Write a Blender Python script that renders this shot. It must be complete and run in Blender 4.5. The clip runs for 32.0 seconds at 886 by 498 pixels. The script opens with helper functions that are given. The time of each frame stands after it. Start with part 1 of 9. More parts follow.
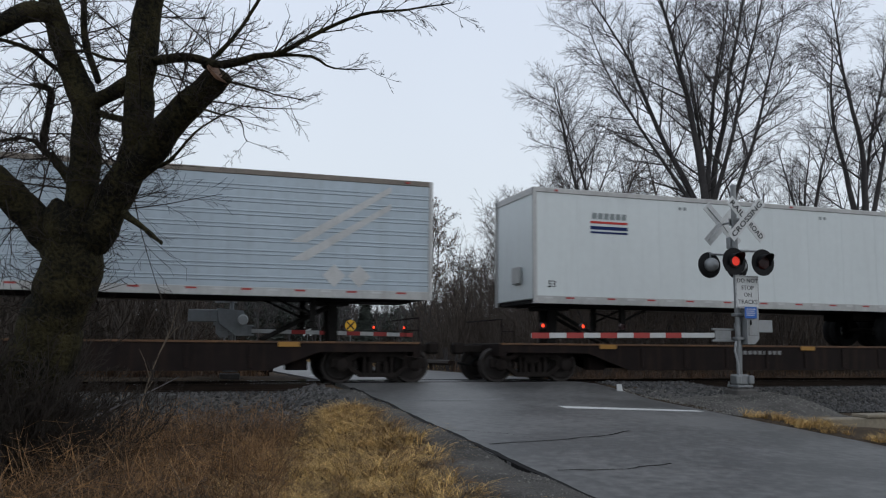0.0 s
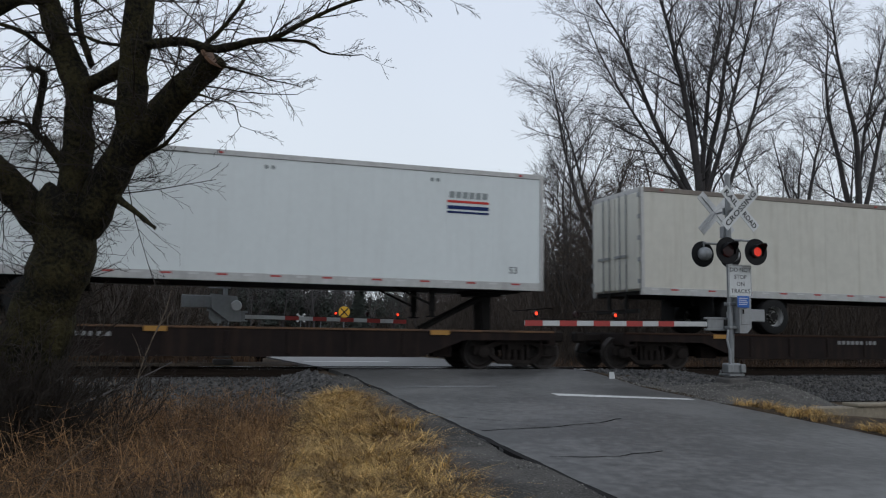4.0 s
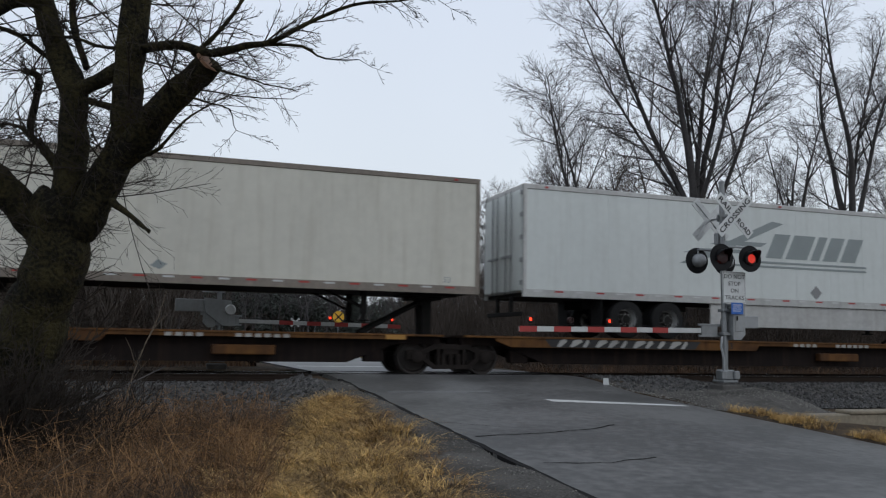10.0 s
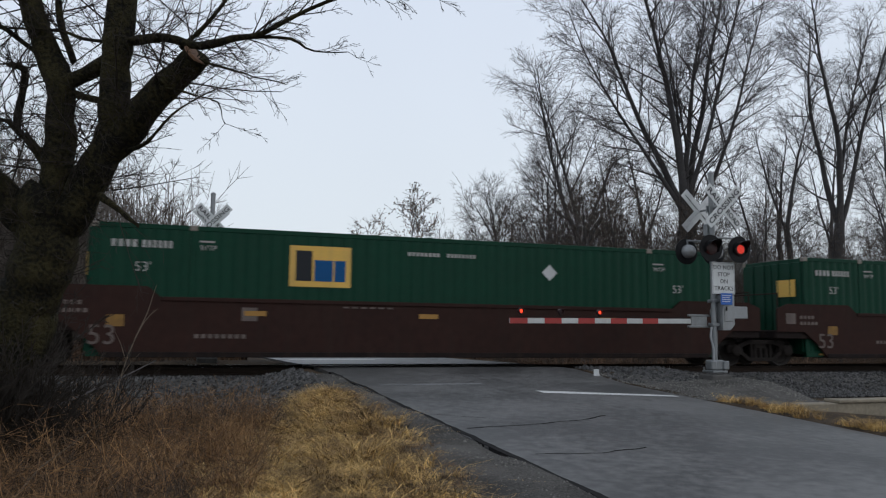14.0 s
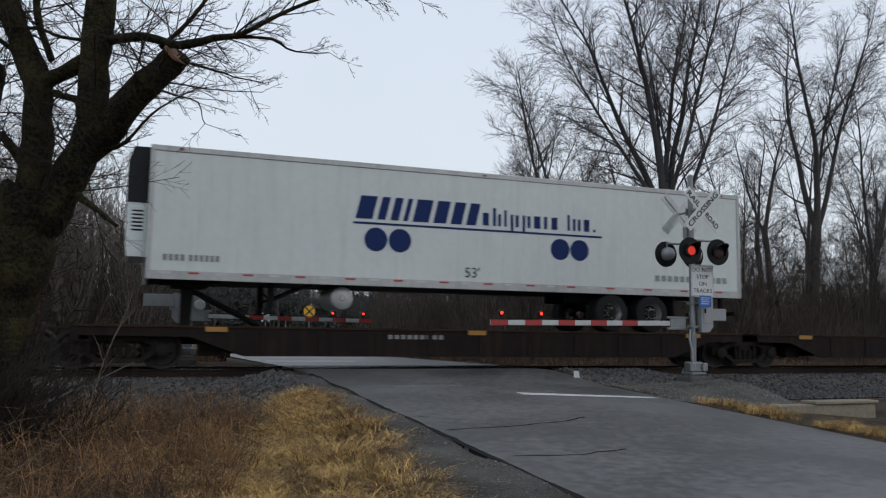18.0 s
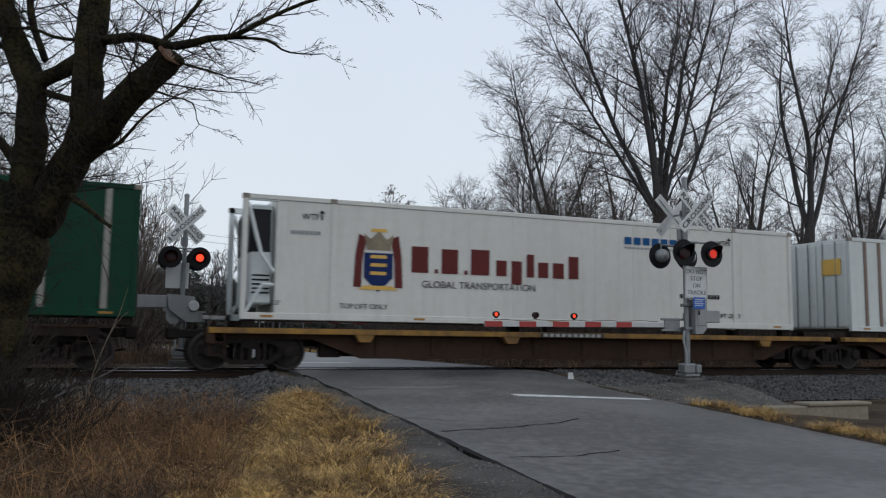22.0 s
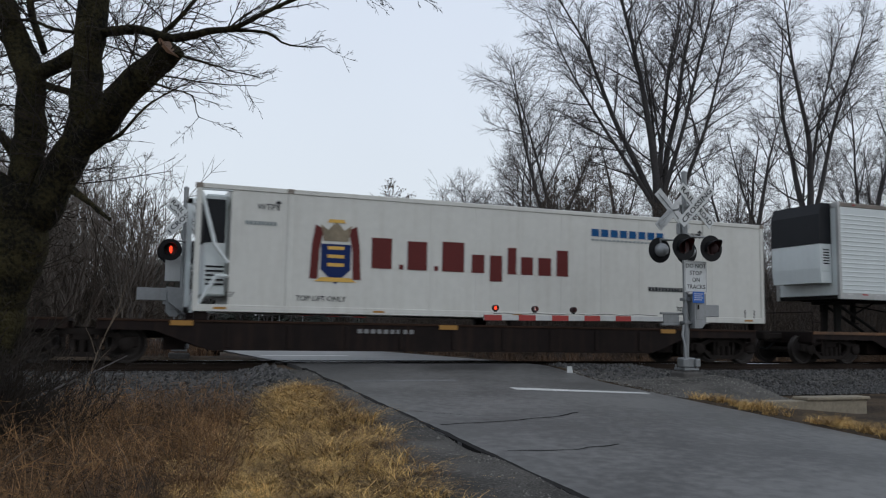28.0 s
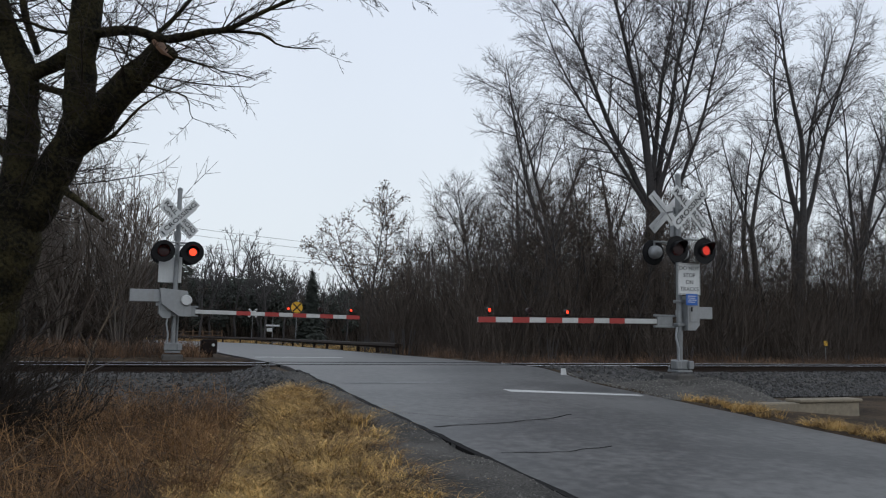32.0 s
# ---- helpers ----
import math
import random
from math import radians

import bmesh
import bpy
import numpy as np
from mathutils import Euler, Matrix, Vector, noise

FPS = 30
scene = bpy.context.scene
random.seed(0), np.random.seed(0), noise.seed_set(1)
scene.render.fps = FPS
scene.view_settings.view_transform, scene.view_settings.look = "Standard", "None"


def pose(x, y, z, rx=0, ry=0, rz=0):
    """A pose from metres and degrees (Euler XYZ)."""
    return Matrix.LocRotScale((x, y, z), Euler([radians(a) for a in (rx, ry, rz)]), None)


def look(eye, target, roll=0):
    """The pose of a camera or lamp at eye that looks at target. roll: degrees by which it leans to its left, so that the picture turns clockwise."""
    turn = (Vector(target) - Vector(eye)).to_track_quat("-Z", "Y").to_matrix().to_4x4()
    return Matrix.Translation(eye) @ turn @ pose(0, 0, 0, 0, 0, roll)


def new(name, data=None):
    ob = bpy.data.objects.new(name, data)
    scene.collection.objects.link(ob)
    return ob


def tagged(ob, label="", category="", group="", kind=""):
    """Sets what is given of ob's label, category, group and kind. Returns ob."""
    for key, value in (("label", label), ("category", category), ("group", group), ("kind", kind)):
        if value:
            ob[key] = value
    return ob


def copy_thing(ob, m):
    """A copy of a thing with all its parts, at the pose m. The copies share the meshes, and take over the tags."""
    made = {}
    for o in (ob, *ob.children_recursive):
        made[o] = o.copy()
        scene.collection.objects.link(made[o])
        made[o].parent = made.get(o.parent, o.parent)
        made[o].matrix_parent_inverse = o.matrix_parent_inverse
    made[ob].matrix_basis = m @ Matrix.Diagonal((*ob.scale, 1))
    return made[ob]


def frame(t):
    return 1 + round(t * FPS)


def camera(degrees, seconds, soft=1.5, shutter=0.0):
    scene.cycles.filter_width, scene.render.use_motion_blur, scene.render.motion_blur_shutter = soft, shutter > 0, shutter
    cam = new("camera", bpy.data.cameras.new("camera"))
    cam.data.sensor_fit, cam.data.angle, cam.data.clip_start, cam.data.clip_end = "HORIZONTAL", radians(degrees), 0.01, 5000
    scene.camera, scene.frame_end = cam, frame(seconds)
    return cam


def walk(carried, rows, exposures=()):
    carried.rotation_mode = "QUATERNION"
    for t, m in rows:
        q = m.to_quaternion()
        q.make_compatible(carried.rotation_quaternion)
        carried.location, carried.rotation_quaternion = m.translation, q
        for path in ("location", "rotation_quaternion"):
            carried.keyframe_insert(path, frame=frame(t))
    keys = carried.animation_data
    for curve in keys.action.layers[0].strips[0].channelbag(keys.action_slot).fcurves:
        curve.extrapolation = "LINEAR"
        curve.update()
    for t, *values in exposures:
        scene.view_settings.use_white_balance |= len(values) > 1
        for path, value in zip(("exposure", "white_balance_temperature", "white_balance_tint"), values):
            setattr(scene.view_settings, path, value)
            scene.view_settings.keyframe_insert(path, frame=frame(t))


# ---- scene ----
# The place: a railway along x (train runs towards -x), a road along y crossing it. Rail tops are z = 0.
EYE = Vector((0.0, -20.448, 0.794))
cam = camera(56.09, 32.0, soft=1.2, shutter=0.1)
# seconds, yaw, pitch, roll in degrees: a hand-held camera that turns on the spot
AIM = [
    (0, -18.126, 6.903, 0.378),
    (0.5, -17.973, 6.874, 0.443),
    (1, -17.972, 6.726, 0.372),
    (1.5, -18.031, 6.606, 0.375),
    (2, -18.232, 6.606, 0.450),
    (2.5, -18.417, 6.405, 0.577),
    (3, -18.477, 6.202, 0.657),
    (3.5, -18.535, 6.071, 0.703),
    (5.5, -18.391, 5.981, 1.020),
    (6, -18.478, 5.873, 1.314),
    (6.5, -18.567, 5.837, 1.095),
    (7, -18.584, 5.868, 1.137),
    (7.5, -18.476, 5.874, 1.197),
    (8, -18.316, 5.778, 1.314),
    (8.5, -18.251, 5.923, 1.338),
    (9, -18.741, 6.173, 1.136),
    (9.5, -18.960, 6.343, 0.942),
    (10, -18.903, 6.388, 1.009),
    (10.5, -18.910, 6.443, 1.030),
    (11, -18.940, 6.480, 0.911),
    (11.5, -19.080, 6.550, 0.853),
    (12, -19.053, 6.589, 0.797),
    (12.5, -18.999, 6.553, 0.829),
    (13, -19.123, 6.467, 0.709),
    (13.5, -19.271, 6.219, 0.668),
    (14, -19.579, 5.877, 0.605),
    (14.5, -19.999, 5.913, 0.588),
    (16.5, -20.909, 6.224, 0.571),
    (17, -20.917, 6.219, 0.623),
    (17.5, -20.876, 6.042, 0.751),
    (18, -20.895, 6.008, 0.681),
    (18.5, -21.050, 6.054, 0.663),
    (19, -21.146, 6.045, 0.586),
    (19.5, -21.105, 6.064, 0.681),
    (20, -21.083, 6.072, 0.725),
    (20.5, -21.140, 6.127, 0.697),
    (21, -21.230, 6.109, 0.724),
    (21.5, -21.249, 6.078, 0.830),
    (22, -21.277, 6.108, 0.740),
    (22.5, -21.346, 6.129, 0.797),
    (23, -21.448, 6.147, 0.832),
    (23.5, -21.514, 6.160, 0.875),
    (24, -21.579, 6.130, 0.792),
    (24.5, -21.743, 6.008, 0.826),
    (25, -21.695, 5.859, 0.805),
    (25.5, -21.685, 5.702, 0.866),
    (27.5, -21.459, 5.647, 0.785),
    (28, -21.311, 5.668, 0.897),
    (28.5, -21.248, 5.747, 0.980),
    (29, -21.318, 5.970, 1.003),
    (29.5, -21.715, 6.091, 1.089),
    (30, -21.849, 6.169, 1.090),
    (30.5, -21.805, 6.199, 1.065),
    (31, -21.714, 6.228, 0.991),
    (31.5, -21.705, 6.015, 1.035),
    (32, -21.722, 5.803, 0.973),
]


def aimed(yaw, pitch, roll):
    y, p = radians(yaw), radians(pitch)
    return look(EYE, EYE + Vector((-math.sin(y) * math.cos(p), math.cos(y) * math.cos(p), math.sin(p))), roll)


walk(cam, [(t, aimed(yaw, pitch, roll)) for t, yaw, pitch, roll in AIM],
     exposures=[(0.0, 0.02, 6150, 10), (30.5, 0.02, 6150, 10), (32.0, 0.09, 6200, 10)])

# ---------------------------------------------------------------- sky and light: an overcast winter day
world = bpy.data.worlds.new("overcast_sky")
world.use_nodes = True
scene.world = world
wn, wl = world.node_tree.nodes, world.node_tree.links
wn.clear()
sky = wn.new("ShaderNodeTexSky")
sky.sky_type, sky.sun_disc = "NISHITA", False
sky.sun_elevation, sky.sun_rotation = radians(32), radians(150)
sky.air_density, sky.dust_density, sky.ozone_density = 1.0, 4.0, 1.0
coord = wn.new("ShaderNodeTexCoord")
split = wn.new("ShaderNodeSeparateXYZ")
wl.new(coord.outputs["Generated"], split.inputs[0])
ramp = wn.new("ShaderNodeValToRGB")
ramp.color_ramp.elements[0].position, ramp.color_ramp.elements[0].color = 0.0, (0.73, 0.772, 0.785, 1)
ramp.color_ramp.elements[1].position, ramp.color_ramp.elements[1].color = 1.0, (0.50, 0.54, 0.60, 1)
for pos, c in ((0.12, (0.785, 0.828, 0.85)), (0.4, (0.74, 0.79, 0.87))):
    e = ramp.color_ramp.elements.new(pos)
    e.color = (*c, 1)
wl.new(split.outputs["Z"], ramp.inputs[0])
cloud = wn.new("ShaderNodeTexNoise")
cloud.inputs["Scale"].default_value, cloud.inputs["Detail"].default_value = 1.6, 4
wl.new(coord.outputs["Generated"], cloud.inputs["Vector"])
soft_cloud = wn.new("ShaderNodeMapRange")
soft_cloud.inputs["To Min"].default_value, soft_cloud.inputs["To Max"].default_value = 0.92, 1.08
wl.new(cloud.outputs["Fac"], soft_cloud.inputs["Value"])
veil = wn.new("ShaderNodeVectorMath")
veil.operation = "SCALE"
wl.new(ramp.outputs["Color"], veil.inputs[0])
wl.new(soft_cloud.outputs[0], veil.inputs["Scale"])
clear_sky = wn.new("ShaderNodeBackground")
clear_sky.inputs["Strength"].default_value = 0.06
wl.new(sky.outputs["Color"], clear_sky.inputs["Color"])
overcast = wn.new("ShaderNodeBackground")
overcast.inputs["Strength"].default_value = 1.0
wl.new(veil.outputs[0], overcast.inputs["Color"])
blend = wn.new("ShaderNodeMixShader")
blend.inputs[0].default_value = 0.92
wl.new(clear_sky.outputs[0], blend.inputs[1])
wl.new(overcast.outputs[0], blend.inputs[2])
wout = wn.new("ShaderNodeOutputWorld")
wl.new(blend.outputs[0], wout.inputs[0])
sun = new("sun", bpy.data.lights.new("sun", "SUN"))
sun.data.energy, sun.data.angle, sun.data.color = 0.3, radians(40), (1.0, 0.97, 0.92)
sun.matrix_world = look((0, 0, 30), Vector((0, 0, 30)) - Vector((math.sin(radians(150)), math.cos(radians(150)), 0.9)))

# ---------------------------------------------------------------- materials
def mat(name, color, rough=0.7, metal=0.0, vary=0.25, grain=30.0, blotch=2.0, bump=0.15, tint=None, per_object=0.0,
        per_island=0.0, streak=0.0, dirt=None, coat=0.0):
    """A surface: a base colour varied at two scales, with fine relief; streak runs stains down it; dirt is their colour."""
    m = bpy.data.materials.new(name)
    m.use_nodes = True
    n, l = m.node_tree.nodes, m.node_tree.links
    bsdf = n["Principled BSDF"]
    bsdf.inputs["Roughness"].default_value, bsdf.inputs["Metallic"].default_value = rough, metal
    if coat:
        bsdf.inputs["Coat Weight"].default_value, bsdf.inputs["Coat Roughness"].default_value = coat, 0.15
    pos = n.new("ShaderNodeTexCoord").outputs["Object"]
    fine = n.new("ShaderNodeTexNoise")
    fine.inputs["Scale"].default_value, fine.inputs["Detail"].default_value = grain, 5
    wide = n.new("ShaderNodeTexNoise")
    wide.inputs["Scale"].default_value, wide.inputs["Detail"].default_value = blotch, 3
    l.new(pos, fine.inputs["Vector"])
    l.new(pos, wide.inputs["Vector"])
    both = n.new("ShaderNodeMath")
    both.operation = "MULTIPLY_ADD"
    l.new(fine.outputs["Fac"], both.inputs[0])
    both.inputs[1].default_value = 0.5
    half = n.new("ShaderNodeMath")
    half.operation = "MULTIPLY"
    l.new(wide.outputs["Fac"], half.inputs[0])
    half.inputs[1].default_value = 0.5
    l.new(half.outputs[0], both.inputs[2])
    value = both.outputs[0]
    mix = n.new("ShaderNodeMix")
    mix.data_type = "RGBA"
    dark = tint or tuple(c * (1 - vary) for c in color)
    light = tuple(min(1.0, c * (1 + vary * 0.6)) for c in color)
    mix.inputs["A"].default_value, mix.inputs["B"].default_value = (*dark, 1), (*light, 1)
    steep = n.new("ShaderNodeMapRange")
    steep.inputs["From Min"].default_value, steep.inputs["From Max"].default_value = 0.3, 0.7
    l.new(value, steep.inputs["Value"])
    l.new(steep.outputs[0], mix.inputs["Factor"])
    col = mix.outputs["Result"]
    if streak:
        scaled = n.new("ShaderNodeMapping")
        scaled.inputs["Scale"].default_value = (3.0, 3.0, 0.25)
        l.new(pos, scaled.inputs["Vector"])
        run = n.new("ShaderNodeTexNoise")
        run.inputs["Scale"].default_value, run.inputs["Detail"].default_value = 2.2, 6
        l.new(scaled.outputs[0], run.inputs["Vector"])
        cut = n.new("ShaderNodeMapRange")
        cut.inputs["From Min"].default_value, cut.inputs["From Max"].default_value = 0.48, 0.8
        cut.inputs["To Max"].default_value = streak
        l.new(run.outputs["Fac"], cut.inputs["Value"])
        stain = n.new("ShaderNodeMix")
        stain.data_type = "RGBA"
        stain.inputs["B"].default_value = (*(dirt or (0.16, 0.14, 0.11)), 1)
        l.new(col, stain.inputs["A"])
        l.new(cut.outputs[0], stain.inputs["Factor"])
        col = stain.outputs["Result"]
    if per_object or per_island:
        shade = n.new("ShaderNodeMapRange")
        k = per_object or per_island
        shade.inputs["To Min"].default_value, shade.inputs["To Max"].default_value = 1 - k, 1 + k
        rnd = n.new("ShaderNodeObjectInfo").outputs["Random"] if per_object else n.new("ShaderNodeNewGeometry").outputs["Random Per Island"]
        l.new(rnd, shade.inputs["Value"])
        vary_each = n.new("ShaderNodeVectorMath")
        vary_each.operation = "SCALE"
        l.new(col, vary_each.inputs[0])
        l.new(shade.outputs[0], vary_each.inputs["Scale"])
        col = vary_each.outputs[0]
    l.new(col, bsdf.inputs["Base Color"])
    gloss = n.new("ShaderNodeMapRange")
    gloss.inputs["To Min"].default_value, gloss.inputs["To Max"].default_value = max(0.03, rough - 0.12), min(1, rough + 0.12)
    l.new(value, gloss.inputs["Value"])
    l.new(gloss.outputs[0], bsdf.inputs["Roughness"])
    if bump:
        relief = n.new("ShaderNodeBump")
        relief.inputs["Strength"].default_value, relief.inputs["Distance"].default_value = bump, 0.01
        l.new(fine.outputs["Fac"], relief.inputs["Height"])
        l.new(relief.outputs[0], bsdf.inputs["Normal"])
    return m


def glow(name, color, strength):
    m = bpy.data.materials.new(name)
    m.use_nodes = True
    b = m.node_tree.nodes["Principled BSDF"]
    b.inputs["Base Color"].default_value = (*[c * 0.5 for c in color], 1)
    b.inputs["Emission Color"].default_value = (*color, 1)
    b.inputs["Emission Strength"].default_value = strength
    return m


SOIL = mat("damp_soil_and_leaf_litter", (0.060, 0.043, 0.028), 0.95, vary=0.6, grain=18, blotch=0.8, bump=0.9)
ASPHALT = mat("damp_asphalt", (0.112, 0.110, 0.106), 0.45, vary=0.45, grain=7, blotch=0.45, bump=0.5, tint=(0.060, 0.059, 0.058))
TAR = mat("black_tar_edge", (0.019, 0.018, 0.018), 0.95, vary=0.3, bump=0.6)
GRAVEL = mat("grey_gravel", (0.085, 0.080, 0.073), 0.9, vary=0.5, grain=45, blotch=1.2, bump=1.0)
STONE = mat("ballast_stone", (0.062, 0.060, 0.058), 0.85, vary=0.3, grain=20, bump=0.5, per_island=0.8)
PEBBLE = mat("shoulder_pebble", (0.135, 0.128, 0.115), 0.85, vary=0.3, grain=20, bump=0.5, per_island=0.6)
ASPHALT.node_tree.nodes["Principled BSDF"].inputs["Specular IOR Level"].default_value = 0.32
for dull in (TAR, SOIL, GRAVEL):
    dull.node_tree.nodes["Principled BSDF"].inputs["Specular IOR Level"].default_value = 0.12
ROAD_PAINT = mat("worn_white_road_paint", (0.62, 0.62, 0.60), 0.6, vary=0.3, grain=25, blotch=3)
FADED_PAINT = mat("faded_white_road_paint", (0.20, 0.20, 0.20), 0.6, vary=0.6, grain=14, blotch=3)
RAIL_SIDE = mat("rusty_rail_steel", (0.030, 0.021, 0.016), 0.7, metal=0.3, vary=0.4)
RAIL_TOP = mat("polished_rail_head", (0.55, 0.56, 0.58), 0.25, metal=1.0, vary=0.15, bump=0.02)
TIE = mat("creosoted_timber", (0.035, 0.027, 0.021), 0.9, vary=0.5, grain=12, per_object=0.3, bump=0.8)
FOOTING = mat("dark_stained_concrete", (0.085, 0.080, 0.074), 0.9, vary=0.4, grain=14, blotch=1.5, bump=0.5)
CONCRETE = mat("weathered_concrete", (0.24, 0.205, 0.15), 0.9, vary=0.35, grain=14, blotch=1.5, bump=0.5, streak=0.4)
STRAW = mat("dry_golden_grass", (0.60, 0.395, 0.140), 0.9, vary=0.25, grain=9, blotch=2.2, bump=0, tint=(0.13, 0.072, 0.024), per_island=0.72)
CANE = mat("pale_dry_cane", (0.15, 0.115, 0.08), 0.9, vary=0.3, bump=0)
REED = mat("dead_brown_weeds", (0.225, 0.126, 0.052), 0.95, vary=0.3, grain=4, blotch=1.1, bump=0, tint=(0.042, 0.026, 0.016), per_island=0.75)
TAWNY = mat("tawny_tall_grass", (0.165, 0.096, 0.053), 0.95, vary=0.3, grain=3, blotch=0.6, bump=0, tint=(0.040, 0.024, 0.016), per_island=0.6)
MOSSY = mat("dark_mossy_bark", (0.036, 0.031, 0.0135), 0.95, vary=0.5, grain=26, blotch=3.0, bump=1.0, tint=(0.0085, 0.0078, 0.0056), streak=0.8, dirt=(0.007, 0.0065, 0.005))
next(k for k in MOSSY.node_tree.nodes if k.type == "BUMP").inputs["Distance"].default_value = 0.05
CUTWOOD = mat("sawn_wood", (0.24, 0.13, 0.075), 0.8, vary=0.3, grain=40)
OLD_TWIG = mat("dark_old_twigs", (0.036, 0.030, 0.025), 0.95, vary=0.25, bump=0)
BARK = mat("grey_brown_bark", (0.074, 0.069, 0.068), 0.95, vary=0.35, grain=9, blotch=1, bump=0.5)
TWIG = mat("bare_twigs", (0.098, 0.090, 0.088), 0.95, vary=0.25, bump=0)
TAN_TWIG = mat("tan_bare_twigs", (0.14, 0.118, 0.10), 0.95, vary=0.3, bump=0)
BRUSH = mat("leafless_undergrowth", (0.096, 0.078, 0.065), 0.95, vary=0.35, bump=0, per_island=0.5)
# needle colour lifted towards grey: distance haze is put into it
PINE = mat("haze_lightened_needles", (0.062, 0.072, 0.060), 0.9, vary=0.4, bump=0, per_island=0.4)
DEADLEAF = mat("withered_leaves", (0.16, 0.11, 0.07), 0.9, vary=0.4, bump=0, per_island=0.5)
GALV = mat("galvanised_steel", (0.24, 0.25, 0.255), 0.45, metal=0.55, vary=0.2, grain=12, streak=0.25)
GALV_BOX = mat("aluminium_case", (0.29, 0.30, 0.305), 0.5, metal=0.4, vary=0.18, grain=10, streak=0.3)
SIGN_WHITE = mat("white_sign_sheeting", (0.60, 0.615, 0.61), 0.45, vary=0.1, grain=8, streak=0.15)
SIGN_BACK = mat("bare_aluminium_sheet", (0.52, 0.53, 0.53), 0.4, metal=0.5, vary=0.15, streak=0.2)
SIGN_BLACK = mat("black_sign_lettering", (0.015, 0.015, 0.016), 0.6, vary=0.1, bump=0)
SIGN_BLUE = mat("blue_sign_sheeting", (0.02, 0.11, 0.42), 0.5, vary=0.1)
SIGN_YELLOW = mat("yellow_warning_sheeting", (0.80, 0.45, 0.03), 0.5, vary=0.1)
LAMP_BLACK = mat("matt_black_paint", (0.012, 0.012, 0.013), 0.55, vary=0.3)
LENS_DARK = mat("unlit_red_lens", (0.022, 0.003, 0.003), 0.55, vary=0.2)
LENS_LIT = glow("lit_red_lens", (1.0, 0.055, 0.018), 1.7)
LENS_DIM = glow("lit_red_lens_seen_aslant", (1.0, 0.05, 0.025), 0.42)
STRIPE_RED = mat("red_reflective_stripe", (0.34, 0.032, 0.026), 0.5, vary=0.2)
STRIPE_WHITE = mat("white_reflective_stripe", (0.50, 0.505, 0.495), 0.5, vary=0.15, streak=0.2)
RUBBER = mat("black_tyre_rubber", (0.018, 0.018, 0.018), 0.85, vary=0.3)
RIM = mat("dull_aluminium_rim", (0.42, 0.42, 0.41), 0.4, metal=0.6, vary=0.3, grain=9)
RIM_RUST = mat("dirty_cream_rim", (0.24, 0.195, 0.13), 0.7, vary=0.4, grain=9)
CHASSIS = mat("grimy_black_steel", (0.014, 0.013, 0.012), 0.8, vary=0.4, grain=8)
BOGIE = mat("sooty_cast_steel", (0.020, 0.016, 0.014), 0.85, vary=0.5, grain=10)
WHEEL_TREAD = mat("worn_wheel_steel", (0.035, 0.029, 0.026), 0.6, metal=0.4, vary=0.3)
CAR_DARK = mat("dark_grimy_carbody", (0.015, 0.0105, 0.0095), 0.8, vary=0.45, grain=5, blotch=0.8, streak=0.4, dirt=(0.05, 0.03, 0.02))
CAR_RUST = mat("rust_brown_carbody", (0.036, 0.019, 0.012), 0.8, vary=0.45, grain=5, blotch=0.9, streak=0.5, dirt=(0.03, 0.02, 0.015))
CAR_WELL = mat("oxide_brown_carbody", (0.032, 0.0145, 0.011), 0.75, vary=0.35, grain=5, blotch=0.7, streak=0.5, dirt=(0.03, 0.02, 0.016))
CAR_TAN = mat("weathered_tan_carbody", (0.042, 0.024, 0.015), 0.8, vary=0.4, grain=5, blotch=0.8, streak=0.5, dirt=(0.04, 0.025, 0.02))
CAR_YELLOW = mat("dirty_yellow_paint", (0.30, 0.155, 0.022), 0.75, vary=0.35, grain=3, blotch=0.8, tint=(0.07, 0.04, 0.018), streak=0.5, dirt=(0.07, 0.04, 0.02))
CAR_ORANGE = mat("rusty_orange_edge", (0.15, 0.075, 0.032), 0.8, vary=0.4, grain=3, blotch=0.7, tint=(0.035, 0.022, 0.015), streak=0.5, dirt=(0.03, 0.02, 0.015))
MARK_YELLOW = mat("yellow_reflector", (0.34, 0.17, 0.025), 0.5, vary=0.2)
MARK_WHITE = mat("faded_white_stencil", (0.36, 0.35, 0.33), 0.7, vary=0.3, bump=0)
WELL_STENCIL = mat("dirty_rust_tinted_stencil", (0.135, 0.105, 0.09), 0.75, vary=0.35, bump=0, streak=0.4, dirt=(0.04, 0.022, 0.016))
MARK_GREY = mat("faded_grey_stencil", (0.22, 0.22, 0.22), 0.7, vary=0.2, bump=0)
WHITE = mat("white_painted_aluminium", (0.585, 0.615, 0.595), 0.42, vary=0.07, grain=6, blotch=0.5, bump=0.03, streak=0.14)
CLEAN = mat("clean_white_panels", (0.635, 0.675, 0.67), 0.38, vary=0.05, grain=6, blotch=0.5, bump=0.03, streak=0.08)
CREAM = mat("yellowed_white_panels", (0.56, 0.545, 0.475), 0.48, vary=0.10, grain=5, blotch=0.6, bump=0.03, streak=0.28, dirt=(0.24, 0.20, 0.13))
IVORY = mat("ivory_white_panels", (0.60, 0.595, 0.550), 0.42, vary=0.08, grain=6, blotch=0.5, bump=0.03, streak=0.16, dirt=(0.26, 0.22, 0.15))
SILVER = mat("bluish_bare_aluminium", (0.38, 0.44, 0.49), 0.36, metal=0.35, vary=0.12, grain=5, blotch=0.7, bump=0.05, streak=0.2)
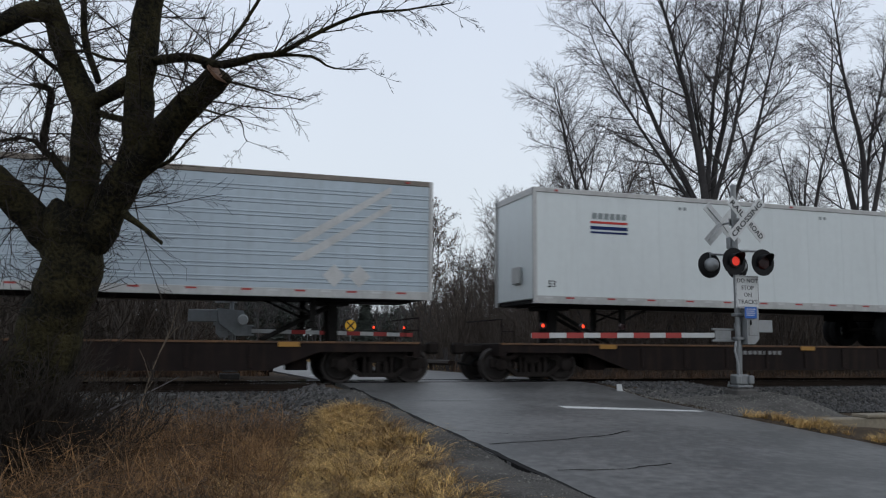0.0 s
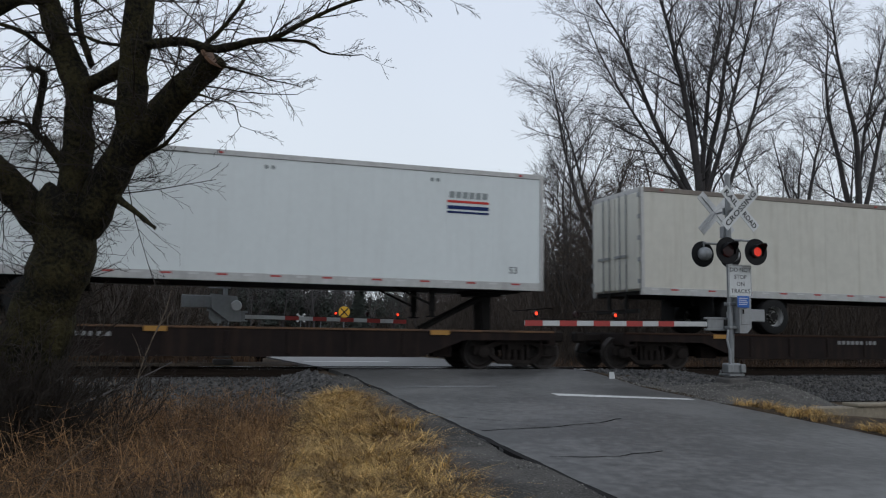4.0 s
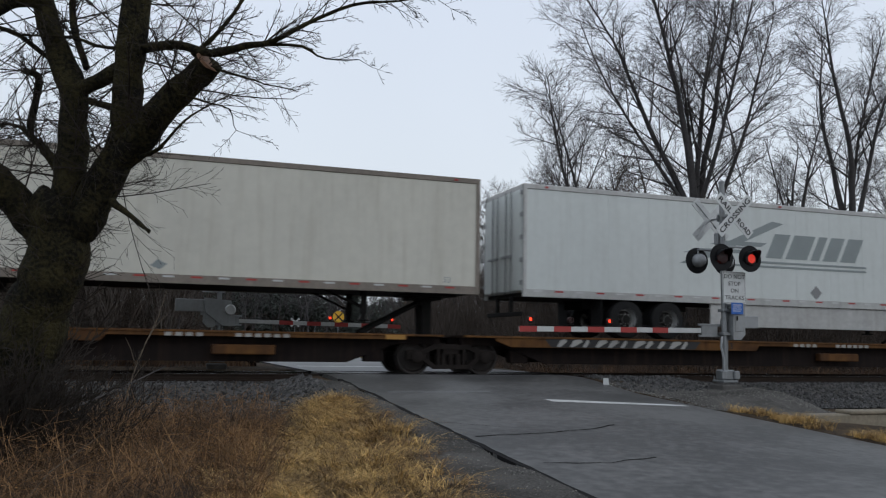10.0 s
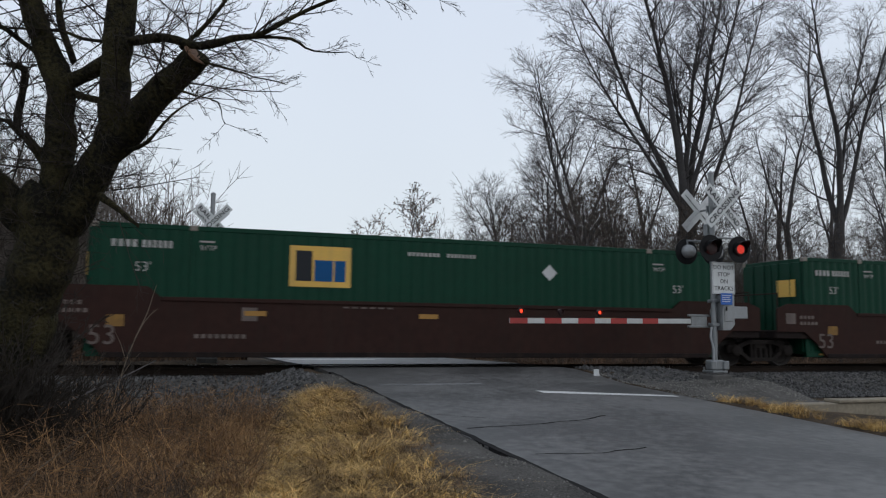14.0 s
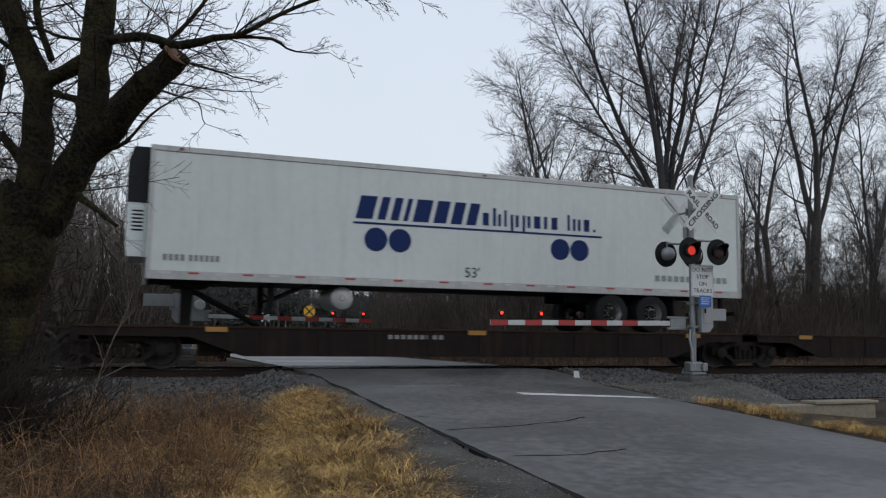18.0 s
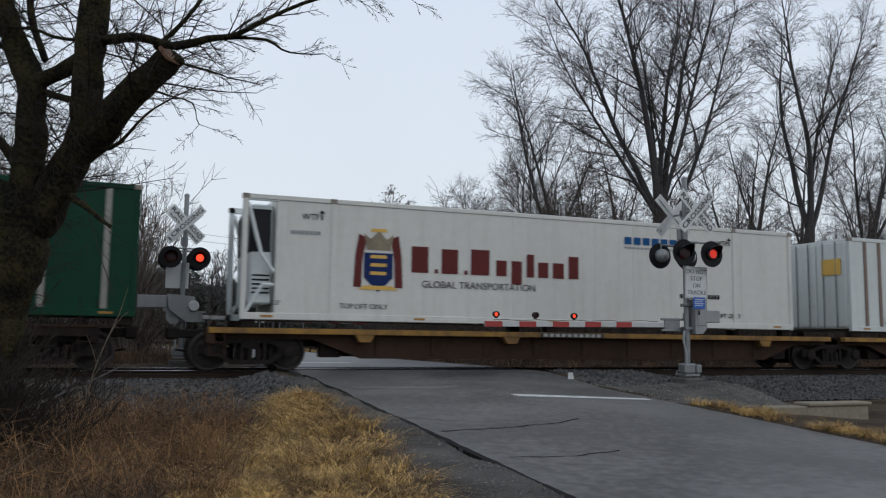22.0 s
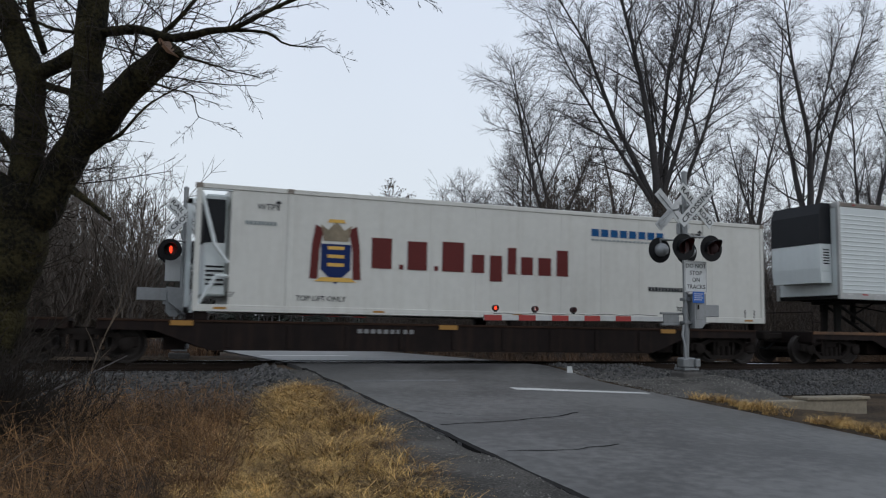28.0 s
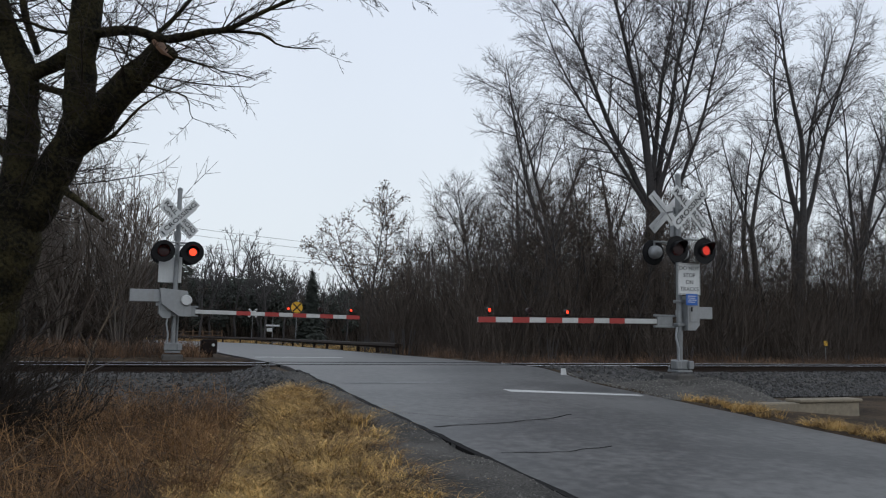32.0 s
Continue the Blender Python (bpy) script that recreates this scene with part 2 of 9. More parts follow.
TRIM = mat("grey_aluminium_trim", (0.42, 0.42, 0.41), 0.45, metal=0.4, vary=0.2, grain=10, streak=0.3)
TRIM_DARK = mat("brown_stained_trim", (0.20, 0.17, 0.14), 0.6, vary=0.35, grain=10, streak=0.4)
NAVY = mat("navy_lettering", (0.008, 0.022, 0.100), 0.5, vary=0.1, bump=0)
BLUE = mat("blue_band", (0.007, 0.075, 0.215), 0.45, vary=0.12, bump=0)
RED = mat("red_lettering", (0.50, 0.05, 0.04), 0.5, vary=0.15, bump=0)
MAROON = mat("maroon_lettering", (0.115, 0.022, 0.020), 0.5, vary=0.15, bump=0)
BLACK = mat("black_lettering", (0.022, 0.024, 0.028), 0.5, vary=0.1, bump=0)
SLATE = mat("slate_grey_graphic", (0.23, 0.26, 0.26), 0.5, vary=0.12, bump=0)
GOLD = mat("golden_yellow_panel", (0.66, 0.40, 0.07), 0.5, vary=0.12, bump=0, streak=0.2)
GREEN = mat("green_painted_steel", (0.0045, 0.040, 0.0215), 0.5, vary=0.16, grain=6, blotch=0.7, bump=0.05, streak=0.22, dirt=(0.010, 0.034, 0.021))
GREEN_LEAF = mat("green_graphic", (0.08, 0.20, 0.03), 0.5, vary=0.2, bump=0)
RIB_GREY = mat("bare_metal_rib", (0.26, 0.25, 0.22), 0.5, metal=0.3, vary=0.25, grain=10, streak=0.3)
RIB_RUST = mat("rust_brown_rib", (0.20, 0.14, 0.11), 0.7, vary=0.35, grain=10, streak=0.3)
SPRAY_BLUE = mat("blue_spray_paint", (0.012, 0.075, 0.30), 0.6, vary=0.5, grain=3, blotch=1.1, bump=0)
SPRAY_DARK = mat("black_blue_spray_paint", (0.006, 0.010, 0.032), 0.6, vary=0.5, grain=3, blotch=1.2, bump=0)
SPRAY_VIOLET = mat("violet_spray_paint", (0.035, 0.055, 0.24), 0.6, vary=0.4, grain=3, bump=0)
SPRAY_PALE = mat("pale_blue_spray_paint", (0.27, 0.46, 0.66), 0.6, vary=0.4, grain=3, bump=0)
WOOD_FENCE = mat("weathered_fence_wood", (0.14, 0.085, 0.05), 0.9, vary=0.4, grain=9)
CAR_AMBER = mat("rust_stained_amber_sill", (0.14, 0.066, 0.020), 0.8, vary=0.4, grain=3, blotch=0.9, tint=(0.045, 0.022, 0.013), streak=0.7, dirt=(0.035, 0.018, 0.012))
UNIT_BLACK = mat("black_cooling_cowl", (0.016, 0.017, 0.020), 0.45, vary=0.2)
for dull in (UNIT_BLACK, LAMP_BLACK, NAVY, BLUE, MAROON, BLACK, RED, CAR_AMBER, GREEN, RAIL_SIDE, CAR_DARK, CAR_RUST, CAR_WELL, CAR_TAN, CHASSIS, BOGIE, RUBBER, MOSSY, OLD_TWIG, BRUSH, TWIG, BARK, TIE):
    dull.node_tree.nodes["Principled BSDF"].inputs["Specular IOR Level"].default_value = 0.15
# surfaces with strong patches
for patchy in (ASPHALT, STRAW, REED, MOSSY, TAWNY, SOIL, GRAVEL):
    steep = next(k for k in patchy.node_tree.nodes if k.type == "MAP_RANGE")
    steep.inputs["From Min"].default_value, steep.inputs["From Max"].default_value = 0.41, 0.59

# ---------------------------------------------------------------- building helpers
class Shape:
    """Gathers the faces of one mesh."""

    def __init__(self):
        self.v, self.f = [], []

    def add(self, verts, faces):
        k = len(self.v)
        self.v.extend(verts)
        self.f.extend([tuple(i + k for i in f) for f in faces])
        return self

    def box(self, x0, y0, z0, x1, y1, z1, c=0.0):
        """A box, its edges cut by c."""
        x0, x1, y0, y1, z0, z1 = min(x0, x1), max(x0, x1), min(y0, y1), max(y0, y1), min(z0, z1), max(z0, z1)
        if c <= 0:
            v = [(x, y, z) for x in (x0, x1) for y in (y0, y1) for z in (z0, z1)]
            return self.add(v, [(0, 1, 3, 2), (4, 6, 7, 5), (0, 4, 5, 1), (2, 3, 7, 6), (0, 2, 6, 4), (1, 5, 7, 3)])
        c = min(c, (x1 - x0) * 0.45, (y1 - y0) * 0.45, (z1 - z0) * 0.45)
        b = bmesh.new()
        bmesh.ops.create_cube(b, size=1.0)
        for p in b.verts:
            p.co = Vector(((x0 + x1) / 2 + p.co.x * (x1 - x0), (y0 + y1) / 2 + p.co.y * (y1 - y0), (z0 + z1) / 2 + p.co.z * (z1 - z0)))
        bmesh.ops.bevel(b, geom=b.edges[:], offset=c, segments=1, affect="EDGES", profile=0.5)
        b.verts.index_update()
        self.add([tuple(p.co) for p in b.verts], [tuple(p.index for p in f.verts) for f in b.faces])
        b.free()
        return self

    def tube(self, pts, radii, n=8, caps=True):
        """A round bar along points."""
        pts = [Vector(p) for p in pts]
        if not isinstance(radii, (list, tuple)):
            radii = [radii] * len(pts)
        rings, up = [], None
        for i, p in enumerate(pts):
            d = (pts[min(i + 1, len(pts) - 1)] - pts[max(i - 1, 0)]).normalized()
            if up is None:
                up = d.orthogonal().normalized()
            side = d.cross(up)
            side = side.normalized() if side.length > 1e-6 else d.orthogonal().normalized()
            up = side.cross(d).normalized()
            rings.append([tuple(p + (side * math.cos(a) + up * math.sin(a)) * radii[i]) for a in (2 * math.pi * j / n for j in range(n))])
        faces = [(i * n + j, i * n + (j + 1) % n, (i + 1) * n + (j + 1) % n, (i + 1) * n + j) for i in range(len(pts) - 1) for j in range(n)]
        if caps:
            faces += [tuple(range(n))[::-1], tuple((len(pts) - 1) * n + j for j in range(n))]
        return self.add([v for r in rings for v in r], faces)

    def prism(self, outline, lo, hi, axis="y"):
        """A flat outline drawn thick along an axis; the outline gives the two other axes in order."""
        n = len(outline)
        put = {"x": lambda a, b, c: (c, a, b), "y": lambda a, b, c: (a, c, b), "z": lambda a, b, c: (a, b, c)}[axis]
        v = [put(a, b, lo) for a, b in outline] + [put(a, b, hi) for a, b in outline]
        return self.add(v, [tuple(range(n))[::-1], tuple(range(n, 2 * n))] + [(i, (i + 1) % n, n + (i + 1) % n, n + i) for i in range(n)])

    def lathe(self, profile, n=20, at=(0, 0, 0)):
        """A profile of (radius, y) turned about an axle along y."""
        k = len(profile)
        v = [(at[0] + r * math.cos(a), at[1] + y, at[2] + r * math.sin(a)) for a in (2 * math.pi * j / n for j in range(n)) for r, y in profile]
        return self.add(v, [(j * k + i, j * k + i + 1, ((j + 1) % n) * k + i + 1, ((j + 1) % n) * k + i) for j in range(n) for i in range(k - 1)])

    def turned(self, m):
        self.v = [tuple(m @ Vector(p)) for p in self.v]
        return self

    def mesh(self, name, material, smooth=None):
        me = bpy.data.meshes.new(name)
        me.from_pydata(self.v, [], self.f)
        if len(self.f) < 20000:
            b = bmesh.new()
            b.from_mesh(me)
            bmesh.ops.recalc_face_normals(b, faces=b.faces[:])
            b.to_mesh(me)
            b.free()
        me.materials.append(material)
        if smooth is not None:
            me.shade_smooth()
            if smooth < 180:
                me.set_sharp_from_angle(angle=radians(smooth))
        return me


def quads(name, verts, material, n=4):
    """A mesh of many loose faces of n corners from an array of corners."""
    verts = np.asarray(verts, dtype=np.float32).reshape(-1, 3)
    me = bpy.data.meshes.new(name)
    me.from_pydata(verts.tolist(), [], np.arange(len(verts)).reshape(-1, n).tolist())
    me.materials.append(material)
    return me


def part(name, shape, material, parent, label="", at=None, smooth=None):
    """One mesh under a thing or a part. shape: a Shape, or a mesh that other parts use too."""
    me = shape if isinstance(shape, bpy.types.Mesh) else shape.mesh(name, material, smooth)
    ob = new(name, me)
    ob.parent = parent
    if at is not None:
        ob.matrix_basis = at
    return tagged(ob, label)


def thing(name, label, category, group="", at=None, kind=""):
    ob = new(name)
    ob.empty_display_size = 0.3
    if at is not None:
        ob.matrix_basis = at
    return tagged(ob, label, category, group, kind)


def single(name, shape, material, label="", category="", group="", kind="", at=None, smooth=None):
    """A thing that is one mesh."""
    me = shape if isinstance(shape, bpy.types.Mesh) else shape.mesh(name, material, smooth)
    ob = new(name, me)
    if at is not None:
        ob.matrix_basis = at
    return tagged(ob, label, category, group, kind)


def letters(text, size, depth=0.003, spacing=1.0, bold=0.0):
    """Words in the built-in font as a mesh in the x-z plane, facing -y, from their left lower corner; returns it and its width."""
    c = bpy.data.curves.new("words", "FONT")
    c.body, c.size, c.extrude, c.space_character, c.offset, c.resolution_u = text, size, depth, spacing, bold, 3
    ob = bpy.data.objects.new("words", c)
    scene.collection.objects.link(ob)
    bpy.context.view_layer.update()
    me = bpy.data.meshes.new_from_object(ob.evaluated_get(bpy.context.evaluated_depsgraph_get()))
    me.transform(Matrix.Rotation(radians(90), 4, "X"))
    bpy.data.objects.remove(ob)
    width = max((v.co.x for v in me.vertices), default=0) - min((v.co.x for v in me.vertices), default=0)
    return me, width

# ---------------------------------------------------------------- the ground, the road and the railway
def smooth(a, b, x):
    t = min(1.0, max(0.0, (x - a) / (b - a)))
    return t * t * (3 - 2 * t)


ROAD_L, ROAD_R = 3.8, 10.0


def road_z(x, y):
    """The road's surface: it rises to the rails from both sides and leans to its right-hand edge."""
    z = 0.004
    if y < -1.8:
        z += 0.05 * (y + 1.8)
        z -= 0.035 * max(0.0, x - 6.6) * smooth(-1.8, -5, y)
    if y > 2.0:
        z -= 0.004 * (y - 2.0)
    return max(z, -1.4)


def ground_z(x, y):
    """The ground beside and under the road."""
    rz = road_z(min(max(x, ROAD_L), ROAD_R), y)
    near = -1.0 if y < -30 else rz
    if y < 0:
        left = -0.58 + 0.10 * smooth(-3.5, -2.6, y) - 0.22 * smooth(-9, -18, y)
        right = -0.62 + 0.10 * smooth(-3.5, -2.6, y) - 0.3 * smooth(-9, -18, y)
        pad = smooth(14.2, 12.6, x) * smooth(-7.2, -5.6, y)
        right = right + (max(-0.13, -0.13 + 0.05 * (y + 4)) - right) * pad
    else:
        left = -0.40 * smooth(1.5, 2.6, y) + 0.32 * smooth(2.8, 3.6, y) + 0.05
        right = -0.5 + 0.1 * smooth(3, 8, y)
        if y > 8:
            left, right = -0.03 - 0.004 * y, -0.3 - 0.004 * y
    wl = smooth(1.2, 3.3, x) if y < 0 else smooth(2.4, 3.6, x)
    wr = smooth(13.2, 10.4, x) if y < 0 else smooth(12.0, 10.3, x)
    z = left + (near - left) * wl if x < 6.9 else right + (near - right) * wr
    if 3.75 < x < 10.05 and y < 70:
        z -= 0.10
    z += 0.05 * noise.noise(Vector((x * 0.7, y * 0.7, 3.1))) + 0.02 * noise.noise(Vector((x * 2.9, y * 2.9, 7.7)))
    if abs(y) < 1.7:
        z = min(z, -0.42)
    far = max(abs(x - 8), abs(y)) - 60
    return z if far < 0 else z - min(1.5, far * 0.01)


def spaced(lo, hi, step, reach, grow=1.16):
    mid = list(np.arange(lo, hi + 1e-6, step))
    s, out, p = step, [], hi
    while p < reach:
        s *= grow
        p += s
        out.append(p)
    s, low, p = step, [], lo
    while p > -reach:
        s *= grow
        p -= s
        low.append(p)
    return low[::-1] + mid + out


gx, gy = spaced(-10, 27, 0.3, 2500), spaced(-21, 14, 0.3, 2500)
g = Shape()
g.v = [(x, y, ground_z(x, y)) for x in gx for y in gy]
ny = len(gy)
g.f = [(i * ny + j, (i + 1) * ny + j, (i + 1) * ny + j + 1, i * ny + j + 1) for i in range(len(gx) - 1) for j in range(ny - 1)]
single("ground", g, SOIL, "damp brown soil with leaf litter beside the railway", "ground", kind="structure", smooth=180)


def road_line(d):
    """Centre and heading of the road at y = d, which bends left beyond the crossing."""
    if d < 34:
        return Vector((6.9, d, 0)), 0.0
    a = min((d - 34) / 42.0, 1.15)
    c = Vector((6.9 - 42 * (1 - math.cos(a)), 34 + 42 * math.sin(a), 0))
    rest = d - 34 - a * 42
    return c + Vector((-math.sin(a), math.cos(a), 0)) * max(0, rest), a


def strip(lo, hi, step, left, right, lift, thick, cols=8, wob=0.0):
    """A band of road surface between two offsets from the left-hand edge."""
    s, n = Shape(), cols + 1
    ds = list(np.arange(lo, hi + 1e-6, step))
    for d in ds:
        c, a = road_line(d)
        w = wob * noise.noise(Vector((d * 0.8, left, 2.0))) + wob * 0.5 * noise.noise(Vector((d * 3.1, left, 5.0)))
        for j in range(n):
            o = left + w + (right - left) * j / cols - 3.1
            x, y = c.x + o * math.cos(a), c.y + o * math.sin(a)
            s.v.append((x, y, road_z(6.9 + o, d) + lift))
    top = len(s.v)
    s.v += [(x, y, z - thick) for x, y, z in s.v]
    m = len(ds)
    for i in range(m - 1):
        for j in range(cols):
            q = (i * n + j, i * n + j + 1, (i + 1) * n + j + 1, (i + 1) * n + j)
            s.f += [q, tuple(k + top for k in q[::-1])]
        for j in (0, cols):
            s.f.append((i * n + j, (i + 1) * n + j, (i + 1) * n + j + top, i * n + j + top))
    return s


road = single("road", strip(-60, 130, 0.5, -0.03, 6.2, 0.0, 0.14, 10, 0.03), ASPHALT, "damp grey asphalt country road over the tracks", "road", kind="structure", smooth=40)
part("tar_edge", strip(-60, -2.6, 0.2, -0.03, 0.055, 0.007, 0.10, 2, 0.075), TAR, road, "black broken tar along the road edge")


def crack(points, width):
    s = Shape()
    for (x0, y0), (x1, y1) in zip(points, points[1:]):
        k = max(2, int(math.hypot(x1 - x0, y1 - y0) / 0.12))
        for i in range(k):
            a, b = i / k, (i + 1) / k
            pa, pb = Vector((x0 + (x1 - x0) * a, y0 + (y1 - y0) * a, 0)), Vector((x0 + (x1 - x0) * b, y0 + (y1 - y0) * b, 0))
            for p in (pa, pb):
                p.y += 0.06 * noise.noise(Vector((p.x * 3, p.y * 3, 1.0)))
            w = width * (0.5 + random.random())
            s.add([(p.x, p.y + q, road_z(p.x, p.y) + 0.004) for p, q in ((pa, -w), (pb, -w), (pb, w), (pa, w))], [(0, 1, 2, 3)])
    return s


part("road_crack", crack([(4.0, -10.2), (4.9, -10.1), (6.0, -9.75), (6.5, -9.45)], 0.018), TAR, road, "dark crack sealed with tar")
part("road_crack", crack([(4.1, -12.0), (4.9, -12.1), (5.6, -11.9)], 0.014), TAR, road, "dark crack sealed with tar")
part("road_crack", crack([(3.9, -8.9), (4.6, -9.4), (4.9, -10.1)], 0.012), TAR, road, "dark crack sealed with tar")
part("stop_line", Shape().add([(x, y, road_z(x, y) + 0.006) for x, y in ((6.9, -6.25), (6.9, -6.62), (9.75, -6.72), (9.75, -6.5))], [(0, 1, 2, 3)]), ROAD_PAINT, road, "worn white painted stop line")
part("stop_line", Shape().add([(x, y, road_z(x, y) + 0.006) for x, y in ((4.2, -5.05), (4.2, -5.25), (6.3, -5.25), (6.3, -5.05))], [(0, 1, 2, 3)]), FADED_PAINT, road, "faded white painted line")
part("stop_line", Shape().add([(x, y, road_z(x, y) + 0.006) for x, y in ((4.1, 5.2), (4.1, 4.75), (6.8, 4.75), (6.8, 5.2))], [(0, 1, 2, 3)]), ROAD_PAINT, road, "white painted stop line")
part("edge_line", strip(14, 90, 1.0, 0.25, 0.37, 0.006, 0.004, 1), ROAD_PAINT, road, "white edge line")

# the track
LONG = 760
bed = Shape().prism([(-3.1, -0.75), (-2.7, -0.55), (-1.75, -0.20), (1.75, -0.20), (2.7, -0.55), (3.1, -0.75)], -LONG, LONG, "x")
single("ballast_bed", bed, GRAVEL, "grey crushed stone ballast under the track", "ballast", kind="structure")
RAIL = [(-0.07, -0.172), (0.07, -0.172), (0.07, -0.155), (0.012, -0.14), (0.010, -0.05), (0.036, -0.035), (0.036, -0.006), (-0.036, -0.006), (-0.036, -0.035), (-0.010, -0.05), (-0.012, -0.14), (-0.07, -0.155)]
for side in (-1, 1):
    rail = single("rail", Shape().prism([(a + side * 0.7535, b) for a, b in RAIL], -LONG, LONG, "x"), RAIL_SIDE, "rusty steel rail with a polished head", "rail", kind="structure")
    part("rail_head", Shape().prism([(side * 0.7535 - 0.030, -0.0058), (side * 0.7535 + 0.030, -0.0058), (side * 0.7535 + 0.026, 0.0), (side * 0.7535 - 0.026, 0.0)], -LONG, LONG, "x"), RAIL_TOP, rail, "polished running surface")
    # no gap is cut: a black bar paints the shade of each flangeway
    for off in (-0.075, 0.075):
        part("flangeway", Shape().box(3.7, side * 0.7535 + off - 0.03, -0.05, 10.2, side * 0.7535 + off + 0.03, 0.009), TAR, road, "black strip for the shaded gap beside the rail")

# ---------------------------------------------------------------- the crossing signals
def crossbuck(parent, x, y, z, face, name="crossbuck", lettered=True, scale=1.0):
    """Two crossed blades; face -1 looks towards -y, 1 towards +y."""
    h = 0.115 * scale
    l = 0.61 * scale
    for k, turn in enumerate((-45, 45)):
        m = pose(x, y + face * (0.012 * k), z, 0, -turn if face < 0 else turn, 0)
        blade = part(name + "_blade", shared_blade(l, h), SIGN_WHITE if lettered else SIGN_BACK, parent, "white blade of the crossbuck" if lettered else "bare aluminium back of a crossbuck blade", at=m)
        if not lettered:
            blade.data = shared_blade_bare(l, h)
            part("stiffener", Shape().box(-l * 0.9, -0.03, -0.02, l * 0.9, -0.008, 0.02), SIGN_BACK, blade)
            continue
        words_of = (("RAIL", -0.56, 0.44), ("ROAD", 0.12, 0.44)) if k == 0 else (("CROSSING", -0.55, 1.10),)
        for text, at, wide in words_of:
            me, w = letters(text, 0.17, 0.002, 1.02 if k else 1.0, 0.003)
            me.materials.append(SIGN_BLACK)
            part("lettering", me, SIGN_BLACK, blade, at=pose(at, -0.010, -0.058) @ Matrix.Diagonal((wide / w, 1, 1, 1)))
    part(name + "_bolt", Shape().tube([(x, y - 0.03, z), (x, y + 0.03, z)], 0.02, 8), GALV, parent)


BLADES = {}


def shared_blade(l, h):
    if ("w", l) not in BLADES:
        BLADES["w", l] = Shape().box(-l, -0.006, -h, l, 0.006, h, 0.003).mesh("blade", SIGN_WHITE)
    return BLADES["w", l]


def shared_blade_bare(l, h):
    if ("b", l) not in BLADES:
        BLADES["b", l] = Shape().box(-l, -0.006, -h, l, 0.006, h, 0.003).mesh("blade", SIGN_BACK)
    return BLADES["b", l]


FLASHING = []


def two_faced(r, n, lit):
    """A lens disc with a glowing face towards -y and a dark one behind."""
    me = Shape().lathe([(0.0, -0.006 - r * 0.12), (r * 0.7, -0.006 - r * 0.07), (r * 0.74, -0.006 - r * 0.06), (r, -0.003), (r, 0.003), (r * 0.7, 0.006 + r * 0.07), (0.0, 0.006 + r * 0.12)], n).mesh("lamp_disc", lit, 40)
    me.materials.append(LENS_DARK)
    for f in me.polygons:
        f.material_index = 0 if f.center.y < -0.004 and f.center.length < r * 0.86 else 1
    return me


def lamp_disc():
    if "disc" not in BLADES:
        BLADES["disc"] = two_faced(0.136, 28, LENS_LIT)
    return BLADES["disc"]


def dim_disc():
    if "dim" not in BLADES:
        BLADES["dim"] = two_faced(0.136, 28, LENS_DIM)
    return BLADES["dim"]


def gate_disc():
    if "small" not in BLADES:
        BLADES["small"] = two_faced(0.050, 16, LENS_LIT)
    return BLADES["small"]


def lamp_head(parent, x, y, z, face, lit, aslant=False):
    """A flashing lamp: black background disc, hood, red lens, round grey back."""
    f = face
    head = part("lamp_head", Shape().lathe([(0.0, 0.02), (0.26, 0.02), (0.30, 0.0), (0.30, -0.012), (0.16, -0.012)], 32).turned(Matrix.Rotation(math.pi if f > 0 else 0, 4, "Z")), LAMP_BLACK, parent, "black background disc of a signal lamp", at=pose(x, y, z), smooth=40)
    t = Matrix.Rotation(math.pi if f > 0 else 0, 4, "Z")
    part("lamp_back", Shape().lathe([(0.155, 0.02), (0.155, 0.10), (0.135, 0.17), (0.08, 0.215), (0.0, 0.23)], 28).turned(t), GALV_BOX, head, "rounded grey lamp housing", smooth=50)
    hood = Shape()
    n = 22
    for i in range(n):
        a0, a1 = math.radians(-28 + 236 * i / n), math.radians(-28 + 236 * (i + 1) / n)
        d0, d1 = (0.30 * max(0.25, math.sin(max(0.0, min(math.pi, a)) * 0.9 + 0.15)) for a in (a0, a1))
        ring = [(0.165 * math.cos(a0), -0.01, 0.165 * math.sin(a0)), (0.165 * math.cos(a1), -0.01, 0.165 * math.sin(a1)), (0.172 * math.cos(a1), -0.01 - d1, 0.172 * math.sin(a1)), (0.172 * math.cos(a0), -0.01 - d0, 0.172 * math.sin(a0))]
        outer = [(p[0] * 1.04, p[1], p[2] * 1.04) for p in ring]
        hood.add(ring + outer, [(0, 1, 2, 3), (7, 6, 5, 4), (3, 2, 6, 7), (0, 3, 7, 4), (1, 0, 4, 5), (2, 1, 5, 6)])
    part("hood", hood.turned(t), LAMP_BLACK, head, smooth=40)
    part("lens_bowl", Shape().lathe([(0.152, -0.015), (0.13, -0.006), (0.06, 0.004), (0.0, 0.006)], 28).turned(t), LENS_DARK, head, "dark red lens bowl", smooth=60)
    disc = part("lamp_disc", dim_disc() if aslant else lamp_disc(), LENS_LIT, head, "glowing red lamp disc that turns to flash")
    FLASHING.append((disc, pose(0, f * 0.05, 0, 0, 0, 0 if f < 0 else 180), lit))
    return head


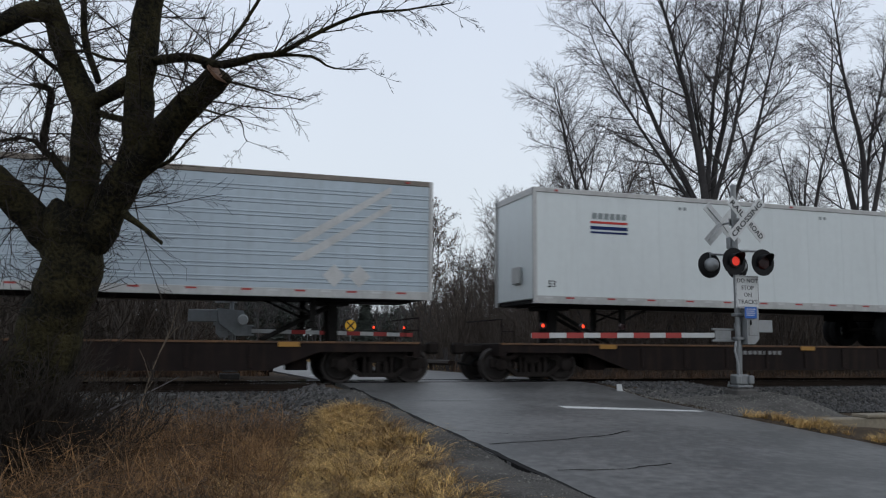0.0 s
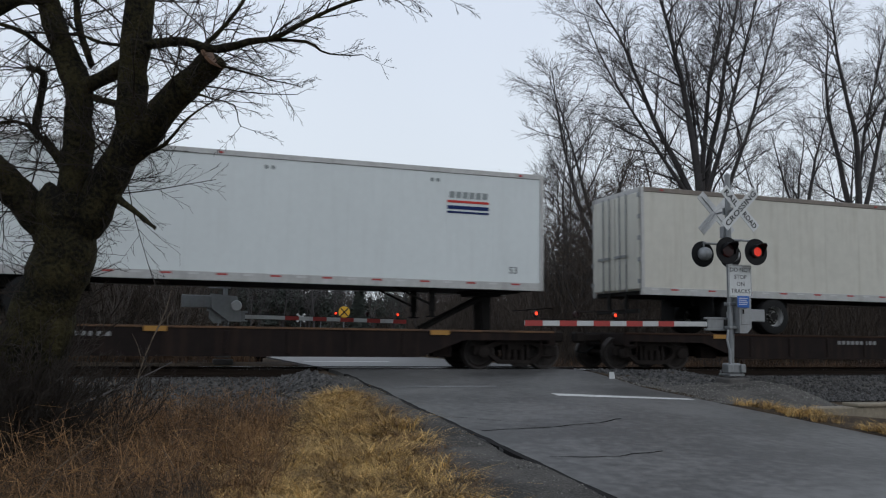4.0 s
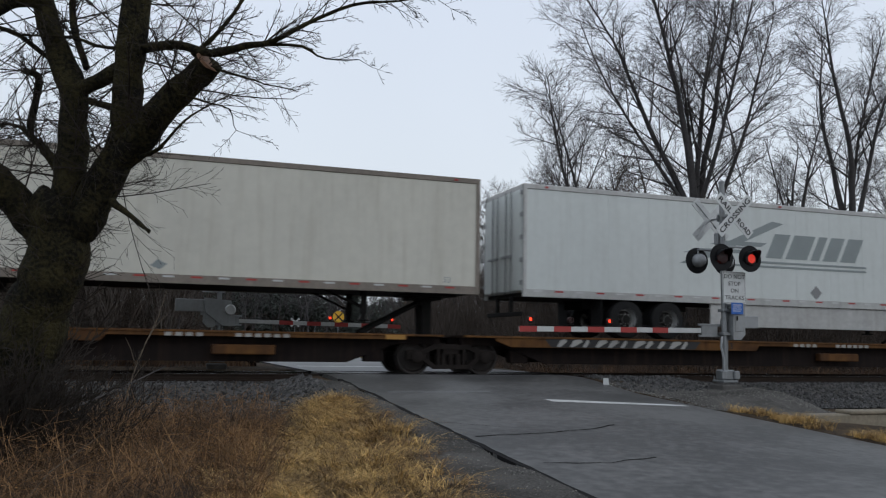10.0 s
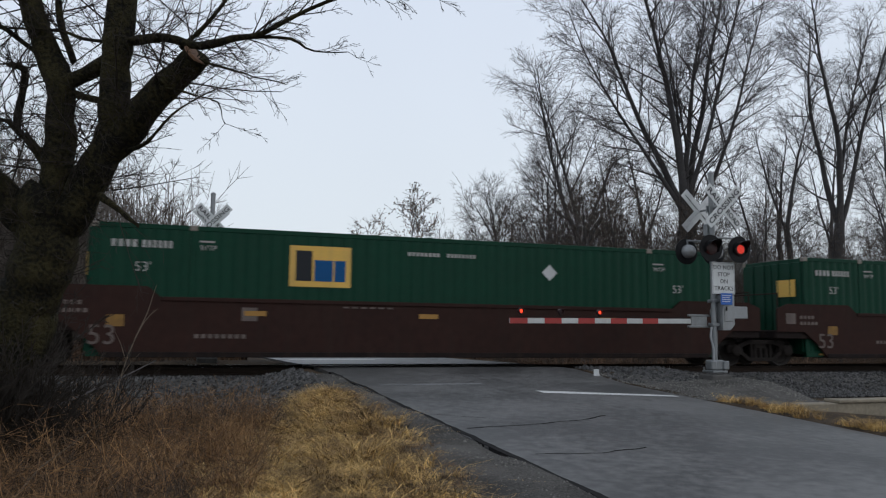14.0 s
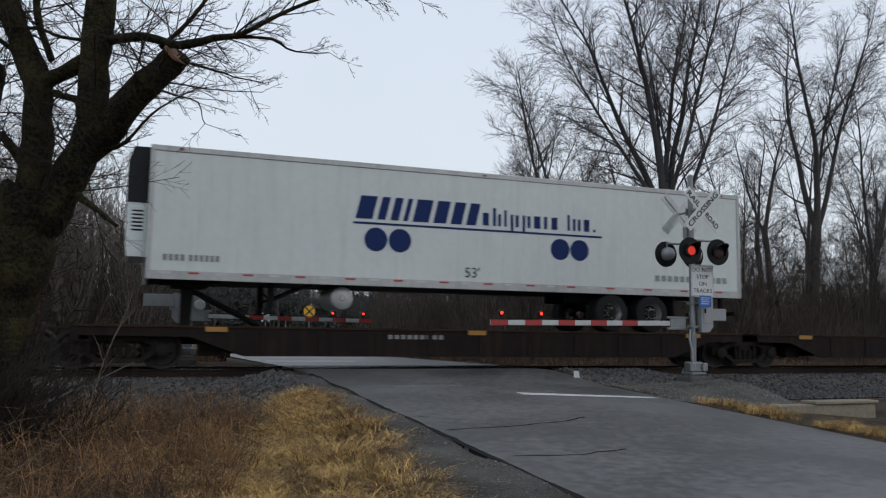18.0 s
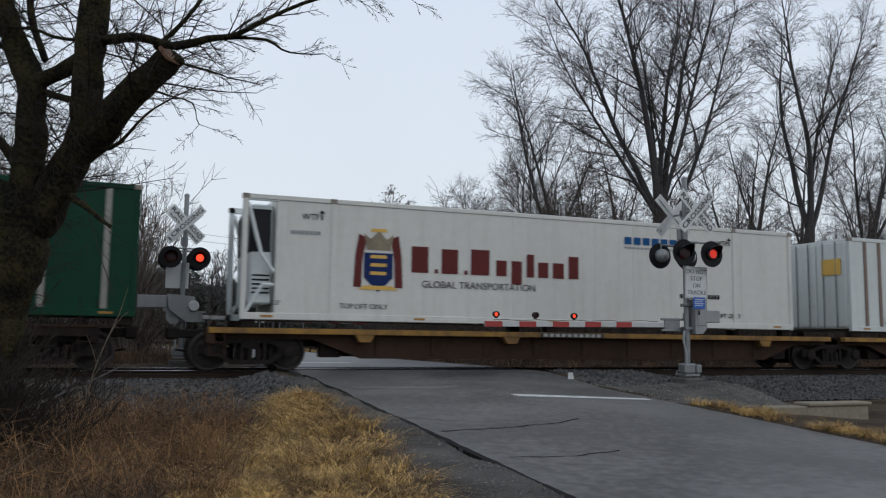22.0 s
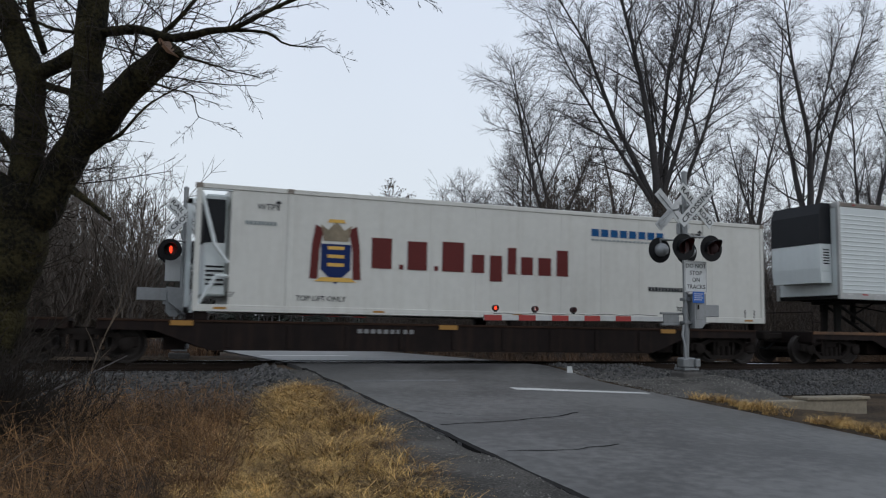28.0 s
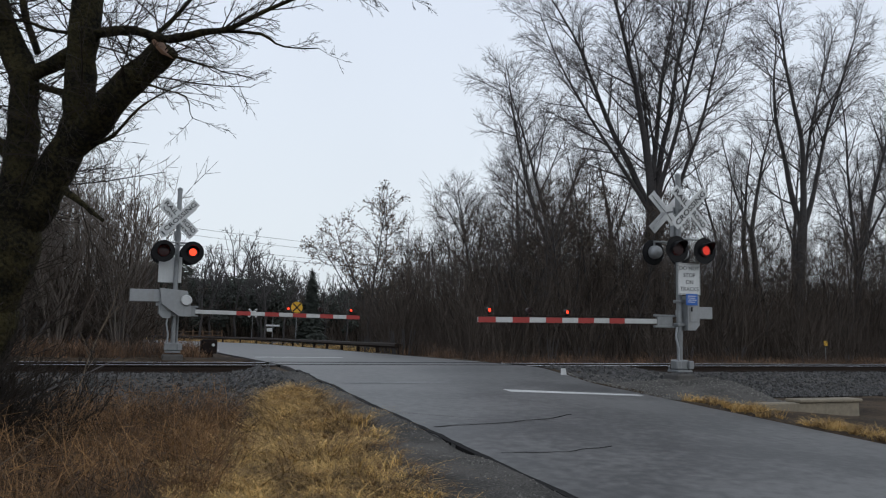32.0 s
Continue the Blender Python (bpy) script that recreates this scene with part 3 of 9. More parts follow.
def signal(at, towards, label, arm_len, arm_side, sag, arm_y):
    """A crossing signal with its gate lowered. arm_side: 1 reaches to +x, -1 to -x."""
    ob = thing("crossing_signal", label, "crossing signal", "crossing signals", at)
    part("foundation", Shape().box(-0.27, -0.25, -0.5, 0.27, 0.25, -0.06, 0.03), FOOTING, ob, "dark concrete footing")
    base = Shape().box(-0.20, -0.20, -0.02, 0.20, 0.20, 0.03, 0.01).box(-0.16, -0.15, 0.03, 0.16, 0.15, 0.26, 0.03)
    for q in (-0.17, 0.17):
        base.box(q - 0.07, -0.21, 0.05, q + 0.07, -0.13, 0.24, 0.02)
        for r in (-0.16, 0.16):
            base.tube([(q, r, 0.02), (q, r, 0.10)], 0.02, 6)
    part("base", base, GALV, ob, "cast mast base with bolted covers")
    part("mast", Shape().tube([(0, 0, 0.1), (0, 0, 4.52)], 0.064, 20), GALV, ob, "galvanised steel mast", smooth=40)
    part("mast_cap", Shape().lathe([(0.075, -0.03), (0.075, 0.02), (0.03, 0.06), (0.0, 0.065)], 16).turned(Matrix.Rotation(radians(90), 4, "X")).turned(Matrix.Translation((0, 0, 4.52))), GALV, ob, smooth=40)
    crossbuck(ob, 0, -0.42, 3.70, -1)
    crossbuck(ob, 0, 0.42, 3.70, 1, lettered=towards)
    for y in (-0.40, 0.40):
        part("bracket", Shape().box(-0.02, min(y, 0), 3.68, 0.02, max(y, 0), 3.72).box(-0.09, -0.02 + np.sign(y) * 0.06, 3.62, 0.09, 0.02 + np.sign(y) * 0.06, 3.78), GALV, ob)
    arm = Shape().tube([(-0.40, -0.40, 2.99), (0.40, -0.40, 2.99)], 0.024, 10).tube([(-0.40, 0.40, 2.99), (0.40, 0.40, 2.99)], 0.024, 10)
    arm.tube([(0, -0.42, 2.99), (0, 0.42, 2.99)], 0.03, 10)
    for x in (-0.38, 0.38):
        for y in (-0.40, 0.40):
            arm.tube([(x, y, 2.99), (x, y, 2.86)], 0.02, 8)
    part("crossarm", arm, GALV, ob, "lamp crossarm", smooth=40)
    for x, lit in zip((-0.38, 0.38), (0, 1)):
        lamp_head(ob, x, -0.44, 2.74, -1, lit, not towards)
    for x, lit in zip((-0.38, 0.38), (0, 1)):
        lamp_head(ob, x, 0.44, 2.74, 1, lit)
    # the notice: lettered towards the traffic, plain behind
    f = -1 if not towards else 1
    notice = part("notice_plate", Shape().box(-0.31, -0.004, -0.36, 0.31, 0.004, 0.36, 0.003), SIGN_WHITE if not towards else SIGN_BACK, ob, "white notice plate" if not towards else "bare aluminium back of the notice plate", at=pose(0.13 if not towards else -0.15, f * 0.20, 2.10 if not towards else 2.28))
    if not towards:
        for i, line in enumerate(("DO NOT", "STOP", "ON", "TRACKS")):
            me, w = letters(line, 0.135, 0.002, 1.05)
            me.materials.append(SIGN_BLACK)
            part("lettering", me, SIGN_BLACK, notice, at=pose(-w / 2, -0.007, 0.20 - i * 0.158))
        rim = Shape()
        for a in (-0.295, 0.289):
            rim.box(a, -0.0065, -0.345, a + 0.006, -0.0042, 0.345)
        for b in (-0.345, 0.339):
            rim.box(-0.295, -0.0065, b, 0.295, -0.0042, b + 0.006)
        part("border", rim, SIGN_BLACK, notice)
        blue = part("emergency_plate", Shape().box(-0.16, -0.004, -0.13, 0.16, 0.004, 0.13, 0.003), SIGN_BLUE, ob, "small blue emergency notice", at=pose(0.17, -0.24, 1.63))
        lines = Shape()
        for i in range(4):
            lines.box(-0.12, -0.006, 0.07 - i * 0.045, 0.12 - 0.03 * (i % 2), -0.004, 0.085 - i * 0.045)
        part("lettering", lines, SIGN_WHITE, blue)
    # gate mechanism, its side arms, counterweights and the arm itself
    d = arm_side
    mech = part("gate_mechanism", Shape().prism([(0.10 * -d, 1.72), (0.42 * -d, 1.72), (0.42 * -d, 1.05), (0.30 * -d, 0.93), (0.10 * -d, 0.93)], -0.19, 0.19, "y"), GALV_BOX, ob, "grey gate machine case")
    part("case_door", Shape().box(-d * 0.14, -0.205, 1.12, -d * 0.38, -0.19, 1.66, 0.01), GALV_BOX, mech)
    part("latch", Shape().box(-d * 0.17, -0.225, 1.36, -d * 0.20, -0.205, 1.46), CHASSIS, mech)
    if towards:
        part("case_cover", Shape().prism([(-0.42, 1.74), (0.30, 1.68), (0.42, 1.22), (0.42, 0.98), (0.10, 0.98), (-0.36, 1.32)], -0.34, -0.21, "y"), GALV_BOX, mech, "slanted grey side cover")
        part("motor_cap", Shape().lathe([(0.0, -0.42), (0.13, -0.42), (0.15, -0.40), (0.15, -0.32)], 18, (0.28, 0, 1.42)), SIGN_BACK, mech, "round pale motor cap", smooth=40)
    for z in (1.55, 1.02):
        part("clamp", Shape().box(-0.10, -0.10, z, 0.10, 0.10, z + 0.07, 0.01), GALV, ob)
    fork = part("gate_fork", Shape().box(d * 0.62, arm_y - 0.05, 1.23, -d * 0.15, arm_y + 0.02, 1.28, 0.008).box(d * 0.62, arm_y - 0.05, 0.98, -d * 0.15, arm_y + 0.02, 1.03, 0.008).box(d * 0.55, arm_y - 0.04, 1.02, d * 0.12, arm_y, 1.24, 0.008), GALV, ob, "arm clamp of the gate")
    wx = sorted((-d * 0.46, -d * 0.98))
    if towards:
        wx = [-1.18, -0.40]
    part("counterweight", Shape().box(wx[0], arm_y - 0.08, 1.20 + 0.16 * towards, wx[1], arm_y + 0.10, 1.48 + 0.22 * towards, 0.012).box(min(0, -d * 0.5), arm_y - 0.03, 1.26, max(0, -d * 0.5), arm_y + 0.02, 1.40), GALV_BOX, fork, "steel counterweight plates")
    x0, x1 = d * 0.5, d * arm_len
    gate = part("gate_arm", Shape().box(x0, arm_y - 0.022, 1.075, x1, arm_y + 0.022, 1.185, 0.006), STRIPE_WHITE, ob, "lowered white gate arm")
    gate.matrix_basis = pose(0, 0, 1.12) @ pose(0, 0, -1.12, 0, d * 0.7, 0)
    k = int((arm_len - 0.5) / 0.40)
    for i in range(k):
        if i % 2 == 0 and arm_len - i * 0.40 - 0.40 > 1.25:
            a = d * (arm_len - i * 0.40 + (0.0 if i else -0.002))
            part("red_band", Shape().box(a, arm_y - 0.026, 1.072, a - d * 0.40, arm_y + 0.026, 1.188), STRIPE_RED, gate)
    for q, turn_of in ((0.25, None), (1.18, 0), (2.12, 1)):
        xx = d * (arm_len - q)
        lamp = part("gate_lamp", Shape().lathe([(0.052, -0.05), (0.064, -0.05), (0.064, 0.05), (0.052, 0.05), (0.052, -0.05)], 16), LENS_DARK, ob, "small red gate lamp", at=pose(xx, arm_y, 1.275), smooth=40)
        part("lamp_foot", Shape().box(-0.03, -0.02, -0.08, 0.03, 0.02, -0.05), CHASSIS, lamp)
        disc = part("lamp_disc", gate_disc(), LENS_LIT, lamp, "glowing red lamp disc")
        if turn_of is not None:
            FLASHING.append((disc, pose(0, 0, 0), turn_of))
    wire = Shape()
    pts = [(d * (arm_len - 0.2 - i * (arm_len - 0.9) / 16), arm_y - 0.03, 1.215 + 0.012 * math.sin(i * 1.9)) for i in range(17)]
    wire.tube(pts, 0.006, 5)
    part("cable", wire, CHASSIS, gate)
    # conduits
    part("conduit", Shape().tube([(-0.16, -0.17, 0.24), (-0.15, -0.16, 0.5), (-0.20, -0.13, 0.78), (-0.16, -0.12, 1.0)], 0.024, 10), GALV_BOX, ob, "grey flexible cable conduit", smooth=60)
    part("conduit", Shape().tube([(0.10, 0.08, 0.25), (0.11, 0.06, 1.0)], 0.03, 10), GALV, ob, smooth=60)
    part("junction_box", Shape().box(-0.09, 0.06, 3.10, 0.09, 0.20, 3.36, 0.01), GALV_BOX, ob)
    return ob



signal(pose(12.15, -4.68, 0.03), False, "grey steel crossing signal with crossbuck, red lamps and lowered gate", 5.0, -1, 0, 0.12)
signal(pose(1.66, 3.70, 0.16), True, "grey steel crossing signal with lowered gate across the track", 5.25, 1, 0, -0.12)

# ---------------------------------------------------------------- the train
SPEED = 21.27
DECK = 0.97
MOVING = []
CACHE = {}


def shared(key, make):
    if key not in CACHE:
        CACHE[key] = make()
    return CACHE[key]


def wheel_meshes(rim_mat, key):
    def tyre():
        return Shape().lathe([(0.27, -0.29), (0.40, -0.30), (0.485, -0.27), (0.50, -0.22), (0.50, -0.08), (0.46, -0.03), (0.46, 0.0), (0.50, 0.05), (0.50, 0.19), (0.485, 0.24), (0.27, 0.26)], 28).mesh("tyre", RUBBER, 40)

    def rim():
        s = Shape().lathe([(0.285, -0.297), (0.265, -0.27), (0.25, -0.16), (0.19, -0.15), (0.15, -0.17), (0.14, -0.20), (0.125, -0.25), (0.02, -0.26)], 28)
        for k in range(8):
            a = k * math.pi / 4
            s.tube([(0.165 * math.cos(a), -0.16, 0.165 * math.sin(a)), (0.165 * math.cos(a), -0.19, 0.165 * math.sin(a))], 0.014, 6)
        return s.mesh("rim", rim_mat, 40)
    def hub():
        return Shape().lathe([(0.245, -0.155), (0.20, -0.163), (0.155, -0.178), (0.150, -0.205), (0.115, -0.262), (0.0, -0.268)], 20).mesh("hub", CHASSIS, 40)
    return shared("tyre", tyre), shared("rim" + key, rim), shared("hub", hub)


def bars(x, z, w, h, n, gap=0.35, lean=0.0):
    """A row of n upright bars in place of lettering: outlines in x and z."""
    step = w / (n - gap + 1e-6) if n > 1 else w
    return [[(x + i * step + lean * 0, z), (x + i * step + step * (1 - gap), z), (x + i * step + step * (1 - gap) + lean * h, z + h), (x + i * step + lean * h, z + h)] for i in range(n)]


def blocks(x, z, widths, h, lean=0.0, gap=0.08):
    """Plain solid blocks in place of a name's letters."""
    out = []
    for w in widths:
        out.append([(x, z), (x + w, z), (x + w + lean * h, z + h), (x + lean * h, z + h)])
        x += w + gap
    return out


def graphic(name, outlines, material, parent, y=-1.30, label="", up=0.004):
    if name == "name_shapes":
        for o in outlines:
            ob = part("name_shape", Shape().prism(o, y - up, y + 0.002, "y"), material, parent, label)
        return ob
    s = Shape()
    for o in outlines:
        s.prism(o, y - up, y + 0.002, "y")
    return part(name, s, material, parent, label)


def circle(x, z, r, n=24):
    return [(x + r * math.cos(2 * math.pi * i / n), z + r * math.sin(2 * math.pi * i / n)) for i in range(n)]


def words(parent, text, x, z, size, material, y=-1.303, name="lettering", right=False, lean=0.0):
    me, w = shared(("words", text, size), lambda: letters(text, size))
    if not me.materials:
        me.materials.append(material)
    m = pose(x - (w if right else 0), y, z)
    return part(name, me, material, parent, at=m)


def trailer(label, s, length=15.95, front="L", body=WHITE, rim=RIM, ribs="seams", trim=TRIM, reefer=None, logo=None, bogie=2.95, skirt=False, group="semi-trailers on the train", dark_top=False, rise=0.0):
    """A road trailer riding on the train; s is where its left end is along the train."""
    ob = thing("semi_trailer", label, "trailer", group)
    FRONT[ob.name] = front
    L = length
    zb, zt = 1.0, 3.90 + rise
    X = (lambda d: d) if front == "L" else (lambda d: L - d)
    part("box", Shape().box(0, -1.29, zb + 0.12, L, 1.29, zt - 0.02, 0.02), body, ob)
    # rails, posts, roof edge
    for y, sgn in ((-1.30, -1), (1.30, 1)):
        part("bottom_rail", Shape().box(0, y - 0.012, zb, L, y + 0.05 * -sgn, zb + 0.20, 0.008), trim, ob)
        part("top_rail", Shape().box(0, y - 0.012, zt - 0.13, L, y + 0.05 * -sgn, zt, 0.012), TRIM_DARK if dark_top else trim, ob)
    for x in (0.0, L):
        post = Shape()
        for y in (-1.302, 1.302):
            post.box(x - 0.05, y - 0.014, zb, x + 0.05, y + 0.014, zt, 0.01)
            post.box(x - 0.012 if x > 0 else x - 0.03, min(y, y - 0.1 * np.sign(y)), zb, x + 0.03 if x > 0 else x + 0.012, max(y, y - 0.1 * np.sign(y)), zt)
        post.box(x - 0.03, -1.29, zt - 0.16, x + 0.03, 1.29, zt + 0.004)
        part("corner_frame", post, trim, ob)
    part("floor_frame", Shape().box(0.05, -1.24, zb + 0.02, L - 0.05, 1.24, zb + 0.12), CHASSIS, ob)
    # reflective tape: red and white dashes
    k = 26
    for i in range(k):
        m = STRIPE_RED if i % 2 else STRIPE_WHITE
        dash = shared(("dash", i % 2), lambda: Shape().box(0, -0.0045, 0, 0.24, 0.0, 0.042).mesh("reflective_tape", m))
        part("reflective_tape", dash, m, ob, at=pose(0.25 + i * (L - 0.5) / k, -1.3115, zb + 0.13))
    if ribs == "seams":
        sm = shared(("seam", body.name), lambda: Shape().box(-0.018, -0.006, zb + 0.2, 0.018, 0.0, zt - 0.13).mesh("panel_seam", body))
        for i in range(1, int(L / 1.22)):
            part("panel_seam", sm, body, ob, at=pose(i * 1.22, -1.288, 0))
    elif ribs == "ribs":
        rib = shared(("rib", body.name), lambda: Shape().prism([(-1.288, 0), (-1.306, 0.012), (-1.306, 0.034), (-1.288, 0.046)], 0.06, L - 0.06, "x").mesh("side_rib", body))
        for i in range(18):
            part("side_rib", rib, body, ob, at=pose(0, 0, zb + 0.28 + i * 0.135))
    elif ribs == "pairs":
        rib = shared(("rib", body.name), lambda: Shape().prism([(-1.288, 0), (-1.306, 0.012), (-1.306, 0.034), (-1.288, 0.046)], 0.06, L - 0.06, "x").mesh("side_rib", body))
        for i in range(8):
            for q in (0, 0.085):
                part("side_rib", rib, body, ob, at=pose(0, 0, zb + 0.33 + i * 0.30 + q))
    # clearance lamps on the top rail
    for d in (0.6, L / 2, L - 0.6):
        part("marker_lamp", shared("marker", lambda: Shape().box(-0.05, -0.02, -0.025, 0.05, 0.0, 0.025, 0.008).mesh("marker_lamp", STRIPE_RED)), STRIPE_RED, ob, at=pose(d, -1.312, zt - 0.065))
    # rear end: doors, hinges, locking bars, bumper
    xr, out = X(L), (1 if front == "L" else -1)
    for sgn in (-1, 1):
        door = part("door", Shape().box(xr + out * 0.03, sgn * 0.02, zb + 0.16, xr + out * 0.075, sgn * 1.24, zt - 0.14, 0.012), body, ob)
        lock = Shape()
        for q in (0.28, 0.62):
            lock.tube([(xr + out * 0.10, sgn * q, zb + 0.1), (xr + out * 0.10, sgn * q, zt - 0.1)], 0.017, 8)
            lock.box(xr + out * 0.08, sgn * q - 0.04, zb + 1.05, xr + out * 0.13, sgn * q + 0.25, zb + 1.11)
        part("lock_rod", lock, GALV, door)
        hinge = shared("hinge", lambda: Shape().box(-0.02, -0.055, -0.06, 0.02, 0.055, 0.06, 0.01).mesh("hinge", GALV))
        for i in range(5):
            part("hinge", hinge, GALV, door, at=pose(xr + out * 0.08, sgn * 1.255, zb + 0.36 + i * 0.58))
    bump = Shape().box(xr - 0.05, -1.1, 0.52, xr + 0.05, 1.1, 0.63, 0.01)
    for y in (-0.45, 0.45):
        bump.box(xr - 0.04, y - 0.05, 0.6, xr + 0.04, y + 0.05, zb + 0.05)
    part("rear_bumper", bump, CHASSIS, ob, "underride guard")
    # running gear
    tyre, rimm, hubm = wheel_meshes(rim, rim.name)
    for i in range(2):
        x = X(L - bogie - i * 1.27)
        for y, turn in ((-1.0, 0), (1.0, 180)):
            t = part("wheel", tyre, RUBBER, ob, at=pose(x, y, 0.505, 0, i * 23, turn))
            part("rim", rimm, rim, t)
            part("hub", hubm, CHASSIS, t, "dark hub in the middle of the rim")
        part("axle", Shape().tube([(x, -0.9, 0.505), (x, 0.9, 0.505)], 0.065, 10), CHASSIS, ob, smooth=40)
    xa, xb = sorted((X(L - bogie + 0.9), X(L - bogie - 2.3)))
    slider = Shape()
    for y in (-0.55, 0.55):
        slider.box(xa, y - 0.06, 0.78, xb, y + 0.06, zb + 0.03)
        slider.box(X(L - bogie) - 0.12, y - 0.05, 0.5, X(L - bogie) + 0.12, y + 0.05, 0.8)
        slider.box(X(L - bogie - 1.27) - 0.12, y - 0.05, 0.5, X(L - bogie - 1.27) + 0.12, y + 0.05, 0.8)
    part("suspension", slider, CHASSIS, ob)
    for y in (-0.95, 0.95):
        part("mud_flap", Shape().box(X(L - bogie + 0.72) - 0.008, y - 0.3, 0.2, X(L - bogie + 0.72) + 0.008, y + 0.3, zb), RUBBER, ob)
    # landing gear and its brace
    for y in (-0.8, 0.8):
        leg = Shape().box(X(2.75) - 0.07, y - 0.07, 0.46, X(2.75) + 0.07, y + 0.07, zb + 0.05, 0.01)
        leg.box(X(2.75) - 0.05, y - 0.05, 0.32, X(2.75) + 0.05, y + 0.05, 0.5)
        leg.box(X(2.75) - 0.13, y - 0.12, 0.30, X(2.75) + 0.13, y + 0.12, 0.335, 0.01)
        leg.tube([(X(2.75), y, 0.6), (X(3.75), y, zb + 0.05)], 0.03, 6)
        part("landing_leg", leg, CHASSIS, ob)
    part("leg_brace", Shape().tube([(X(2.75), -0.8, 0.62), (X(2.75), 0.8, 0.9)], 0.025, 6), CHASSIS, ob)
    part("kingpin_plate", Shape().box(X(0.3), -0.6, zb - 0.03, X(1.6), 0.6, zb + 0.03), CHASSIS, ob)
    if reefer:
        unit(ob, X, out, reefer, zb, zt)
    else:
        nose = Shape().box(X(0) - out * 0.03, -0.5, zb + 0.55, X(0) - out * 0.10, 0.0, zb + 1.0, 0.02)
        part("air_hose_box", nose, TRIM, ob)
    if skirt:
        # grey trim colour on this white skirt carries the shade under the body
        part("side_skirt", Shape().prism([(X(4.3), zb), (X(5.2), 0.42), (X(10.4), 0.36), (X(10.9), zb)], -1.22, -1.19, "y"), TRIM, ob, "white aerodynamic side skirt, greyed to show its shade")
    if logo:
        logo(ob, L, zb, zt)
    MOVING.append((ob, s, DECK))
    return ob


def unit(ob, X, out, style, zb, zt):
    """The cooling unit on a trailer's nose."""
    x0 = X(0) - out * 0.03
    z0, z1 = zb + 0.95, zt - 0.03
    tall = part("cooling_unit", Shape().prism([(x0, z0 - 0.45), (x0 - out * 0.42, z0 - 0.45), (x0 - out * 0.46, z0), (x0 - out * 0.46, z1 - 0.35), (x0 - out * 0.34, z1), (x0, z1)], -1.0, 1.0, "y"), UNIT_BLACK if style == "black" else CLEAN, ob, "truck refrigeration unit on the nose")
    part("cowl", Shape().prism([(x0 - out * 0.01, z0 + 0.75), (x0 - out * 0.475, z0 + 0.75), (x0 - out * 0.475, z1 - 0.33), (x0 - out * 0.35, z1 + 0.015), (x0 - out * 0.01, z1 + 0.015)], -1.012, 1.012, "y"), UNIT_BLACK, tall, "black plastic cowl")
    panel = part("side_panel", Shape().box(x0 - out * 0.06, -1.018, z0 - 0.1, x0 - out * 0.40, -1.0, z0 + 0.68, 0.008), CLEAN if style != "black" else CREAM, tall, "white louvred side panel")
    grille = Shape()
    for i in range(6):
        grille.box(x0 - out * 0.11, -1.024, z0 + 0.12 + i * 0.085, x0 - out * 0.35, -1.016, z0 + 0.16 + i * 0.085)
    part("louvre", grille, UNIT_BLACK, panel)
    part("fuel_tank", Shape().lathe([(0.0, -1.13), (0.05, -1.13), (0.07, -1.10), (0.22, -1.09), (0.27, -1.05), (0.27, 0.25), (0.22, 0.29), (0.0, 0.29)], 24, (X(4.4), 0, 0.70)), TRIM, ob, "dished steel fuel tank slung across the frame", smooth=40)
    part("tank_strap", Shape().box(X(4.4) - 0.29, -0.75, 0.95, X(4.4) + 0.29, -0.65, 1.02).box(X(4.4) - 0.29, 0.05, 0.95, X(4.4) + 0.29, 0.15, 1.02), CHASSIS, ob)


def many(name, mesh, parent, places, label=""):
    """Alike pieces under one thing, each an object of its own on one mesh."""
    for m in places:
        part(name, mesh, None, parent, label, at=m)


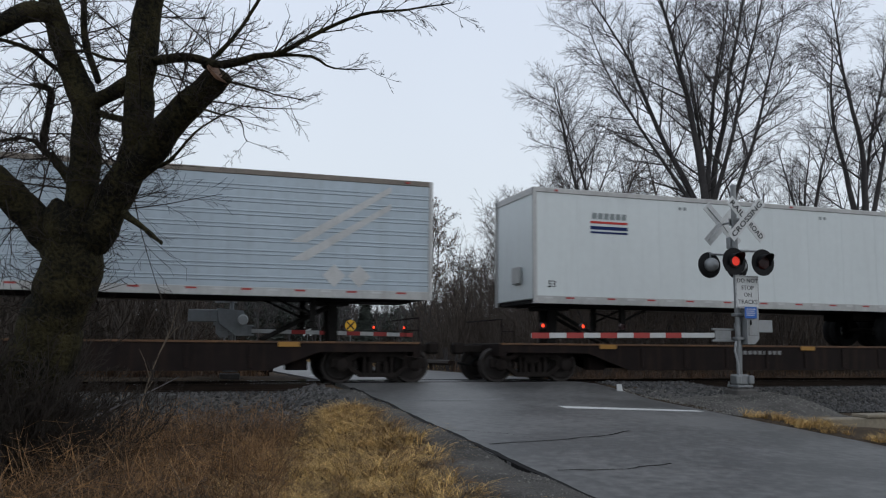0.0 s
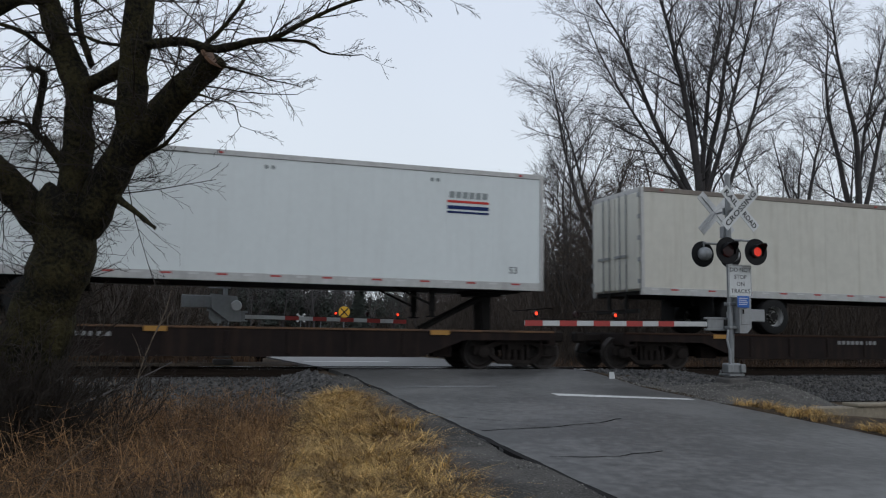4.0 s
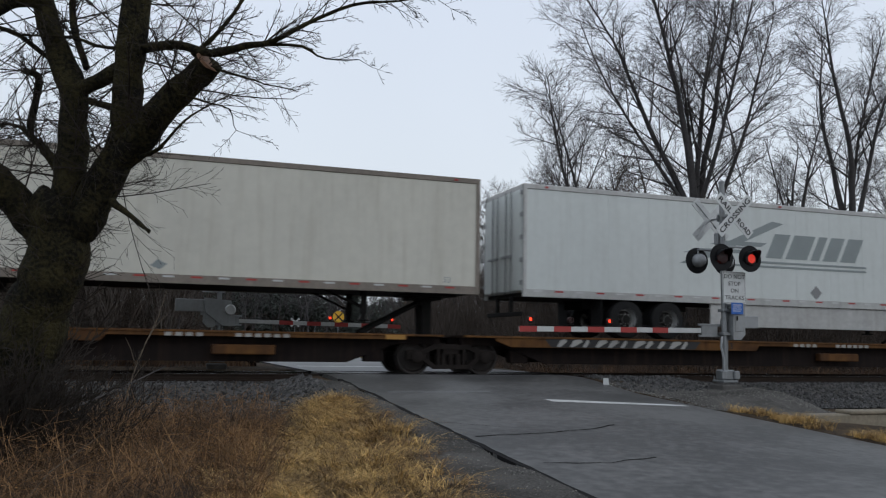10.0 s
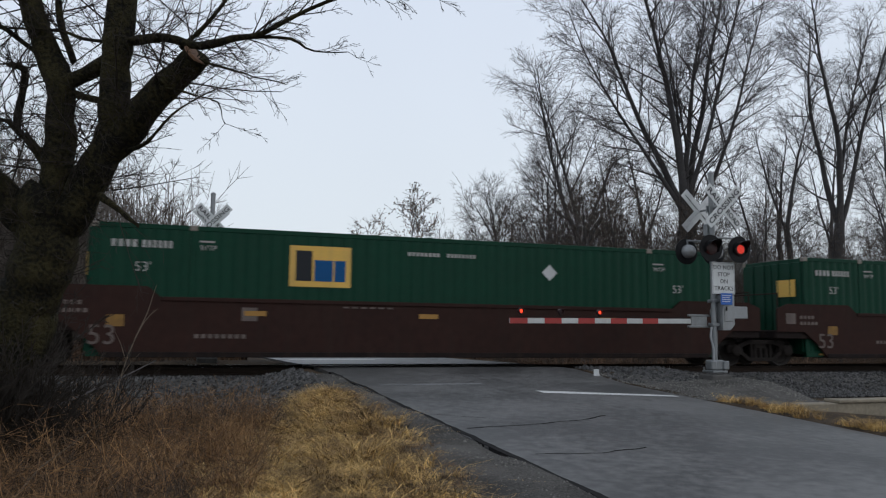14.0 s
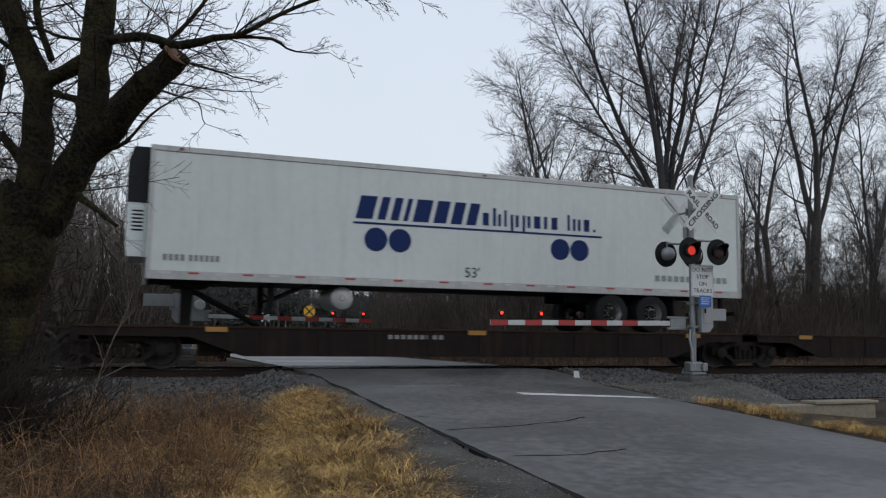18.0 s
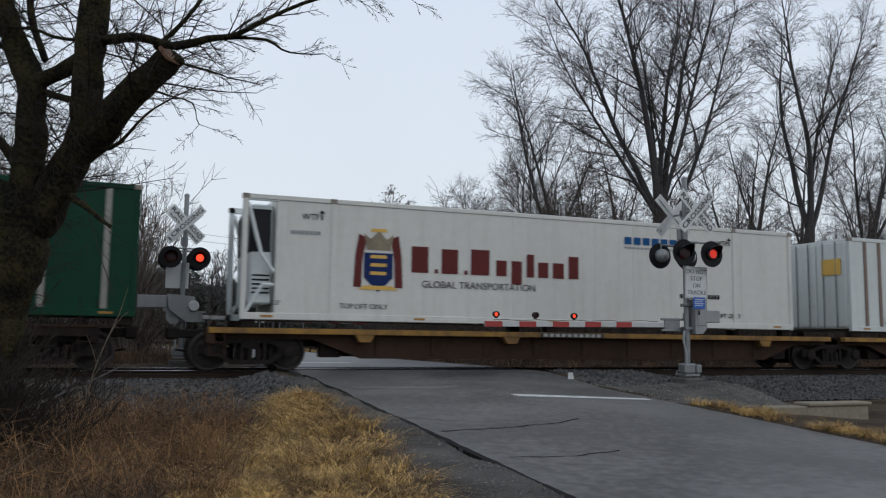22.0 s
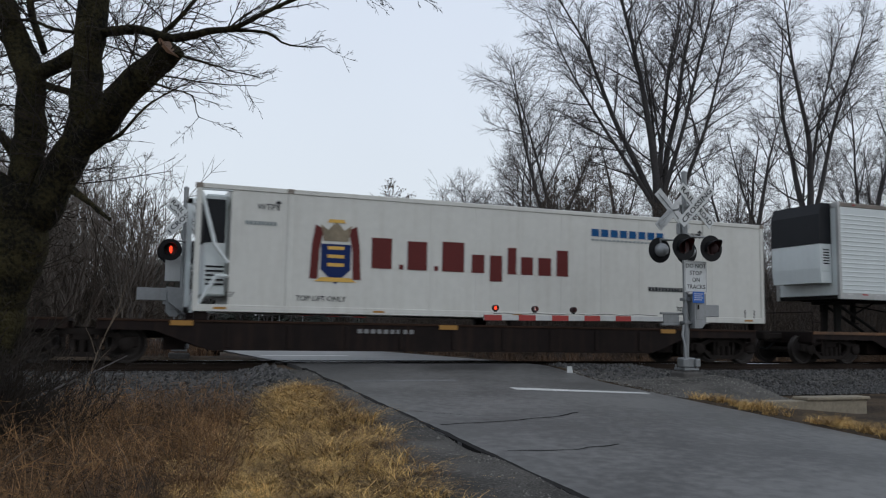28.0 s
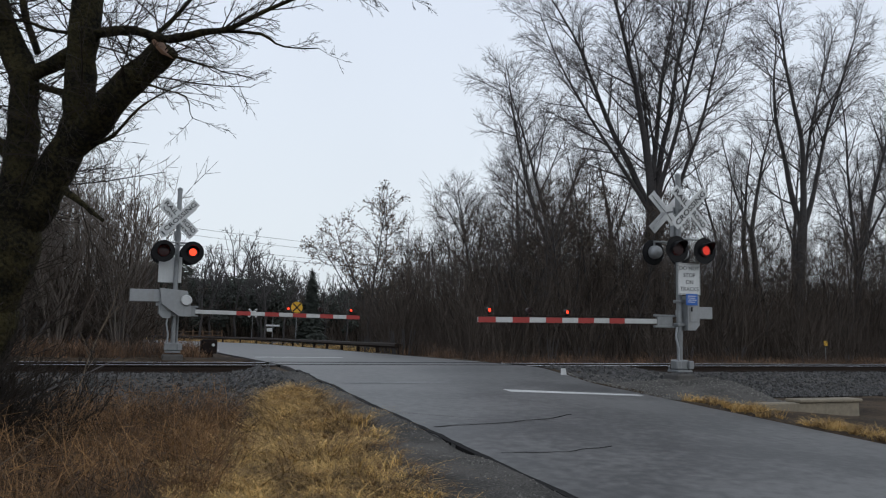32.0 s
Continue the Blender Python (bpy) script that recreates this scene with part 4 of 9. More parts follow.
# ---- bogies and cars
def make_bogie():
    ob = thing("rail_bogie", "sooty cast steel freight bogie with two wheelsets", "bogie", "bogies of the train")
    side = [(-1.15, 0.36), (-1.02, 0.34), (-0.75, 0.36), (-0.45, 0.16), (0.45, 0.16), (0.75, 0.36), (1.02, 0.34), (1.15, 0.36), (1.15, 0.50), (0.85, 0.60), (0.45, 0.70), (-0.45, 0.70), (-0.85, 0.60), (-1.15, 0.50)]

    def frame_mesh(y):
        s = Shape()
        n = len(side)
        hole = [(-0.62, 0.42), (-0.40, 0.27), (-0.36, 0.27), (-0.36, 0.56), (-0.5, 0.54)]
        for lo, hi in (((-1.15, 0.34), (-0.62, 0.60)), ((0.62, 0.34), (1.15, 0.60))):
            s.box(lo[0], y - 0.07, lo[1], hi[0], y + 0.07, hi[1], 0.03)
        s.prism([(-0.75, 0.36), (-0.45, 0.14), (0.45, 0.14), (0.75, 0.36), (0.66, 0.42), (0.40, 0.24), (-0.40, 0.24), (-0.66, 0.42)], y - 0.08, y + 0.08, "y")
        s.prism([(-0.80, 0.48), (-0.42, 0.62), (0.42, 0.62), (0.80, 0.48), (0.80, 0.60), (0.45, 0.74), (-0.45, 0.74), (-0.80, 0.60)], y - 0.08, y + 0.08, "y")
        for q in (-0.36, 0.30):
            s.box(q, y - 0.07, 0.2, q + 0.06, y + 0.07, 0.66)
        return s
    for y in (-1.0, 1.0):
        f = part("side_frame", frame_mesh(y), BOGIE, ob)
        sp = Shape()
        for q in (-0.19, 0.0, 0.19):
            sp.tube([(q, y, 0.24), (q, y, 0.50)], 0.075, 10)
        part("spring_nest", sp, BOGIE, f, smooth=40)
        for q in (-0.89, 0.89):
            part("bearing_cap", Shape().lathe([(0.15, -0.10), (0.15, -0.14), (0.11, -0.17), (0.0, -0.17)], 18, (q, y if y < 0 else y + 0.30, 0.42)), BOGIE, f, smooth=40)
    part("bolster", Shape().box(-0.22, -1.05, 0.48, 0.22, 1.05, 0.66, 0.03).tube([(0, 0, 0.6), (0, 0, 0.78)], 0.2, 16), BOGIE, ob)
    for q in (-0.89, 0.89):
        ws = part("wheelset", Shape().tube([(q, -0.98, 0.42), (q, 0.98, 0.42)], 0.085, 14), BOGIE, ob, smooth=40)
        for y, d in ((-0.7535, -1), (0.7535, 1)):
            part("wheel", Shape().lathe([(0.10, d * 0.07), (0.16, d * 0.03), (0.32, d * 0.02), (0.37, d * 0.07), (0.42, d * 0.07), (0.425, -d * 0.05), (0.45, -d * 0.06), (0.45, -d * 0.085), (0.36, -d * 0.085), (0.30, -d * 0.03), (0.10, -d * 0.05)], 36, (q, y, 0)).turned(Matrix.Translation((0, 0, 0.422))), WHEEL_TREAD, ws, "steel railway wheel", smooth=40)
    part("brake_beam", Shape().tube([(-0.42, -0.8, 0.40), (-0.42, 0.8, 0.40)], 0.035, 8).tube([(0.42, -0.8, 0.40), (0.42, 0.8, 0.40)], 0.035, 8), BOGIE, ob)
    return ob


BOGIE_ONE = make_bogie()
FIRST = [True]


def bogie_at(s):
    if FIRST[0]:
        FIRST[0], ob = False, BOGIE_ONE
    else:
        ob = copy_thing(BOGIE_ONE, pose(s, 0, 0))
    MOVING.append((ob, s, 0.0))


def hitch(ob, x, d, folded=False):
    """The stand that holds a trailer's kingpin; d points to the trailer's rear."""
    if folded:
        h = Shape().prism([(x, DECK), (x + d * 0.25, DECK + 0.85), (x + d * 1.0, DECK + 1.02), (x + d * 1.05, DECK + 0.94), (x + d * 0.4, DECK + 0.80), (x + d * 0.18, DECK)], -0.12, 0.12, "y").box(x + d * 0.2, -0.5, DECK + 0.86, x + d * 1.0, 0.5, DECK + 0.96, 0.02)
    else:
        h = Shape().prism([(x - d * 0.10, DECK), (x - d * 0.10, DECK + 0.9), (x + d * 0.16, DECK + 0.9), (x + d * 0.10, DECK)], -0.32, -0.22, "y").prism([(x - d * 0.10, DECK), (x - d * 0.10, DECK + 0.9), (x + d * 0.16, DECK + 0.9), (x + d * 0.10, DECK)], 0.22, 0.32, "y")
        h.box(x - d * 0.35, -0.45, DECK + 0.88, x + d * 0.45, 0.45, DECK + 0.97, 0.02)
        h.tube([(x + d * 0.1, -0.27, DECK + 0.85), (x + d * 1.7, -0.27, DECK + 0.03)], 0.05, 8).tube([(x + d * 0.1, 0.27, DECK + 0.85), (x + d * 1.7, 0.27, DECK + 0.03)], 0.05, 8)
    part("trailer_hitch", h, CHASSIS, ob, "folded trailer hitch" if folded else "raised trailer hitch")


def end_gear(ob, x, d, paint):
    """Coupler, pulling face, ladder and hose at a free end of a car; d points outwards."""
    part("coupler", Shape().box(x, -0.10, 0.72, x + d * 0.62, 0.10, 0.92, 0.03).box(x + d * 0.55, -0.17, 0.68, x + d * 0.85, 0.14, 0.98, 0.05), BOGIE, ob)
    part("end_sill", Shape().box(x - d * 0.15, -1.28, 0.62, x + d * 0.05, 1.28, 0.96, 0.02), paint, ob)
    st = Shape()
    for z in (0.35, 0.62, 0.95, 1.25):
        st.tube([(x - d * 0.35, -1.27, z), (x - d * 0.02, -1.27, z)], 0.014, 6)
    for q in (0.35, 0.02):
        st.tube([(x - d * q, -1.27, 0.33), (x - d * q, -1.27, 1.55)], 0.016, 6)
    st.tube([(x - d * 0.02, -1.27, 1.55), (x - d * 0.02, 1.27, 1.55)], 0.016, 6)
    part("ladder", st, paint, ob)
    part("air_hose", Shape().tube([(x, 0.3, 0.62), (x + d * 0.3, 0.3, 0.40), (x + d * 0.6, 0.28, 0.45)], 0.03, 8), RUBBER, ob, smooth=60)


def spine(s, pitch, style, first, last, ends=(True, True), loaded="", pedestals=0.0):
    """One platform of an articulated car between two bogies."""
    paint = {"dark": CAR_DARK, "rust": CAR_RUST, "yellow": CAR_TAN, "worn": CAR_DARK}[style]
    ob = thing("flat_car", {"dark": "dark grimy articulated flat car unit for trailers", "rust": "rust-brown articulated flat car unit with yellow marks", "yellow": "tan flat car unit with dirty yellow side sills", "worn": "dark flat car unit with rusty orange deck edges"}[style], "flat car", "flat car units of the train")
    a, b = (-0.95 if first else 0.28), pitch + (0.95 if last else -0.28)
    low = {"dark": 0.30, "rust": 0.28, "worn": 0.22, "yellow": 0.28}[style]
    out = [(a, 0.74), (1.45, 0.72), (2.6, low), (pitch - 2.6, low), (pitch - 1.45, 0.72), (b, 0.74), (b, DECK), (a, DECK)]
    inset = {"rust": 0.32, "yellow": 0.22}.get(style, 0.0)
    for y0, y1 in ((-1.29 + inset, -1.23 + inset), (1.23 - inset, 1.29 - inset)):
        part("side_sill", Shape().prism(out, y0, y1, "y"), CAR_DARK if style == "rust" else paint, ob)
    if style == "yellow":
        for q in (2.4, pitch * 0.36, pitch - 3.0):
            part("bracket", Shape().prism([(q, DECK - 0.10), (q + 0.5, DECK - 0.10), (q + 0.38, DECK - 0.30), (q + 0.12, DECK - 0.30)], -1.30, -1.10, "y"), CAR_YELLOW, ob, "yellow bracket under the deck edge")
    if style == "rust":
        for sg in (-1, 1):
            part("deck_edge", Shape().prism([(1.1, DECK - 0.12), (1.5, DECK - 0.27), (8.9, DECK - 0.27), (9.0, DECK - 0.13), (pitch - 1.2, DECK - 0.13), (pitch - 1.2, DECK - 0.052), (1.1, DECK - 0.052)], sg * 1.25, sg * 1.29, "y"), CAR_AMBER, ob, "amber painted deck edge with rust stains")
            part("gusset", Shape().box(11.2, sg * 1.0, 0.44, 12.6, sg * 1.22, 0.66, 0.02), CAR_AMBER, ob, "amber brake gear housing")
    fl = {"yellow": CAR_YELLOW, "worn": CAR_ORANGE, "rust": CAR_AMBER}.get(style, CAR_ORANGE if s < 90 else CAR_RUST)
    for y0, y1 in ((-1.315, -1.15), (1.15, 1.315)):
        part("top_flange", Shape().box(a, y0, DECK - {"yellow": 0.13, "worn": 0.09}.get(style, 0.05), b, y1, DECK - 0.001, 0.006), fl, ob)
    part("deck", Shape().box(a, -1.16, DECK - 0.06, b, 1.16, DECK - 0.004), paint, ob)
    part("centre_sill", Shape().box(a + 0.1, -0.33, 0.55, b - 0.1, 0.33, DECK - 0.05), CAR_DARK, ob)
    rb = shared(("stake", style), lambda: Shape().box(-0.05, -0.03, 0, 0.05, 0.0, 0.52, 0.01).mesh("side_post", paint))
    n = 9
    many("side_post", rb, ob, [] if style == "rust" else [pose(3.0 + i * (pitch - 6.0) / (n - 1), -1.288 + inset, 0.36) for i in range(n)])
    mark = shared("mark", lambda: Shape().box(-0.24, -0.006, -0.055, 0.24, 0.0, 0.055).mesh("reflector", MARK_YELLOW))
    mk = {"dark": (2.0, 8.3, 14.8), "rust": (15.4,), "yellow": (), "worn": (2.4, 13.0)}[style]
    many("reflector", mark, ob, [pose(x, -1.319, DECK - 0.075) for x in mk if x < b], "yellow reflector plate")
    if style == "yellow":
        graphic("number_panel", [[(pitch * 0.42, DECK - 0.125), (pitch * 0.42 + 1.9, DECK - 0.125), (pitch * 0.42 + 1.9, DECK - 0.01), (pitch * 0.42, DECK - 0.01)]], SIGN_BLACK, ob, y=-1.317, label="black number panel")
        graphic("number_bars", bars(pitch * 0.42 + 0.1, DECK - 0.11, 1.7, 0.08, 10), MARK_WHITE, ob, y=-1.322)
    elif style == "rust":
        graphic("number_bars", bars(10.2, 0.835, 0.8, 0.09, 4) + bars(11.7, 0.835, 1.2, 0.09, 6), MARK_WHITE, ob, y=-1.291)
        words(ob, "53", 7.9, 0.74, 0.24, MARK_WHITE, y=-1.294)
    elif style == "dark":
        graphic("number_bars", bars(6.0, 0.72, 1.4, 0.10, 9), MARK_GREY, ob, y=-1.291)
    for x, d in ((1.9, 1), (pitch - 1.9, -1)):
        part("brake_lever_box", Shape().box(x - 0.25, -0.9, 0.30, x + 0.25, -0.6, 0.62, 0.02), CAR_DARK, ob)
    if first:
        end_gear(ob, -0.95, -1, paint)
    if last:
        end_gear(ob, pitch + 0.95, 1, paint)
    if pedestals:
        ped = shared("pedestal", lambda: Shape().box(-0.16, -0.12, 0.0, 0.16, 0.12, 0.19, 0.015).mesh("container_pedestal", CAR_DARK))
        many("container_pedestal", ped, ob, [pose(pedestals + q, y, DECK) for q in (0.2, 8.0, 15.8) for y in (-1.1, 1.1)])
    for (x, d, folded) in loaded:
        hitch(ob, x, d, folded)
    MOVING.append((ob, s, 0.0))
    return ob


def well(s, pitch, first, last, style="oxide", number=0):
    """One unit of a well car with a container sunk in it."""
    paint = CAR_TAN if style == "ribbed" else CAR_WELL
    ob = thing("well_car", {"oxide": "oxide-brown container well car unit with grimy sides", "ribbed": "weathered tan well car with upright side ribs", "low": "oxide-brown well car with low sides and yellow marks"}[style], "well car", "well car units of the train")
    a, b = (-0.95 if first else 0.3), pitch + (0.95 if last else -0.3)
    top = {"oxide": 1.52, "ribbed": 1.42, "low": 1.12}[style]
    hi = top + (0.25 if style == "oxide" else 0.12)
    # outside walls
    o = [(a, 0.98), (1.25, 0.98), (1.75, 0.60), (2.05, 0.26), (pitch - 2.05, 0.26), (pitch - 1.75, 0.60), (pitch - 1.25, 0.98), (b, 0.98), (b, hi - 0.15), (b - 0.4, hi), (pitch - 2.9, hi), (pitch - 3.2, top), (3.2, top), (2.9, hi), (a + 0.4, hi), (a, hi - 0.15)]
    for y0, y1 in ((-1.42, -1.36), (1.36, 1.42)):
        part("side_wall", Shape().prism(o, y0, y1, "y"), paint, ob)
    for y0, y1 in ((-1.45, -1.33), (1.33, 1.45)):
        part("top_chord", Shape().box(3.2, y0, top - 0.06, pitch - 3.2, y1, top + 0.03, 0.008), paint, ob)
        part("bottom_chord", Shape().box(2.05, y0, 0.24, pitch - 2.05, y1, 0.36, 0.008), CAR_DARK if style != "ribbed" else paint, ob)
    part("well_floor", Shape().box(2.0, -1.36, 0.24, pitch - 2.0, 1.36, 0.30), CAR_DARK, ob)
    for x0, x1 in ((a, 1.75), (pitch - 1.75, b)):
        part("end_platform", Shape().box(x0, -1.36, 0.78, x1, 1.36, 1.02, 0.02), CAR_DARK, ob)
    if style == "ribbed":
        post = shared("wellpost", lambda: Shape().prism([(-0.09, 0.26), (0.09, 0.26), (0.06, 1.40), (-0.06, 1.40)], -0.10, 0.0, "y").mesh("side_rib", CAR_TAN))
        many("side_rib", post, ob, [pose(2.8 + i * (pitch - 5.6) / 11, -1.42, 0) for i in range(12)])
    mark = shared("mark", lambda: Shape().box(-0.24, -0.006, -0.055, 0.24, 0.0, 0.055).mesh("reflector", MARK_YELLOW))
    zz = 1.22 if style == "oxide" else top - 0.0
    many("reflector", mark, ob, [pose(x, -1.452 if style != "oxide" else -1.424, zz) for x in ((5.2, 9.3, pitch - 5.2) if style == "oxide" else (2.0, 5.0, 9.6, pitch - 5.0, pitch - 2.0))], "yellow reflector plate")
    if style == "oxide":
        words(ob, "53", 1.72, 0.52, 0.60, WELL_STENCIL, y=-1.426)
        graphic("stencil", bars(1.1, 1.35, 0.5, 0.09, 4) + bars(1.1, 1.18, 0.62, 0.09, 5) + bars(3.9, 0.66, 1.1, 0.09, 8) + bars(7.2, 1.38, 1.2, 0.035, 6), WELL_STENCIL, ob, y=-1.421)
        graphic("stencil_plate", [[(x, z), (x + 0.34, z), (x + 0.34, z + 0.3), (x, z + 0.3)] for x, z in ((0.6, 1.2), (4.9, 1.05))], WELL_STENCIL, ob, y=-1.421, label="faded stencil plates")
        graphic("patch", [[(2.1, 0.90), (2.45, 0.90), (2.45, 1.15), (2.1, 1.15)], [(pitch - 2.6, 1.05), (pitch - 2.2, 1.05), (pitch - 2.2, 1.32), (pitch - 2.6, 1.32)]], CAR_YELLOW, ob, y=-1.421, label="worn yellow paint patches")
    if style == "low":
        graphic("number_bars", bars(6.4, 0.82, 0.7, 0.16, 3) + bars(7.3, 0.82, 1.1, 0.16, 5), MARK_WHITE, ob, y=-1.421)
        graphic("scrawl", [[(11 + i * 0.16, 0.6 + 0.1 * math.sin(i * 2.1)), (11.05 + i * 0.16, 0.6 + 0.1 * math.sin(i * 2.1)), (11.12 + i * 0.16, 0.85 + 0.08 * math.cos(i * 1.7)), (11.07 + i * 0.16, 0.85 + 0.08 * math.cos(i * 1.7))] for i in range(14)], WELL_STENCIL, ob, y=-1.421, label="faded painted scrawl")
    if first:
        end_gear(ob, -0.95, -1, paint)
    if last:
        end_gear(ob, pitch + 0.95, 1, paint)
    rail = Shape()
    for x in (a + 0.2, b - 0.2):
        rail.tube([(x, -1.2, 1.0), (x, -1.2, hi + 0.30), (x, 1.2, hi + 0.30), (x, 1.2, 1.0)], 0.02, 6)
    part("handrail", rail, paint, ob)
    MOVING.append((ob, s, 0.0))
    return ob


# ---- containers
def container(label, s, z, body, ribs="fine", rib_mat=None, length=16.0, logo=None, frame_end=False, group="containers on the train"):
    """A 53-foot container; z is the height of its floor over the rails."""
    ob = thing("shipping_container", label, "container", group)
    L, H = length, 2.88
    x0 = 0.75 if frame_end else 0.0
    part("body", Shape().box(x0 + 0.02, -1.275, 0.08, L - 0.02, 1.275, H - 0.015, 0.015), body, ob)
    for y0, y1 in ((-1.30, -1.18), (1.18, 1.30)):
        part("bottom_rail", Shape().box(0, y0, 0, L, y1, 0.16, 0.01), body, ob)
        part("top_rail", Shape().box(0, y0, H - 0.11, L, y1, H, 0.01), body, ob)
    for x in (0.0, L - 0.12, 2.05, L - 2.17):
        for y0, y1 in ((-1.302, -1.20), (1.20, 1.302)):
            part("corner_post", Shape().box(x, y0, 0.0, x + 0.12, y1, H, 0.01), body, ob)
            cast = shared("casting", lambda: Shape().box(-0.085, -0.06, -0.06, 0.085, 0.06, 0.06, 0.012).mesh("corner_casting", TRIM_DARK))
            part("corner_casting", cast, None, ob, at=pose(x + 0.06, (y0 + y1) / 2 - 0.004 * np.sign(y1), H - 0.056))
    if ribs == "fine":
        s2 = Shape()
        n = int((L - 0.3) / 0.28)
        row = []
        for i in range(n):
            x = 0.16 + i * (L - 0.32) / n
            row += [(x, -1.276), (x + 0.07, -1.298), (x + 0.15, -1.298), (x + 0.22, -1.276)]
        s2.v = [(x, y, z) for z in (0.16, H - 0.11) for x, y in row]
        k = len(row)
        s2.f = [(i, i + 1, k + i + 1, k + i) for i in range(k - 1)]
        part("corrugated_side", s2, body, ob)
    elif ribs == "bars":
        rb = shared(("crib", rib_mat.name), lambda: Shape().box(-0.065, -0.035, 0.16, 0.065, 0.0, H - 0.11, 0.012).mesh("side_rib", rib_mat))
        n = 26 if rib_mat is RIB_RUST else 13
        many("side_rib", rb, ob, [pose(0.65 + i * (L - 1.3) / (n - 1), -1.272, 0) for i in range(n)])
    else:
        sm = shared(("cseam", body.name), lambda: Shape().box(-0.02, -0.008, 0.16, 0.02, 0.0, H - 0.11).mesh("panel_seam", body))
        many("panel_seam", sm, ob, [pose(i * 1.22 + x0, -1.274, 0) for i in range(1, int((L - x0) / 1.22))])
    # left-hand end: doors with lock rods
    if not frame_end:
        for sg in (-1, 1):
            d = part("door", Shape().box(-0.03, sg * 0.02, 0.14, 0.03, sg * 1.19, H - 0.12, 0.012), body, ob)
            lk = Shape()
            for q in (0.3, 0.8):
                lk.tube([(-0.06, sg * q, 0.1), (-0.06, sg * q, H - 0.08)], 0.018, 8)
            part("lock_rod", lk, GALV if body is not GREEN else body, d)
    else:
        fr = Shape()
        for y in (-1.22, 1.22):
            fr.box(0, y - 0.06, 0.0, 0.12, y + 0.06, H)
            fr.box(0, y - 0.06, 0.0, 0.8, y + 0.06, 0.14)
            fr.box(0, y - 0.06, H - 0.14, 0.8, y + 0.06, H)
            fr.tube([(0.12, y, H - 0.2), (0.45, y, 1.5), (0.75, y, 1.1)], 0.05, 6)
            fr.tube([(0.12, y, 0.15), (0.5, y, 0.8), (0.75, y, 0.8)], 0.045, 6)
        part("end_frame", fr, CLEAN, ob, "open white steel end frame")
        u = part("cooling_unit", Shape().box(0.22, -1.05, 0.35, 0.74, 1.05, H - 0.2, 0.05), CLEAN, ob, "white refrigeration unit")
        part("cowl", Shape().box(0.20, -1.065, 1.55, 0.70, 1.065, H - 0.3, 0.03), UNIT_BLACK, u, "dark grille")
        gr = Shape()
        for i in range(5):
            gr.box(0.28, -1.075, 0.6 + i * 0.1, 0.68, -1.05, 0.64 + i * 0.1)
        part("louvre", gr, UNIT_BLACK, u)
    tape = shared("ctape", lambda: Shape().box(-0.14, -0.004, -0.025, 0.14, 0.0, 0.025).mesh("reflective_tape", MARK_YELLOW))
    many("reflective_tape", tape, ob, [pose(0.6 + i * 3.7, -1.302, 0.08) for i in range(5)])
    if logo:
        logo(ob, L, H)
    MOVING.append((ob, s, z))
    return ob


def diamond(x, z, r):
    return [(x - r, z), (x, z - r), (x + r, z), (x, z + r)]


def emp_panel(ob, x, z, w, h):
    """The owner's panel, as plain shapes: a golden field with a dark and a blue block."""
    y = -1.302
    graphic("panel", [[(x, z), (x + w, z), (x + w, z + h), (x, z + h)]], GOLD, ob, y=y, label="golden owner's panel")
    a, b = x + w * 0.10, z + h * 0.14
    hh = h * 0.74
    graphic("block", blocks(a, b, (w * 0.26,), hh), BLACK, ob, y=y - 0.004, label="dark upright block")
    for o in blocks(x + w * 0.40, b, (w * 0.30, w * 0.18), hh * 0.70, 0, w * 0.03):
        graphic("block", [o], BLUE, ob, y=y - 0.004, label="blue block")


def emp_green(ob, L, H, panel=4.25, low=0.0, placard=6.65, number=1.84):
    y = -1.300
    emp_panel(ob, panel, 1.60 - low, 1.44, 0.95)
    graphic("stencil", bars(0.42, 2.36, 0.52, 0.16, 4) + bars(1.05, 2.36, 0.62, 0.16, 6) + bars(7.1, 2.42, 0.8, 0.09, 8) + bars(8.1, 2.42, 0.75, 0.09, 8), MARK_WHITE, ob, y=y, label="white stencilled number bars")
    graphic("stencil", [[(2.25, 2.52), (2.57, 2.52), (2.57, 2.56), (2.25, 2.56)], [(L - 2.0, 2.46), (L - 1.68, 2.46), (L - 1.68, 2.50), (L - 2.0, 2.50)]], MARK_WHITE, ob, y=y)
    graphic("placard", [diamond(panel + placard, 2.14 - low * 0.3, 0.21)], SIGN_BACK, ob, y=y, label="white diamond placard")
    words(ob, "WTP", 2.25, 2.34, 0.17, MARK_WHITE, y=y - 0.004)
    words(ob, "WTP", L - 2.0, 2.28, 0.17, MARK_WHITE, y=y - 0.004)
    words(ob, "53'", 0.9, number, 0.30, MARK_WHITE, y=y - 0.004)
    words(ob, "53'", L - 1.4, 1.72, 0.30, MARK_WHITE, y=y - 0.004)
    emp_end(ob)


def emp_end(ob):
    """Small owner's panel on the end door."""
    e = Shape().box(-0.07, -1.0, 1.75, -0.045, -0.25, 2.25)
    part("panel", e, GOLD, ob, "golden owner's panel on the door")


